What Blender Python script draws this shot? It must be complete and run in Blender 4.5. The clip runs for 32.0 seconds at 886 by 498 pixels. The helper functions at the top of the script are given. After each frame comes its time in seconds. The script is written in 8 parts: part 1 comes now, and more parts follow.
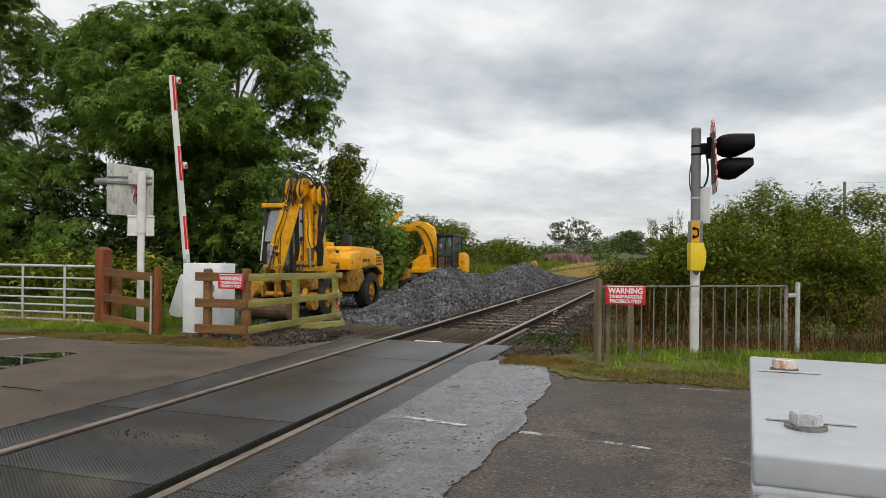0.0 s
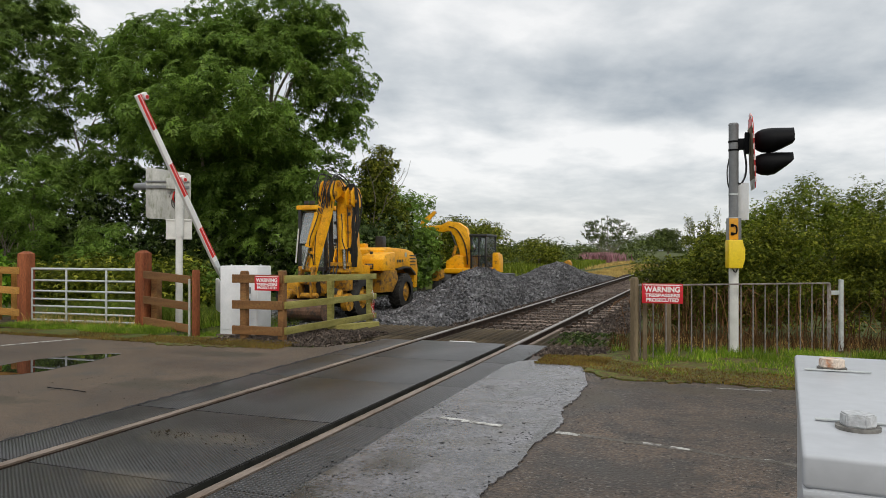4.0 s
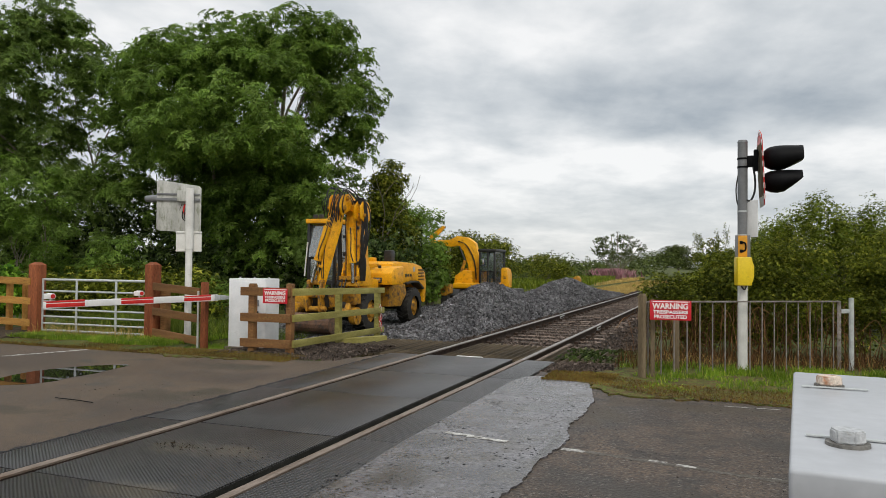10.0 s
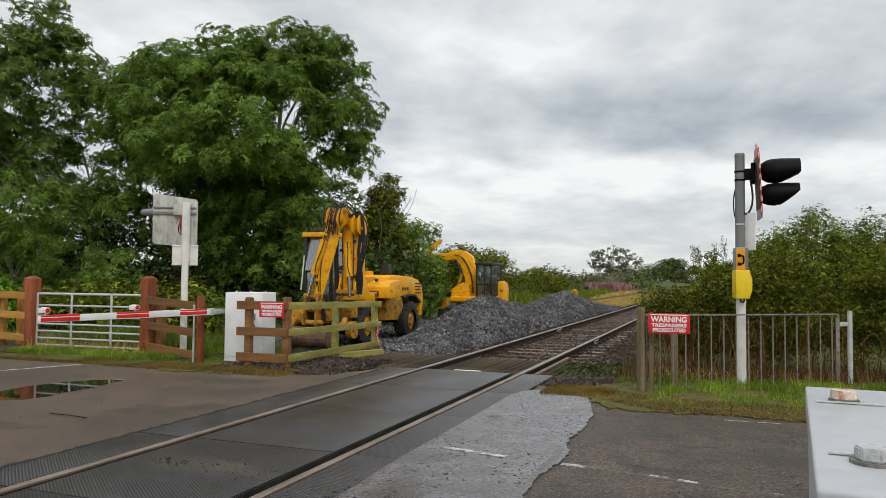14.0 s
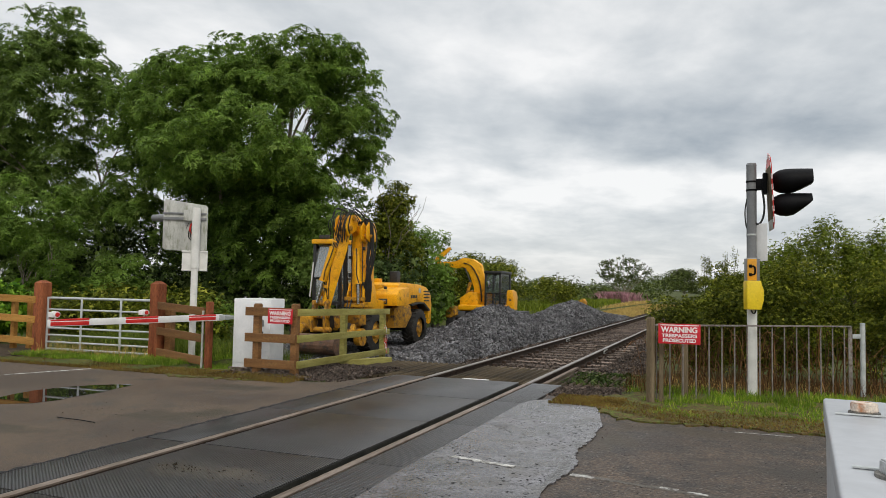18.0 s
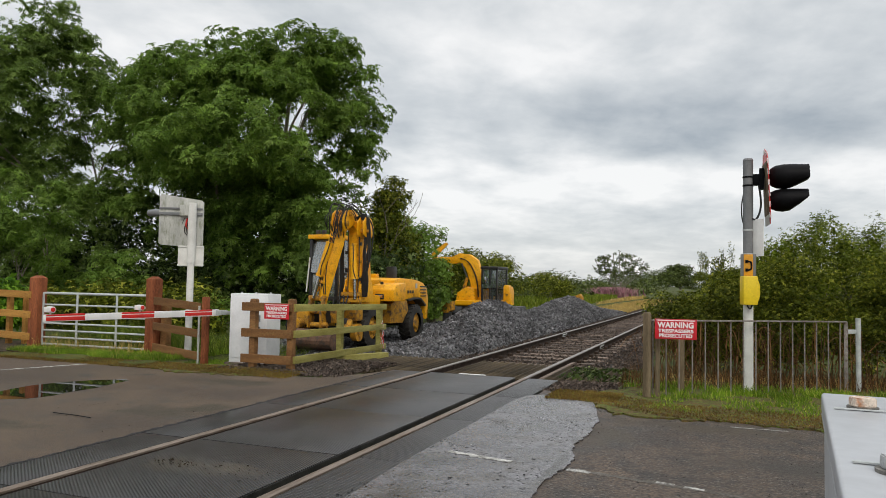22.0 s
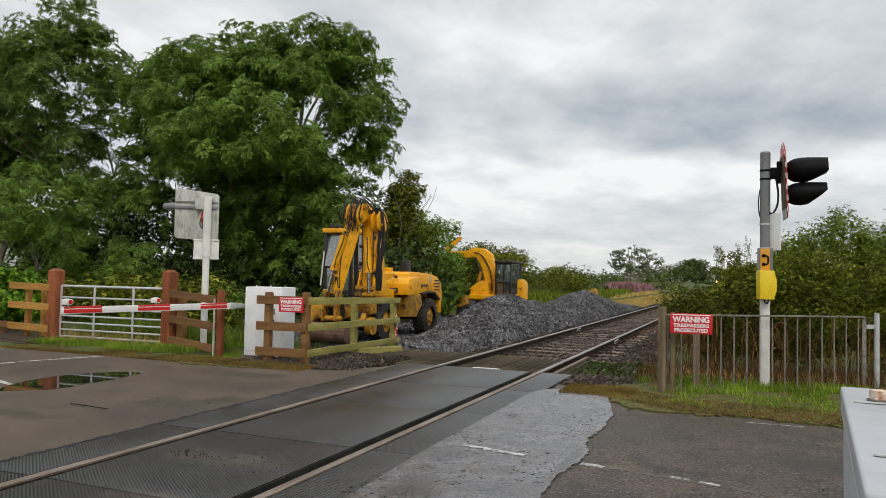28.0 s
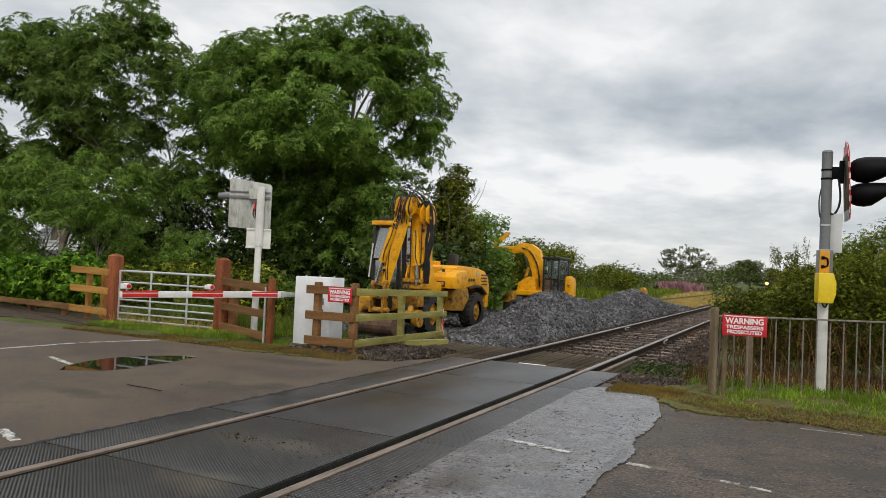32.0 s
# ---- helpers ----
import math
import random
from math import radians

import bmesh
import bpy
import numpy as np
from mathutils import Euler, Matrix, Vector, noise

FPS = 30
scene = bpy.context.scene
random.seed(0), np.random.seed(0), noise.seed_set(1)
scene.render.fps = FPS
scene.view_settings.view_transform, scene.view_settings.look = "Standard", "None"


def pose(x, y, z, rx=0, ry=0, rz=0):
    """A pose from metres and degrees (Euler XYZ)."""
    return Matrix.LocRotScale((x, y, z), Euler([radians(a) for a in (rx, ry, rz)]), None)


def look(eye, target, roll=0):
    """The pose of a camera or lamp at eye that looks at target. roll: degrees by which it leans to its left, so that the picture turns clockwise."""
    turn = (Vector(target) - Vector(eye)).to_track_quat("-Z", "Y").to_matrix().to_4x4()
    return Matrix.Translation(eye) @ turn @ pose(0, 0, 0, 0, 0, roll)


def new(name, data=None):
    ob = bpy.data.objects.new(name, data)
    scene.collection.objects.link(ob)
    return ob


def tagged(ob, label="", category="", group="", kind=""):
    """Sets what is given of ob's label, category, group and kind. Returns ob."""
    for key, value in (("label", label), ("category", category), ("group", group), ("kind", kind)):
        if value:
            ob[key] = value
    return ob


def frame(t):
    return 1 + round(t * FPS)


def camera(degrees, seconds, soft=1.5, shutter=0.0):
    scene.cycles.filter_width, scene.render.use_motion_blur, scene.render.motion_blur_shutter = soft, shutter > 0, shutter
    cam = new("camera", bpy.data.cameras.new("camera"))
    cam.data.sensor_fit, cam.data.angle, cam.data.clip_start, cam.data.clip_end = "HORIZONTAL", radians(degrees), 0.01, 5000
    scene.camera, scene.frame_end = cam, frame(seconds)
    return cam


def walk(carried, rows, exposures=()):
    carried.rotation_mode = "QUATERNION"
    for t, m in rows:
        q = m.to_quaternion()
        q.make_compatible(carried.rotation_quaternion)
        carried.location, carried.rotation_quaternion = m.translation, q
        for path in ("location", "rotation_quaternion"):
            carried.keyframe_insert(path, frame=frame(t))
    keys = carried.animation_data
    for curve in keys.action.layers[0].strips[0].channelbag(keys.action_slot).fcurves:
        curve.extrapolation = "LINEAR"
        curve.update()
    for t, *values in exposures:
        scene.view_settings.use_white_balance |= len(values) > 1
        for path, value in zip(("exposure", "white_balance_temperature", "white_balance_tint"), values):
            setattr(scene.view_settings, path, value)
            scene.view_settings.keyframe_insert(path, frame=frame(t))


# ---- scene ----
cam = camera(62.88, 32.0, soft=0.4)
PATH = [
    (0, pose(0.443, 0.268, 1.457, 90.18, -0.63, 17.55)),
    (0.5, pose(0.445, 0.275, 1.458, 90.39, -0.54, 18.09)),
    (1, pose(0.441, 0.273, 1.457, 90.41, -0.33, 18.55)),
    (1.5, pose(0.437, 0.276, 1.456, 90.33, -0.50, 18.92)),
    (2, pose(0.435, 0.273, 1.458, 90.36, -0.44, 19.10)),
    (2.5, pose(0.438, 0.283, 1.454, 90.36, -0.32, 19.30)),
    (3, pose(0.436, 0.276, 1.456, 90.54, -0.15, 19.36)),
    (3.5, pose(0.434, 0.280, 1.454, 90.38, -0.08, 19.88)),
    (5.5, pose(0.454, 0.277, 1.454, 90.04, 0.17, 20.75)),
    (6, pose(0.460, 0.279, 1.456, 90.43, 0.07, 21.41)),
    (6.5, pose(0.471, 0.278, 1.456, 90.36, -0.01, 21.51)),
    (7, pose(0.474, 0.269, 1.457, 89.25, -1.25, 20.61)),
    (7.5, pose(0.469, 0.270, 1.456, 88.90, -0.37, 21.26)),
    (8, pose(0.462, 0.273, 1.456, 89.45, -0.41, 20.34)),
    (8.5, pose(0.454, 0.278, 1.455, 89.85, -0.55, 19.64)),
    (9, pose(0.454, 0.279, 1.456, 90.95, -0.43, 20.08)),
    (9.5, pose(0.455, 0.274, 1.452, 91.08, -0.80, 20.23)),
    (10, pose(0.462, 0.273, 1.452, 91.35, -0.57, 20.92)),
    (10.5, pose(0.463, 0.273, 1.453, 91.30, -0.08, 20.98)),
    (11, pose(0.463, 0.286, 1.446, 90.71, -0.60, 20.53)),
    (11.5, pose(0.452, 0.296, 1.441, 90.79, -1.05, 20.68)),
    (12, pose(0.448, 0.293, 1.446, 91.46, -0.83, 20.53)),
    (12.5, pose(0.448, 0.291, 1.452, 92.39, -0.74, 20.64)),
    (13, pose(0.446, 0.300, 1.446, 91.80, -0.77, 20.91)),
    (13.5, pose(0.441, 0.300, 1.447, 91.84, -0.40, 21.07)),
    (14, pose(0.434, 0.297, 1.450, 92.42, -0.49, 20.63)),
    (14.5, pose(0.430, 0.310, 1.446, 92.66, -0.92, 21.03)),
    (16.5, pose(0.417, 0.320, 1.442, 92.71, -1.40, 21.35)),
    (17, pose(0.418, 0.320, 1.441, 92.89, -1.24, 21.34)),
    (17.5, pose(0.420, 0.314, 1.446, 93.17, -0.87, 21.25)),
    (18, pose(0.422, 0.319, 1.444, 93.07, -1.03, 21.31)),
    (18.5, pose(0.418, 0.315, 1.443, 92.83, -0.95, 21.15)),
    (19, pose(0.420, 0.318, 1.444, 92.92, -0.91, 21.27)),
    (19.5, pose(0.415, 0.318, 1.443, 92.73, -1.20, 21.36)),
    (20, pose(0.416, 0.325, 1.441, 92.69, -1.19, 21.30)),
    (20.5, pose(0.413, 0.317, 1.443, 92.81, -1.18, 21.26)),
    (21, pose(0.414, 0.319, 1.444, 92.85, -1.13, 21.11)),
    (21.5, pose(0.413, 0.317, 1.443, 92.73, -1.03, 21.03)),
    (22, pose(0.417, 0.327, 1.442, 92.71, -1.05, 21.04)),
    (22.5, pose(0.416, 0.320, 1.442, 92.61, -1.00, 21.07)),
    (23, pose(0.418, 0.330, 1.442, 92.64, -1.05, 21.05)),
    (23.5, pose(0.419, 0.323, 1.443, 92.70, -0.96, 20.92)),
    (24, pose(0.418, 0.322, 1.443, 92.76, -0.89, 21.09)),
    (24.5, pose(0.415, 0.323, 1.442, 92.93, -1.32, 21.20)),
    (25, pose(0.416, 0.325, 1.441, 92.85, -1.24, 21.64)),
    (25.5, pose(0.417, 0.326, 1.441, 92.78, -1.23, 21.53)),
    (27.5, pose(0.416, 0.336, 1.433, 92.15, -1.31, 22.03)),
    (28, pose(0.414, 0.337, 1.435, 92.23, -1.19, 22.14)),
    (28.5, pose(0.417, 0.333, 1.438, 92.41, -1.30, 22.48)),
    (29, pose(0.412, 0.334, 1.436, 92.28, -1.55, 22.60)),
    (29.5, pose(0.414, 0.334, 1.433, 92.01, -1.55, 22.58)),
    (30, pose(0.415, 0.339, 1.429, 92.02, -1.61, 22.67)),
    (30.5, pose(0.411, 0.330, 1.440, 92.22, -1.38, 22.56)),
    (31, pose(0.416, 0.330, 1.441, 92.15, -1.25, 22.49)),
    (31.5, pose(0.397, 0.322, 1.438, 91.73, -1.15, 23.39)),
    (32, pose(0.400, 0.330, 1.425, 91.67, -2.64, 25.84)),
]
walk(cam, PATH)

# ---- world and light ----
world = bpy.data.worlds.new("overcast_sky")
scene.world = world
world.use_nodes = True


def overcast():
    nt = world.node_tree
    nt.nodes.clear()
    N, L = nt.nodes.new, nt.links.new
    out, back = N("ShaderNodeOutputWorld"), N("ShaderNodeBackground")
    sky = N("ShaderNodeTexSky")
    sky.sky_type, sky.sun_disc = "NISHITA", False
    sky.sun_elevation, sky.sun_rotation = radians(42), radians(SUN_TURN)
    dim = N("ShaderNodeMixRGB")
    dim.blend_type = "MULTIPLY"
    dim.inputs[0].default_value, dim.inputs[2].default_value = 1.0, (0.1, 0.1, 0.1, 1)
    L(sky.outputs[0], dim.inputs[1])
    co, sep = N("ShaderNodeTexCoord"), N("ShaderNodeSeparateXYZ")
    L(co.outputs["Generated"], sep.inputs[0])

    def maths(op, a, b=None, c=None):
        n = N("ShaderNodeMath")
        n.operation = op
        for k, v in enumerate((a, b, c)):
            if v is None:
                continue
            if isinstance(v, (int, float)):
                n.inputs[k].default_value = v
            else:
                L(v, n.inputs[k])
        return n.outputs[0]

    # the cloud deck is a flat sheet, so its pattern crowds together towards the horizon
    top = maths("MAXIMUM", maths("ADD", sep.outputs[2], 0.17), 0.12)
    flat = N("ShaderNodeVectorMath")
    flat.operation = "DIVIDE"
    L(co.outputs["Generated"], flat.inputs[0])
    L(top, flat.inputs[1])

    def clouds(scale, detail, rough, stretch, at, warp):
        turn, n = N("ShaderNodeMapping"), N("ShaderNodeTexNoise")
        turn.inputs["Rotation"].default_value = (0, 0, radians(-20))
        turn.inputs["Scale"].default_value = (*stretch, 0.0)
        turn.inputs["Location"].default_value = (*at, 0)
        L(flat.outputs[0], turn.inputs[0])
        L(turn.outputs[0], n.inputs["Vector"])
        n.inputs["Scale"].default_value, n.inputs["Detail"].default_value, n.inputs["Roughness"].default_value, n.inputs["Distortion"].default_value = scale, detail, rough, warp
        return n.outputs["Fac"]

    tone = maths("MULTIPLY_ADD", clouds(1.1, 5.0, 0.5, (0.75, 0.7), (3.1, 1.7), 0.25), 0.75, 0.045)
    tone = maths("MULTIPLY_ADD", clouds(4.2, 7.0, 0.54, (0.85, 0.7), (1.3, 4.2), 0.1), 0.72, maths("SUBTRACT", tone, 0.17))
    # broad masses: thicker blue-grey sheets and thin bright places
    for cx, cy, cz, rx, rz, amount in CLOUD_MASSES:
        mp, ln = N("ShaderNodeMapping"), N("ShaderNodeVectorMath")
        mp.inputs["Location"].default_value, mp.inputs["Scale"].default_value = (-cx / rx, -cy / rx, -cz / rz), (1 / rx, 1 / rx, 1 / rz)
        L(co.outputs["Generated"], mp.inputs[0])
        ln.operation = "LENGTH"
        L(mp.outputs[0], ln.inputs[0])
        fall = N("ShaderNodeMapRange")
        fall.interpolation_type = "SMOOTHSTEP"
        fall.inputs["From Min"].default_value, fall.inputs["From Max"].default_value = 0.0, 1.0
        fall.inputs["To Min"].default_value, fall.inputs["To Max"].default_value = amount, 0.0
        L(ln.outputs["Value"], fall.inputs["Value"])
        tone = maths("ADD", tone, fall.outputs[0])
    ramp = N("ShaderNodeValToRGB")
    ramp.color_ramp.elements[0].position, ramp.color_ramp.elements[0].color = 0.2, (0.34, 0.39, 0.44, 1)
    ramp.color_ramp.elements[1].position, ramp.color_ramp.elements[1].color = 0.84, (0.97, 0.97, 0.965, 1)
    ramp.color_ramp.elements.new(0.58).color = (0.68, 0.71, 0.73, 1)
    L(tone, ramp.inputs[0])
    # the veil near the horizon is paler and smoother
    low = N("ShaderNodeMapRange")
    low.inputs["From Min"].default_value, low.inputs["From Max"].default_value = 0.0, 0.12
    low.inputs["To Min"].default_value, low.inputs["To Max"].default_value = 0.5, 0.0
    L(sep.outputs[2], low.inputs["Value"])
    veil = N("ShaderNodeMixRGB")
    veil.inputs[2].default_value = (0.80, 0.80, 0.785, 1)
    L(low.outputs[0], veil.inputs[0])
    L(ramp.outputs[0], veil.inputs[1])
    # an overcast sky is brightest overhead
    high = N("ShaderNodeMapRange")
    high.inputs["From Min"].default_value, high.inputs["From Max"].default_value = 0.42, 0.95
    high.inputs["To Min"].default_value, high.inputs["To Max"].default_value = 1.0, 1.85
    L(sep.outputs[2], high.inputs["Value"])
    bright = N("ShaderNodeVectorMath")
    bright.operation = "SCALE"
    L(veil.outputs[0], bright.inputs[0])
    L(high.outputs[0], bright.inputs["Scale"])
    veil = bright
    mix = N("ShaderNodeMixRGB")
    mix.inputs[0].default_value = 0.92
    L(dim.outputs[0], mix.inputs[1])
    L(veil.outputs[0], mix.inputs[2])
    L(mix.outputs[0], back.inputs[0])
    back.inputs[1].default_value = SKY_STRENGTH
    L(back.outputs[0], out.inputs[0])


SUN_TURN, SKY_STRENGTH = 150.0, 1.0
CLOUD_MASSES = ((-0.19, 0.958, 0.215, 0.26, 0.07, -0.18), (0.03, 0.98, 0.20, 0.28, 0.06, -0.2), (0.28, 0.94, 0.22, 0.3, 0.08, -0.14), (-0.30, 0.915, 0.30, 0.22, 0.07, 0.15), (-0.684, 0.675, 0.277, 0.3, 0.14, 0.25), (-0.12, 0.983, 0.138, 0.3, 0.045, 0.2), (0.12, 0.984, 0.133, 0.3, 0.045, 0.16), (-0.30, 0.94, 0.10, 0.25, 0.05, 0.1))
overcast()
sun = new("sun", bpy.data.lights.new("sun", "SUN"))
sun.data.energy, sun.data.angle, sun.data.color = 1.25, radians(22), (1.0, 0.93, 0.82)
sun.matrix_world = look((0, 0, 0), (-math.sin(radians(SUN_TURN)) * math.cos(radians(42)), -math.cos(radians(SUN_TURN)) * math.cos(radians(42)), -math.sin(radians(42))))
scene.view_settings.exposure = 0.0

# ---- materials ----


def material(name, a, b, rough=0.7, scale=3.0, fine=60.0, bump=0.25, metal=0.0, rough_b=None, stain=None, amount=0.35, low=0.35, high=0.65, stretch=(1, 1, 1), depth=0.01, vary=0.0, grain=0.25, fleck=None):
    """Two tones mixed by a broad noise, broken by a fine one, with a fine relief; stain: a third tone in patches."""
    m = bpy.data.materials.new(name)
    m.use_nodes = True
    nt = m.node_tree
    N, L = nt.nodes.new, nt.links.new
    p = nt.nodes["Principled BSDF"]
    co, mp = N("ShaderNodeTexCoord"), N("ShaderNodeMapping")
    mp.inputs["Scale"].default_value = stretch
    L(co.outputs["Object"], mp.inputs[0])
    n1, n2 = N("ShaderNodeTexNoise"), N("ShaderNodeTexNoise")
    n1.inputs["Scale"].default_value, n1.inputs["Detail"].default_value, n1.inputs["Roughness"].default_value = scale, 6, 0.6
    n2.inputs["Scale"].default_value, n2.inputs["Detail"].default_value = fine, 3
    L(mp.outputs[0], n1.inputs["Vector"])
    L(mp.outputs[0], n2.inputs["Vector"])
    r = N("ShaderNodeValToRGB")
    r.color_ramp.elements[0].position, r.color_ramp.elements[0].color = low, (*a, 1)
    r.color_ramp.elements[1].position, r.color_ramp.elements[1].color = high, (*b, 1)
    L(n1.outputs["Fac"], r.inputs[0])
    col = r.outputs[0]
    if stain:
        n3, r3, mx = N("ShaderNodeTexNoise"), N("ShaderNodeValToRGB"), N("ShaderNodeMixRGB")
        n3.inputs["Scale"].default_value, n3.inputs["Detail"].default_value, n3.inputs["Roughness"].default_value = scale * 2.3, 8, 0.7
        L(mp.outputs[0], n3.inputs["Vector"])
        r3.color_ramp.elements[0].position, r3.color_ramp.elements[1].position = 1 - amount - 0.08, 1 - amount + 0.08
        L(n3.outputs["Fac"], r3.inputs[0])
        L(r3.outputs[0], mx.inputs[0])
        L(col, mx.inputs[1])
        mx.inputs[2].default_value = (*stain, 1)
        col = mx.outputs[0]
    ov, fm = N("ShaderNodeMixRGB"), N("ShaderNodeMapRange")
    fm.inputs["From Min"].default_value, fm.inputs["From Max"].default_value = 0.3, 0.7
    fm.inputs["To Min"].default_value, fm.inputs["To Max"].default_value = 1 - grain, 1 + grain
    ov.blend_type = "MULTIPLY"
    ov.inputs[0].default_value = 1
    L(n2.outputs["Fac"], fm.inputs["Value"])
    L(col, ov.inputs[1])
    L(fm.outputs[0], ov.inputs[2])
    col = ov.outputs[0]
    if fleck:
        vn, vm2, fx = N("ShaderNodeTexNoise"), N("ShaderNodeMapRange"), N("ShaderNodeMixRGB")
        vn.inputs["Scale"].default_value, vn.inputs["Detail"].default_value, vn.inputs["Roughness"].default_value = fleck[0], 5, 0.75
        L(mp.outputs[0], vn.inputs["Vector"])
        vm2.inputs["From Min"].default_value, vm2.inputs["From Max"].default_value = fleck[1], fleck[1] + 0.025
        L(vn.outputs["Fac"], vm2.inputs["Value"])
        L(vm2.outputs[0], fx.inputs[0])
        L(col, fx.inputs[1])
        fx.inputs[2].default_value = (*fleck[2], 1)
        col = fx.outputs[0]
    if vary:
        info, vm, hs = N("ShaderNodeObjectInfo"), N("ShaderNodeMapRange"), N("ShaderNodeMixRGB")
        vm.inputs["To Min"].default_value, vm.inputs["To Max"].default_value = 1 - vary, 1 + vary
        hs.blend_type = "MULTIPLY"
        hs.inputs[0].default_value = 1
        L(info.outputs["Random"], vm.inputs["Value"])
        L(col, hs.inputs[1])
        L(vm.outputs[0], hs.inputs[2])
        col = hs.outputs[0]
    L(col, p.inputs["Base Color"])
    p.inputs["Metallic"].default_value = metal
    p.inputs["Specular IOR Level"].default_value = 0.25 if rough >= 0.6 else 0.45
    rm = N("ShaderNodeMapRange")
    rm.inputs["To Min"].default_value, rm.inputs["To Max"].default_value = rough, rough if rough_b is None else rough_b
    L(n1.outputs["Fac"], rm.inputs["Value"])
    L(rm.outputs[0], p.inputs["Roughness"])
    if bump:
        bp = N("ShaderNodeBump")
        bp.inputs["Strength"].default_value, bp.inputs["Distance"].default_value = bump, depth
        L(n2.outputs["Fac"], bp.inputs["Height"])
        L(bp.outputs[0], p.inputs["Normal"])
    return m


def leaf_material(name, a, b, pale=None, through_light=0.24):
    """Leaves: each island its own tone, some light passing through."""
    m = bpy.data.materials.new(name)
    m.use_nodes = True
    nt = m.node_tree
    N, L = nt.nodes.new, nt.links.new
    p, out = nt.nodes["Principled BSDF"], nt.nodes["Material Output"]
    geo, r = N("ShaderNodeNewGeometry"), N("ShaderNodeValToRGB")
    r.color_ramp.elements[0].color, r.color_ramp.elements[1].color = (*a, 1), (*b, 1)
    r.color_ramp.elements.new(0.45).color = (*[p0 + 0.3 * (p1 - p0) for p0, p1 in zip(a, b)], 1)
    if pale:
        r.color_ramp.elements[2].position = 0.85
        r.color_ramp.elements.new(1.0).color = (*pale, 1)
    L(geo.outputs["Random Per Island"], r.inputs[0])
    co, n, mr, mx = N("ShaderNodeTexCoord"), N("ShaderNodeTexNoise"), N("ShaderNodeMapRange"), N("ShaderNodeMixRGB")
    n.inputs["Scale"].default_value, n.inputs["Detail"].default_value = 1.3, 4
    L(co.outputs["Object"], n.inputs["Vector"])
    mr.inputs["From Min"].default_value, mr.inputs["From Max"].default_value = 0.3, 0.7
    mr.inputs["To Min"].default_value, mr.inputs["To Max"].default_value = 0.55, 1.5
    L(n.outputs["Fac"], mr.inputs["Value"])
    mx.blend_type = "MULTIPLY"
    mx.inputs[0].default_value = 1
    L(r.outputs[0], mx.inputs[1])
    L(mr.outputs[0], mx.inputs[2])
    L(mx.outputs[0], p.inputs["Base Color"])
    p.inputs["Roughness"].default_value, p.inputs["Specular IOR Level"].default_value = 0.55, 0.14
    tr, mix = N("ShaderNodeBsdfTranslucent"), N("ShaderNodeMixShader")
    L(mx.outputs[0], tr.inputs[0])
    mix.inputs[0].default_value = through_light
    L(p.outputs[0], mix.inputs[1])
    L(tr.outputs[0], mix.inputs[2])
    L(mix.outputs[0], out.inputs[0])
    return m


def glow(name, color, strength):
    m = bpy.data.materials.new(name)
    m.use_nodes = True
    p = m.node_tree.nodes["Principled BSDF"]
    p.inputs["Emission Color"].default_value, p.inputs["Emission Strength"].default_value = (*color, 1), strength
    p.inputs["Base Color"].default_value = (*color, 1)
    return m


def glass_pane(name, tint, rough=0.03, ior=2.6, dust_sheen=0.0):
    m = bpy.data.materials.new(name)
    m.use_nodes = True
    nt = m.node_tree
    N, L = nt.nodes.new, nt.links.new
    out = nt.nodes["Material Output"]
    tr, gl, fr, mix = N("ShaderNodeBsdfTransparent"), N("ShaderNodeBsdfGlossy"), N("ShaderNodeFresnel"), N("ShaderNodeMixShader")
    tr.inputs[0].default_value = (*tint, 1)
    gl.inputs["Roughness"].default_value = rough
    fr.inputs["IOR"].default_value = ior
    L(fr.outputs[0], mix.inputs[0])
    L(tr.outputs[0], mix.inputs[1])
    L(gl.outputs[0], mix.inputs[2])
    # pale film: window dust plus the sky's reflection, as one flat colour
    film, coat = N("ShaderNodeBsdfDiffuse"), N("ShaderNodeMixShader")
    film.inputs[0].default_value = (0.42, 0.47, 0.46, 1)
    coat.inputs[0].default_value = dust_sheen
    L(mix.outputs[0], coat.inputs[1])
    L(film.outputs[0], coat.inputs[2])
    L(coat.outputs[0], out.inputs[0])
    return m


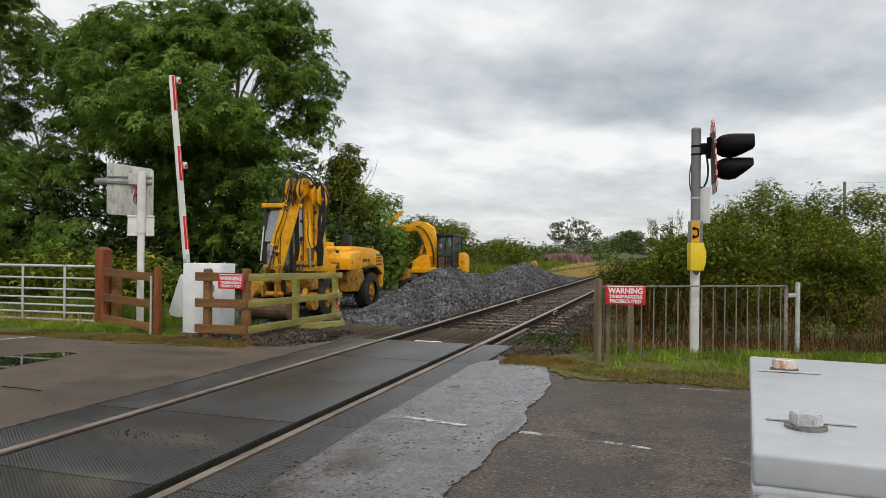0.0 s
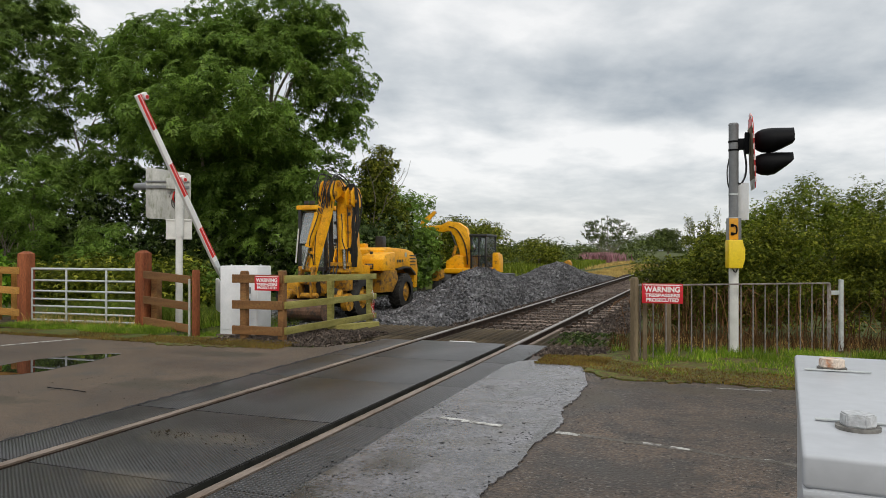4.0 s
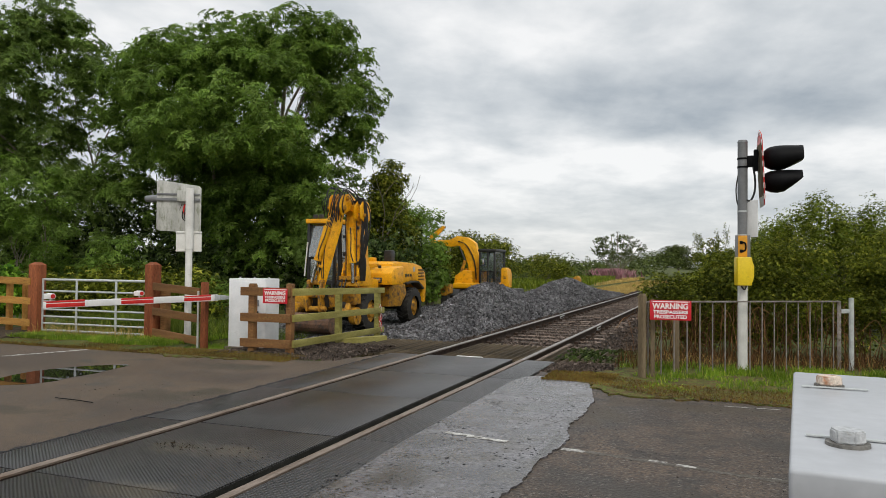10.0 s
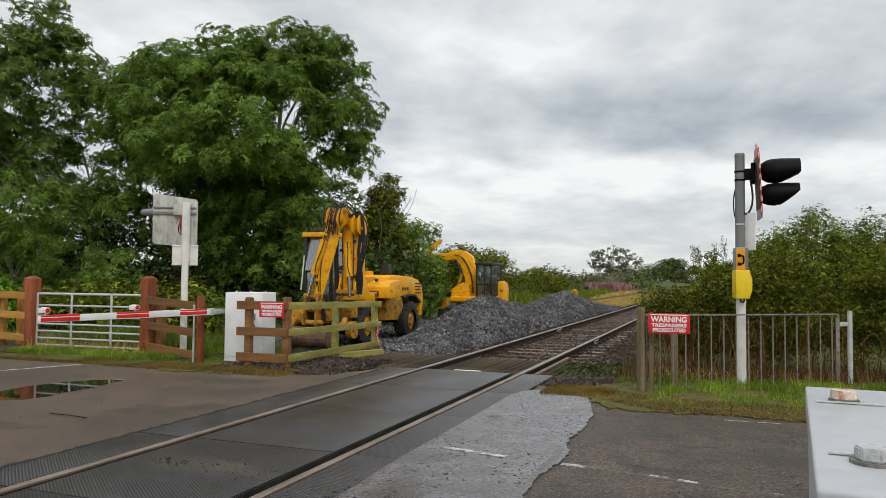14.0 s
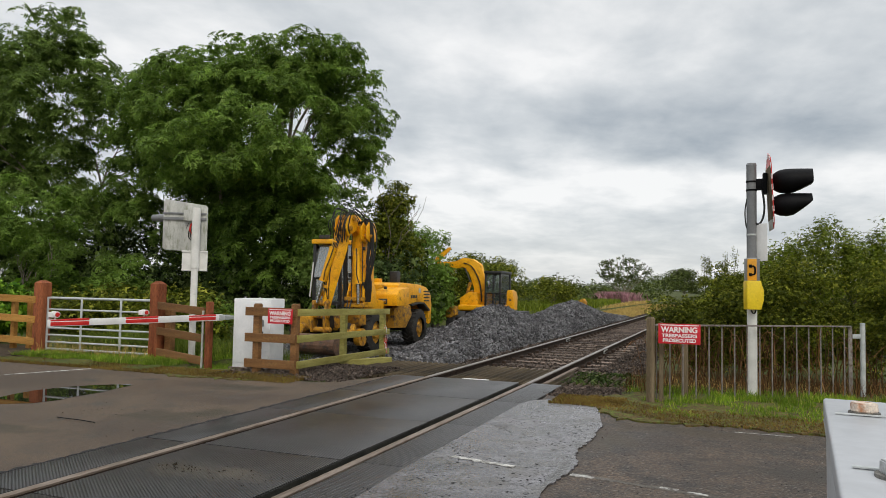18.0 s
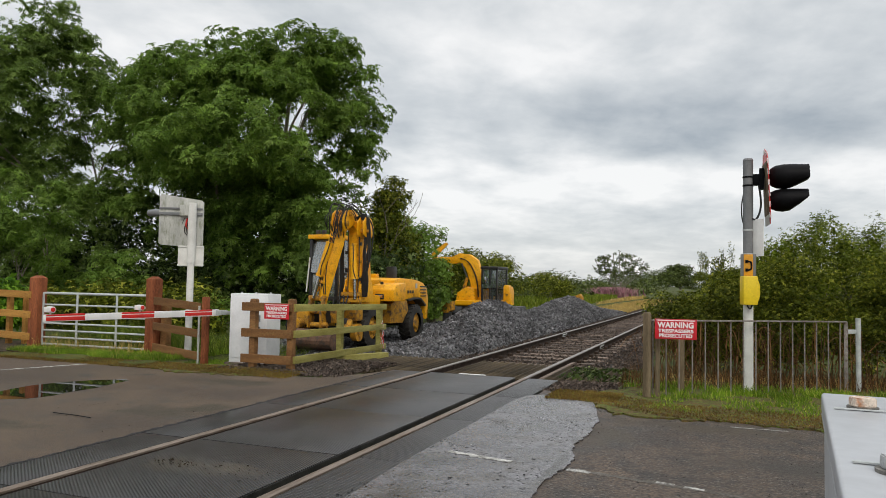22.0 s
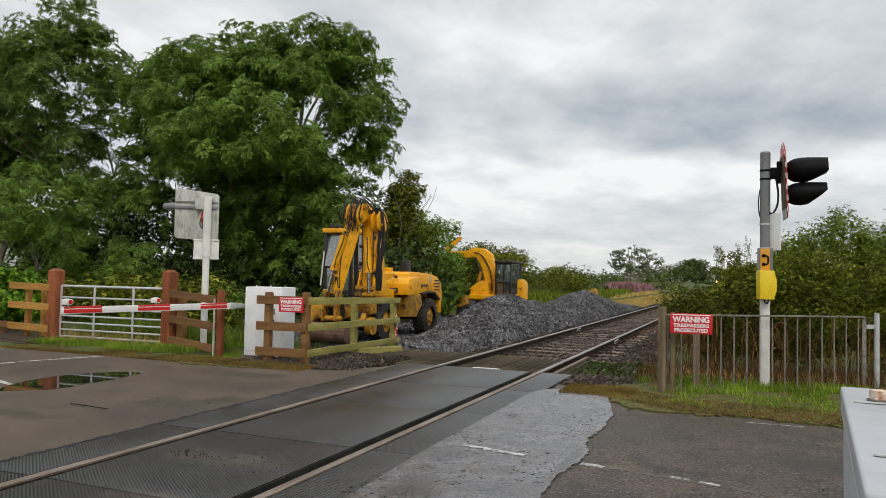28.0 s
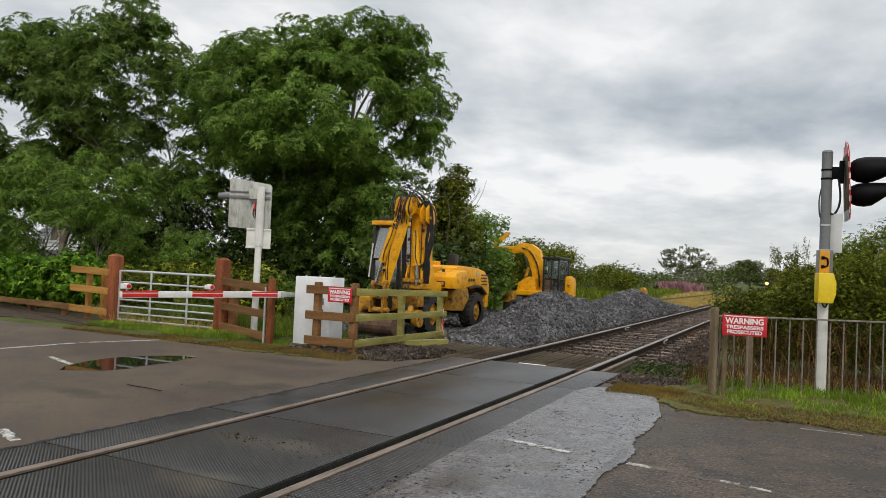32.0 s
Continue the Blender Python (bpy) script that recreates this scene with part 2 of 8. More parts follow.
def smear(m, spots, color):
    """Dirt of its own shape: ragged spots (x, y, rx, ry) of another tone."""
    nt = m.node_tree
    N, L = nt.nodes.new, nt.links.new
    p = nt.nodes["Principled BSDF"]
    co = N("ShaderNodeTexCoord")
    n = N("ShaderNodeTexNoise")
    n.inputs["Scale"].default_value, n.inputs["Detail"].default_value, n.inputs["Roughness"].default_value = 2.2, 8, 0.68
    L(co.outputs["Object"], n.inputs["Vector"])
    for x, y, rx, ry in spots:
        mp, ln, ad, mr, mx = N("ShaderNodeMapping"), N("ShaderNodeVectorMath"), N("ShaderNodeMath"), N("ShaderNodeMapRange"), N("ShaderNodeMixRGB")
        mp.inputs["Location"].default_value = (-x / rx, -y / ry, 0)
        mp.inputs["Scale"].default_value = (1 / rx, 1 / ry, 0)
        L(co.outputs["Object"], mp.inputs[0])
        ln.operation = "LENGTH"
        L(mp.outputs[0], ln.inputs[0])
        ad.operation = "MULTIPLY_ADD"
        ad.inputs[1].default_value = 2.6
        L(n.outputs["Fac"], ad.inputs[0])
        sb = N("ShaderNodeMath")
        sb.operation = "SUBTRACT"
        sb.inputs[0].default_value = -0.55
        L(ln.outputs["Value"], sb.inputs[1])
        L(sb.outputs[0], ad.inputs[2])
        mr.inputs["From Min"].default_value, mr.inputs["From Max"].default_value = 0.0, 0.55
        mr.inputs["To Max"].default_value = 0.85
        L(ad.outputs[0], mr.inputs["Value"])
        L(mr.outputs[0], mx.inputs[0])
        L(p.inputs["Base Color"].links[0].from_socket, mx.inputs[1])
        mx.inputs[2].default_value = (*color, 1)
        L(mx.outputs[0], p.inputs["Base Color"])


def ribbed(name, a, b, mesh_both, pitch):
    """Moulded rubber: ribs (or a grid of studs) worn smooth in patches, damp sheen."""
    m = material(name, a, b, rough=0.22, rough_b=0.52, scale=1.3, fine=90, bump=0.1, stain=(0.05, 0.047, 0.042), amount=0.38, grain=0.25)
    nt = m.node_tree
    N, L = nt.nodes.new, nt.links.new
    p = nt.nodes["Principled BSDF"]
    p.inputs["Specular IOR Level"].default_value = 0.38
    old = p.inputs["Normal"].links[0].from_node
    co, wv = N("ShaderNodeTexCoord"), N("ShaderNodeTexWave")
    wv.wave_type, wv.bands_direction, wv.wave_profile = "BANDS", "Y" if not mesh_both else "X", "SIN"
    wv.inputs["Scale"].default_value = 0.314 / pitch
    wv.inputs["Distortion"].default_value = 0.0
    rt = N("ShaderNodeMapping")
    rt.inputs["Rotation"].default_value = (0, 0, 0 if mesh_both else radians(38))
    L(co.outputs["Object"], rt.inputs[0])
    L(rt.outputs[0], wv.inputs["Vector"])
    height = wv.outputs["Fac"]
    if mesh_both:
        w2, mul = N("ShaderNodeTexWave"), N("ShaderNodeMath")
        w2.bands_direction = "Y"
        w2.inputs["Scale"].default_value = 0.314 / pitch
        L(co.outputs["Object"], w2.inputs["Vector"])
        mul.operation = "MULTIPLY"
        L(wv.outputs["Fac"], mul.inputs[0])
        L(w2.outputs["Fac"], mul.inputs[1])
        height = mul.outputs[0]
    wear, mr, mu = N("ShaderNodeTexNoise"), N("ShaderNodeMapRange"), N("ShaderNodeMath")
    wear.inputs["Scale"].default_value = 0.6
    L(co.outputs["Object"], wear.inputs["Vector"])
    mr.inputs["From Min"].default_value, mr.inputs["From Max"].default_value = 0.42, 0.58
    mr.inputs["To Min"].default_value = 0.45 if not mesh_both else 0.8
    L(wear.outputs["Fac"], mr.inputs["Value"])
    if not mesh_both:
        # traffic has worn the ribs away on the far lane
        sy, ym, yx = N("ShaderNodeSeparateXYZ"), N("ShaderNodeMapRange"), N("ShaderNodeMath")
        L(co.outputs["Object"], sy.inputs[0])
        ym.inputs["From Min"].default_value, ym.inputs["From Max"].default_value = 4.9, 6.3
        ym.inputs["To Min"].default_value, ym.inputs["To Max"].default_value = 1.0, 0.05
        L(sy.outputs[1], ym.inputs["Value"])
        yx.operation = "MULTIPLY"
        L(mr.outputs[0], yx.inputs[0])
        L(ym.outputs[0], yx.inputs[1])
        mr = yx
    mu.operation = "MULTIPLY"
    L(height, mu.inputs[0])
    L(mr.outputs[0], mu.inputs[1])
    bp = N("ShaderNodeBump")
    bp.inputs["Strength"].default_value, bp.inputs["Distance"].default_value = 0.9, 0.006 if not mesh_both else 0.010
    L(mu.outputs[0], bp.inputs["Height"])
    L(old.outputs[0], bp.inputs["Normal"])
    L(bp.outputs[0], p.inputs["Normal"])
    # shade in the grooves is put into the base colour by rib height
    groove_shade = N("ShaderNodeMixRGB")
    groove_shade.blend_type = "MULTIPLY"
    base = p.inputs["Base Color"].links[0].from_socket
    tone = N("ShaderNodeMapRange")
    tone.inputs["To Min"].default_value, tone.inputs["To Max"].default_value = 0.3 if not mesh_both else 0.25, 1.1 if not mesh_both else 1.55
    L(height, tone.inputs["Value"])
    L(mr.outputs[0], groove_shade.inputs[0])
    L(base, groove_shade.inputs[1])
    L(tone.outputs[0], groove_shade.inputs[2])
    L(groove_shade.outputs[0], p.inputs["Base Color"])
    return m


asphalt = material("worn_asphalt", (0.048, 0.0296, 0.0168), (0.1085, 0.0733, 0.044), rough=0.42, rough_b=0.8, scale=0.7, fine=85, bump=0.9, stain=(0.046, 0.038, 0.028), amount=0.41, grain=0.55, depth=0.008, fleck=(20, 0.60, (0.03, 0.026, 0.02)))
asphalt_right = material("coarse_asphalt", (0.032, 0.0208, 0.0136), (0.0895, 0.0608, 0.041), rough=0.42, rough_b=0.8, scale=1.1, fine=44, bump=1.0, stain=(0.027, 0.021, 0.016), amount=0.46, grain=0.85, depth=0.012, fleck=(34, 0.58, (0.16, 0.14, 0.12)))
smear(asphalt_right, ((1.0, 6.9, 1.3, 0.45), (-0.1, 5.2, 0.8, 0.35), (1.6, 5.4, 0.7, 0.4)), (0.034, 0.027, 0.020))
smear(asphalt_right, ((0.3, 8.35, 1.6, 0.4), (-0.6, 7.6, 0.35, 0.9)), (0.05, 0.036, 0.020))
patch_mat = material("pale_wet_surfacing", (0.052, 0.0492, 0.052), (0.157, 0.1495, 0.160), rough=0.08, rough_b=0.42, scale=1.4, fine=38, bump=0.6, stain=(0.075, 0.066, 0.056), amount=0.45, grain=0.5, depth=0.009, fleck=(8.5, 0.6, (0.03, 0.027, 0.024)))
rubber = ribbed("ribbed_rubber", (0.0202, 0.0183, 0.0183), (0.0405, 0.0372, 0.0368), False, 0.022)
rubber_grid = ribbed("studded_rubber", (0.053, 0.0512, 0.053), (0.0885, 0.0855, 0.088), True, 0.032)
smear(asphalt, ((-5.25, 6.65, 0.75, 0.55), (-4.98, 7.1, 0.4, 0.6), (-6.3, 5.5, 1.2, 0.3), (-6.0, 8.9, 1.2, 0.5)), (0.036, 0.026, 0.011))
smear(patch_mat, ((-1.6, 4.9, 0.4, 0.4), (-1.5, 9.6, 0.6, 0.3), (-1.35, 3.7, 0.8, 0.75)), (0.05, 0.042, 0.033))
smear(patch_mat, ((-1.55, 4.75, 0.35, 0.3), (-1.85, 4.0, 0.4, 0.6)), (0.032, 0.027, 0.022))
smear(patch_mat, ((-1.9, 3.1, 0.5, 0.35), (-1.2, 5.6, 0.3, 0.22), (-1.75, 7.6, 0.22, 0.5)), (0.06, 0.052, 0.044))
smear(patch_mat, ((-2.05, 6.6, 0.12, 1.6), (-0.82, 6.2, 0.07, 1.4), (-1.1, 8.4, 0.35, 0.25)), (0.04, 0.035, 0.029))
smear(rubber, ((-3.3, 4.95, 0.8, 0.3), (-3.0, 3.9, 0.6, 0.3)), (0.075, 0.062, 0.045))
rail_head = material("worn_rail_head", (0.15, 0.112, 0.084), (0.27, 0.215, 0.175), rough=0.5, scale=6, fine=50, bump=0.15, metal=0.35, stretch=(1, 0.15, 1), stain=(0.15, 0.095, 0.06), amount=0.4, grain=0.2)
rail_silver = material("polished_rail_head", (0.2, 0.172, 0.15), (0.33, 0.295, 0.268), rough=0.38, scale=6, fine=50, bump=0.05, metal=0.55, stretch=(1, 0.15, 1), grain=0.2)
rail_side = material("rusty_rail", (0.022, 0.014, 0.010), (0.05, 0.032, 0.022), rough=0.85, scale=8, fine=80, bump=0.4)
ballast_mat = material("ballast_stone", (0.155, 0.151, 0.156), (0.32, 0.313, 0.322), rough=0.7, scale=1.5, fine=40, bump=0.3, grain=0.2)
ballast_brown = material("track_ballast", (0.088, 0.065, 0.052), (0.178, 0.137, 0.112), rough=0.85, scale=1.5, fine=40, bump=0.6, grain=0.5)
sleeper_mat = material("old_sleeper", (0.085, 0.06, 0.046), (0.25, 0.19, 0.155), rough=0.85, scale=3, fine=40, bump=0.6, stretch=(0.3, 2, 2), stain=(0.05, 0.035, 0.026), amount=0.42, vary=0.5)
guard_mat = material("creosoted_board", (0.026, 0.019, 0.012), (0.095, 0.07, 0.04), rough=0.75, scale=3, fine=60, bump=0.5, stretch=(3, 0.4, 3), stain=(0.105, 0.10, 0.04), amount=0.31, vary=0.35)
grass_soil = material("grass_ground", (0.035, 0.05, 0.010), (0.085, 0.10, 0.02), rough=0.95, scale=1.6, fine=40, bump=0.8, stain=(0.075, 0.055, 0.035), amount=0.4)
moss = material("mossy_verge", (0.06, 0.043, 0.018), (0.125, 0.083, 0.03), rough=0.95, scale=4.5, fine=60, bump=1.0, stain=(0.095, 0.125, 0.02), amount=0.47, grain=0.6, fleck=(26, 0.6, (0.03, 0.022, 0.012)))
white_line = material("worn_white_paint", (0.42, 0.41, 0.38), (0.62, 0.61, 0.58), rough=0.6, scale=6, fine=60, bump=0.4, stain=(0.10, 0.09, 0.08), amount=0.47)
red_wood = material("red_stained_wood", (0.15, 0.042, 0.016), (0.28, 0.088, 0.034), rough=0.75, scale=2.2, fine=50, bump=0.6, stretch=(3, 3, 0.35), stain=(0.10, 0.045, 0.02), amount=0.36, vary=0.12, grain=0.4)
brown_board = material("brown_stained_board", (0.125, 0.058, 0.021), (0.245, 0.122, 0.045), rough=0.7, scale=2.2, fine=50, bump=0.5, stretch=(0.5, 3, 3), stain=(0.15, 0.115, 0.045), amount=0.36, vary=0.15, grain=0.4)
ochre_board = material("ochre_stained_board", (0.30, 0.135, 0.026), (0.47, 0.25, 0.06), rough=0.7, scale=2.2, fine=50, bump=0.5, stretch=(0.5, 3, 3), stain=(0.17, 0.10, 0.035), amount=0.33, vary=0.15, grain=0.35)
green_board = material("algae_green_board", (0.21, 0.18, 0.04), (0.36, 0.325, 0.10), rough=0.75, scale=3, fine=50, bump=0.4, stretch=(0.5, 3, 3), stain=(0.15, 0.085, 0.03), amount=0.33, vary=0.15)
galv = material("galvanised_steel", (0.44, 0.46, 0.46), (0.58, 0.60, 0.59), rough=0.45, scale=9, fine=90, bump=0.05, metal=0.3, grain=0.08)
pole_grey = material("grey_painted_steel", (0.15, 0.155, 0.16), (0.21, 0.215, 0.22), rough=0.5, scale=4, fine=60, bump=0.1, stain=(0.10, 0.085, 0.07), amount=0.3, grain=0.1)
pole_white = material("white_painted_steel", (0.62, 0.61, 0.57), (0.78, 0.77, 0.73), rough=0.5, scale=3, fine=50, bump=0.06, stain=(0.52, 0.51, 0.45), amount=0.32, grain=0.04)
board_white = material("weathered_white_board", (0.40, 0.40, 0.37), (0.54, 0.54, 0.50), rough=0.6, scale=3, fine=40, bump=0.1, stain=(0.27, 0.28, 0.22), amount=0.42, grain=0.1, stretch=(2, 2, 0.6))
cabinet_white = material("white_enamel", (0.38, 0.39, 0.41), (0.44, 0.45, 0.47), rough=0.3, rough_b=0.42, scale=2.5, fine=30, bump=0.06, stain=(0.36, 0.37, 0.38), amount=0.35, grain=0.06)
box_white = material("white_machine_casing", (0.66, 0.67, 0.68), (0.79, 0.79, 0.8), rough=0.42, scale=3, fine=40, bump=0.06, stain=(0.60, 0.60, 0.58), amount=0.3, grain=0.03)
black_plastic = material("black_hood_plastic", (0.002, 0.002, 0.0024), (0.006, 0.006, 0.007), rough=0.5, scale=5, fine=60, bump=0.15, stain=(0.02, 0.019, 0.017), amount=0.3)
black_plastic.node_tree.nodes["Principled BSDF"].inputs["Specular IOR Level"].default_value = 0.1
fence_paint = material("dull_grey_fence_paint", (0.15, 0.13, 0.115), (0.27, 0.245, 0.225), rough=0.6, scale=8, fine=60, bump=0.2, stain=(0.11, 0.06, 0.035), amount=0.4)
sign_red = material("red_sign_enamel", (0.52, 0.012, 0.022), (0.62, 0.02, 0.032), rough=0.38, scale=5, fine=40, bump=0.03, grain=0.06)
sign_white = material("white_lettering", (0.78, 0.77, 0.76), (0.85, 0.84, 0.83), rough=0.45, scale=9, fine=50, bump=0.0, grain=0.05)
arm_white = material("white_barrier_paint", (0.74, 0.73, 0.71), (0.84, 0.83, 0.81), rough=0.42, scale=4, fine=40, bump=0.05, stain=(0.66, 0.65, 0.62), amount=0.3, grain=0.03)
arm_red = material("red_reflective_band", (0.55, 0.015, 0.012), (0.68, 0.03, 0.022), rough=0.4, scale=6, fine=60, bump=0.04, grain=0.08)
yellow_box = material("yellow_phone_cover", (0.72, 0.50, 0.012), (0.80, 0.58, 0.02), rough=0.4, scale=4, fine=40, bump=0.05, stain=(0.62, 0.42, 0.02), amount=0.35, grain=0.08)
orange_plate = material("orange_plate", (0.62, 0.27, 0.01), (0.72, 0.34, 0.02), rough=0.45, scale=5, fine=40, bump=0.04, grain=0.08)
machine_yellow = material("yellow_machine_paint", (0.76, 0.33, 0.002), (0.90, 0.44, 0.004), rough=0.38, rough_b=0.58, scale=2.6, fine=40, bump=0.08, stain=(0.30, 0.125, 0.012), amount=0.38, grain=0.14, fleck=(11, 0.675, (0.07, 0.04, 0.02)))
machine_dirty = material("muddy_yellow_paint", (0.34, 0.16, 0.02), (0.62, 0.30, 0.015), rough=0.65, scale=3.5, fine=40, bump=0.2, stain=(0.10, 0.065, 0.04), amount=0.45)
machine_black = material("black_machine_steel", (0.012, 0.012, 0.012), (0.035, 0.033, 0.03), rough=0.5, scale=5, fine=50, bump=0.2)
grime = material("grimy_washer", (0.10, 0.095, 0.085), (0.22, 0.21, 0.19), rough=0.7, scale=30, fine=160, bump=0.2)
hose_black = material("black_rubber_hose", (0.010, 0.010, 0.010), (0.022, 0.021, 0.02), rough=0.55, scale=9, fine=60, bump=0.1)
tyre_mat = material("dusty_tyre", (0.018, 0.017, 0.016), (0.05, 0.046, 0.04), rough=0.85, scale=5, fine=50, bump=0.3)
chrome = material("chromed_rod", (0.6, 0.6, 0.6), (0.72, 0.72, 0.72), rough=0.18, scale=5, fine=50, bump=0.0, metal=1.0)
rust_steel = material("rusty_bucket_steel", (0.10, 0.055, 0.035), (0.19, 0.11, 0.07), rough=0.6, scale=4, fine=50, bump=0.3, stain=(0.06, 0.05, 0.045), amount=0.45, metal=0.2)
rust_bolt = material("rusted_bolt_head", (0.38, 0.15, 0.06), (0.66, 0.56, 0.47), rough=0.7, scale=26, fine=160, bump=0.3, low=0.38, high=0.5)
steel_bolt = material("dull_zinc_bolt", (0.42, 0.43, 0.44), (0.58, 0.58, 0.58), rough=0.5, scale=22, fine=160, bump=0.15, stain=(0.22, 0.16, 0.1), amount=0.3, metal=0.3)
old_post = material("weathered_post_wood", (0.10, 0.075, 0.045), (0.22, 0.17, 0.105), rough=0.8, scale=2.5, fine=50, bump=0.5, stretch=(4, 4, 0.3), vary=0.2)
dark_glass = glass_pane("tinted_cab_glass", (0.68, 0.74, 0.71), 0.05, 3.8, 0.22)
clear_glass = glass_pane("cab_glass", (0.8, 0.88, 0.86), 0.06, 2.4, 0.1)
soil_mat = material("leaf_littered_soil", (0.030, 0.021, 0.013), (0.075, 0.053, 0.032), rough=0.95, scale=5, fine=50, bump=0.9, stain=(0.11, 0.075, 0.035), amount=0.36, grain=0.6)
# pale ash bark, lightened against the trunk so the limbs look sunlit
lit_pale_bark = material("lit_pale_ash_bark", (0.24, 0.20, 0.15), (0.46, 0.40, 0.31), rough=0.9, scale=5, fine=40, bump=0.6, stretch=(3, 3, 0.5))
bark = material("grey_bark", (0.13, 0.11, 0.085), (0.29, 0.25, 0.195), rough=0.9, scale=5, fine=40, bump=0.7, stretch=(3, 3, 0.5))
ash_leaf = leaf_material("ash_leaf", (0.114, 0.193, 0.03), (0.202, 0.314, 0.05), (0.255, 0.365, 0.08), 0.42)
dark_leaf = leaf_material("shade_leaf", (0.105, 0.17, 0.031), (0.19, 0.282, 0.056), (0.25, 0.345, 0.09), 0.42)
hedge_leaf = leaf_material("hedge_leaf", (0.046, 0.064, 0.006), (0.215, 0.245, 0.022), (0.38, 0.37, 0.055), 0.3)
sallow_leaf = leaf_material("sallow_leaf", (0.075, 0.11, 0.008), (0.2, 0.245, 0.022), (0.28, 0.31, 0.05), 0.3)
willow_leaf = leaf_material("willow_leaf", (0.05, 0.085, 0.010), (0.16, 0.21, 0.022), (0.26, 0.30, 0.06))
laurel_leaf = leaf_material("laurel_leaf", (0.035, 0.10, 0.007), (0.16, 0.31, 0.016), (0.32, 0.50, 0.06))
grass_blade = leaf_material("grass_blade", (0.09, 0.165, 0.012), (0.225, 0.335, 0.027), (0.46, 0.42, 0.1), 0.3)
dry_grass = leaf_material("dry_grass", (0.40, 0.275, 0.085), (0.62, 0.45, 0.16), (0.13, 0.13, 0.03), 0.3)
brown_stem = leaf_material("dry_bramble_stem", (0.04, 0.02, 0.008), (0.19, 0.092, 0.035), (0.36, 0.21, 0.085), 0.1)
ivy_leaf = leaf_material("ivy_leaf", (0.02, 0.038, 0.008), (0.085, 0.125, 0.028), (0.22, 0.27, 0.10))
far_leaf = leaf_material("distant_leaf", (0.05, 0.07, 0.018), (0.12, 0.15, 0.036), (0.15, 0.19, 0.05))
# near-black, so gaps between heap stones look shaded; also colours grit and joint
heap_core = material("dark_grit_gap_shade", (0.014, 0.0135, 0.014), (0.036, 0.035, 0.036), rough=0.9, scale=3, fine=40, bump=0.5)
moss_blade = leaf_material("moss_blade", (0.115, 0.068, 0.02), (0.225, 0.15, 0.034), (0.16, 0.2, 0.025), 0.2)
pink_bloom = leaf_material("pink_willowherb", (0.28, 0.13, 0.15), (0.44, 0.245, 0.265), (0.10, 0.14, 0.04), 0.3)

# ---- mesh helpers ----


def box(bm, c, s, m=None, bevel=0.0):
    """A box of centre c and size s, turned by m, its edges rounded."""
    made = bmesh.ops.create_cube(bm, size=1.0)["verts"]
    mat = Matrix.Translation(c) @ (m.to_4x4() if m else Matrix()) @ Matrix.Diagonal((*s, 1))
    bmesh.ops.transform(bm, matrix=mat, verts=made)
    if bevel:
        edges = list({e for v in made for e in v.link_edges})
        bmesh.ops.bevel(bm, geom=edges, offset=bevel, segments=2, affect="EDGES", profile=0.6)
    return bm


def rod(bm, p, q, r, r2=None, seg=12, caps=True):
    """A round bar from p to q."""
    p, q = Vector(p), Vector(q)
    d = q - p
    turn = d.to_track_quat("Z", "Y").to_matrix().to_4x4()
    bmesh.ops.create_cone(bm, cap_ends=caps, segments=seg, radius1=r, radius2=r if r2 is None else r2, depth=d.length, matrix=Matrix.Translation((p + q) / 2) @ turn)
    return bm


def tube(bm, pts, r, seg=8):
    """A bent pipe or hose through the points, smoothed."""
    pts = [Vector(p) for p in pts]
    fine = []
    for i in range(len(pts) - 1):
        p0, p1, p2, p3 = pts[max(i - 1, 0)], pts[i], pts[i + 1], pts[min(i + 2, len(pts) - 1)]
        for k in range(5):
            t = k / 5
            fine.append(0.5 * ((2 * p1) + (p2 - p0) * t + (2 * p0 - 5 * p1 + 4 * p2 - p3) * t * t + (3 * p1 - p0 - 3 * p2 + p3) * t ** 3))
    fine.append(pts[-1])
    rings = []
    up = Vector((0.21, 0.37, 0.9)).normalized()
    for i, p in enumerate(fine):
        d = (fine[min(i + 1, len(fine) - 1)] - fine[max(i - 1, 0)]).normalized()
        a = d.cross(up).normalized()
        b = d.cross(a)
        rings.append([bm.verts.new(p + r * (math.cos(2 * math.pi * j / seg) * a + math.sin(2 * math.pi * j / seg) * b)) for j in range(seg)])
    for u, v in zip(rings, rings[1:]):
        for j in range(seg):
            bm.faces.new((u[j], u[(j + 1) % seg], v[(j + 1) % seg], v[j]))
    bm.faces.new(rings[0][::-1])
    bm.faces.new(rings[-1])
    return bm


def slab(bm, outline, axis, a, b, bevel=0.0):
    """A flat shape (list of 2D points) drawn out along an axis ('x': points are y, z; 'y': x, z; 'z': x, y) from a to b."""
    place = {"x": lambda p, k: (k, p[0], p[1]), "y": lambda p, k: (p[0], k, p[1]), "z": lambda p, k: (p[0], p[1], k)}[axis]
    lo = [bm.verts.new(place(p, a)) for p in outline]
    hi = [bm.verts.new(place(p, b)) for p in outline]
    n = len(outline)
    faces = [bm.faces.new(lo), bm.faces.new(hi)]
    for i in range(n):
        faces.append(bm.faces.new((lo[i], lo[(i + 1) % n], hi[(i + 1) % n], hi[i])))
    bmesh.ops.recalc_face_normals(bm, faces=faces)
    if bevel:
        edges = list({e for f in faces for e in f.edges})
        bmesh.ops.bevel(bm, geom=edges, offset=bevel, segments=2, affect="EDGES", profile=0.6)
    return bm


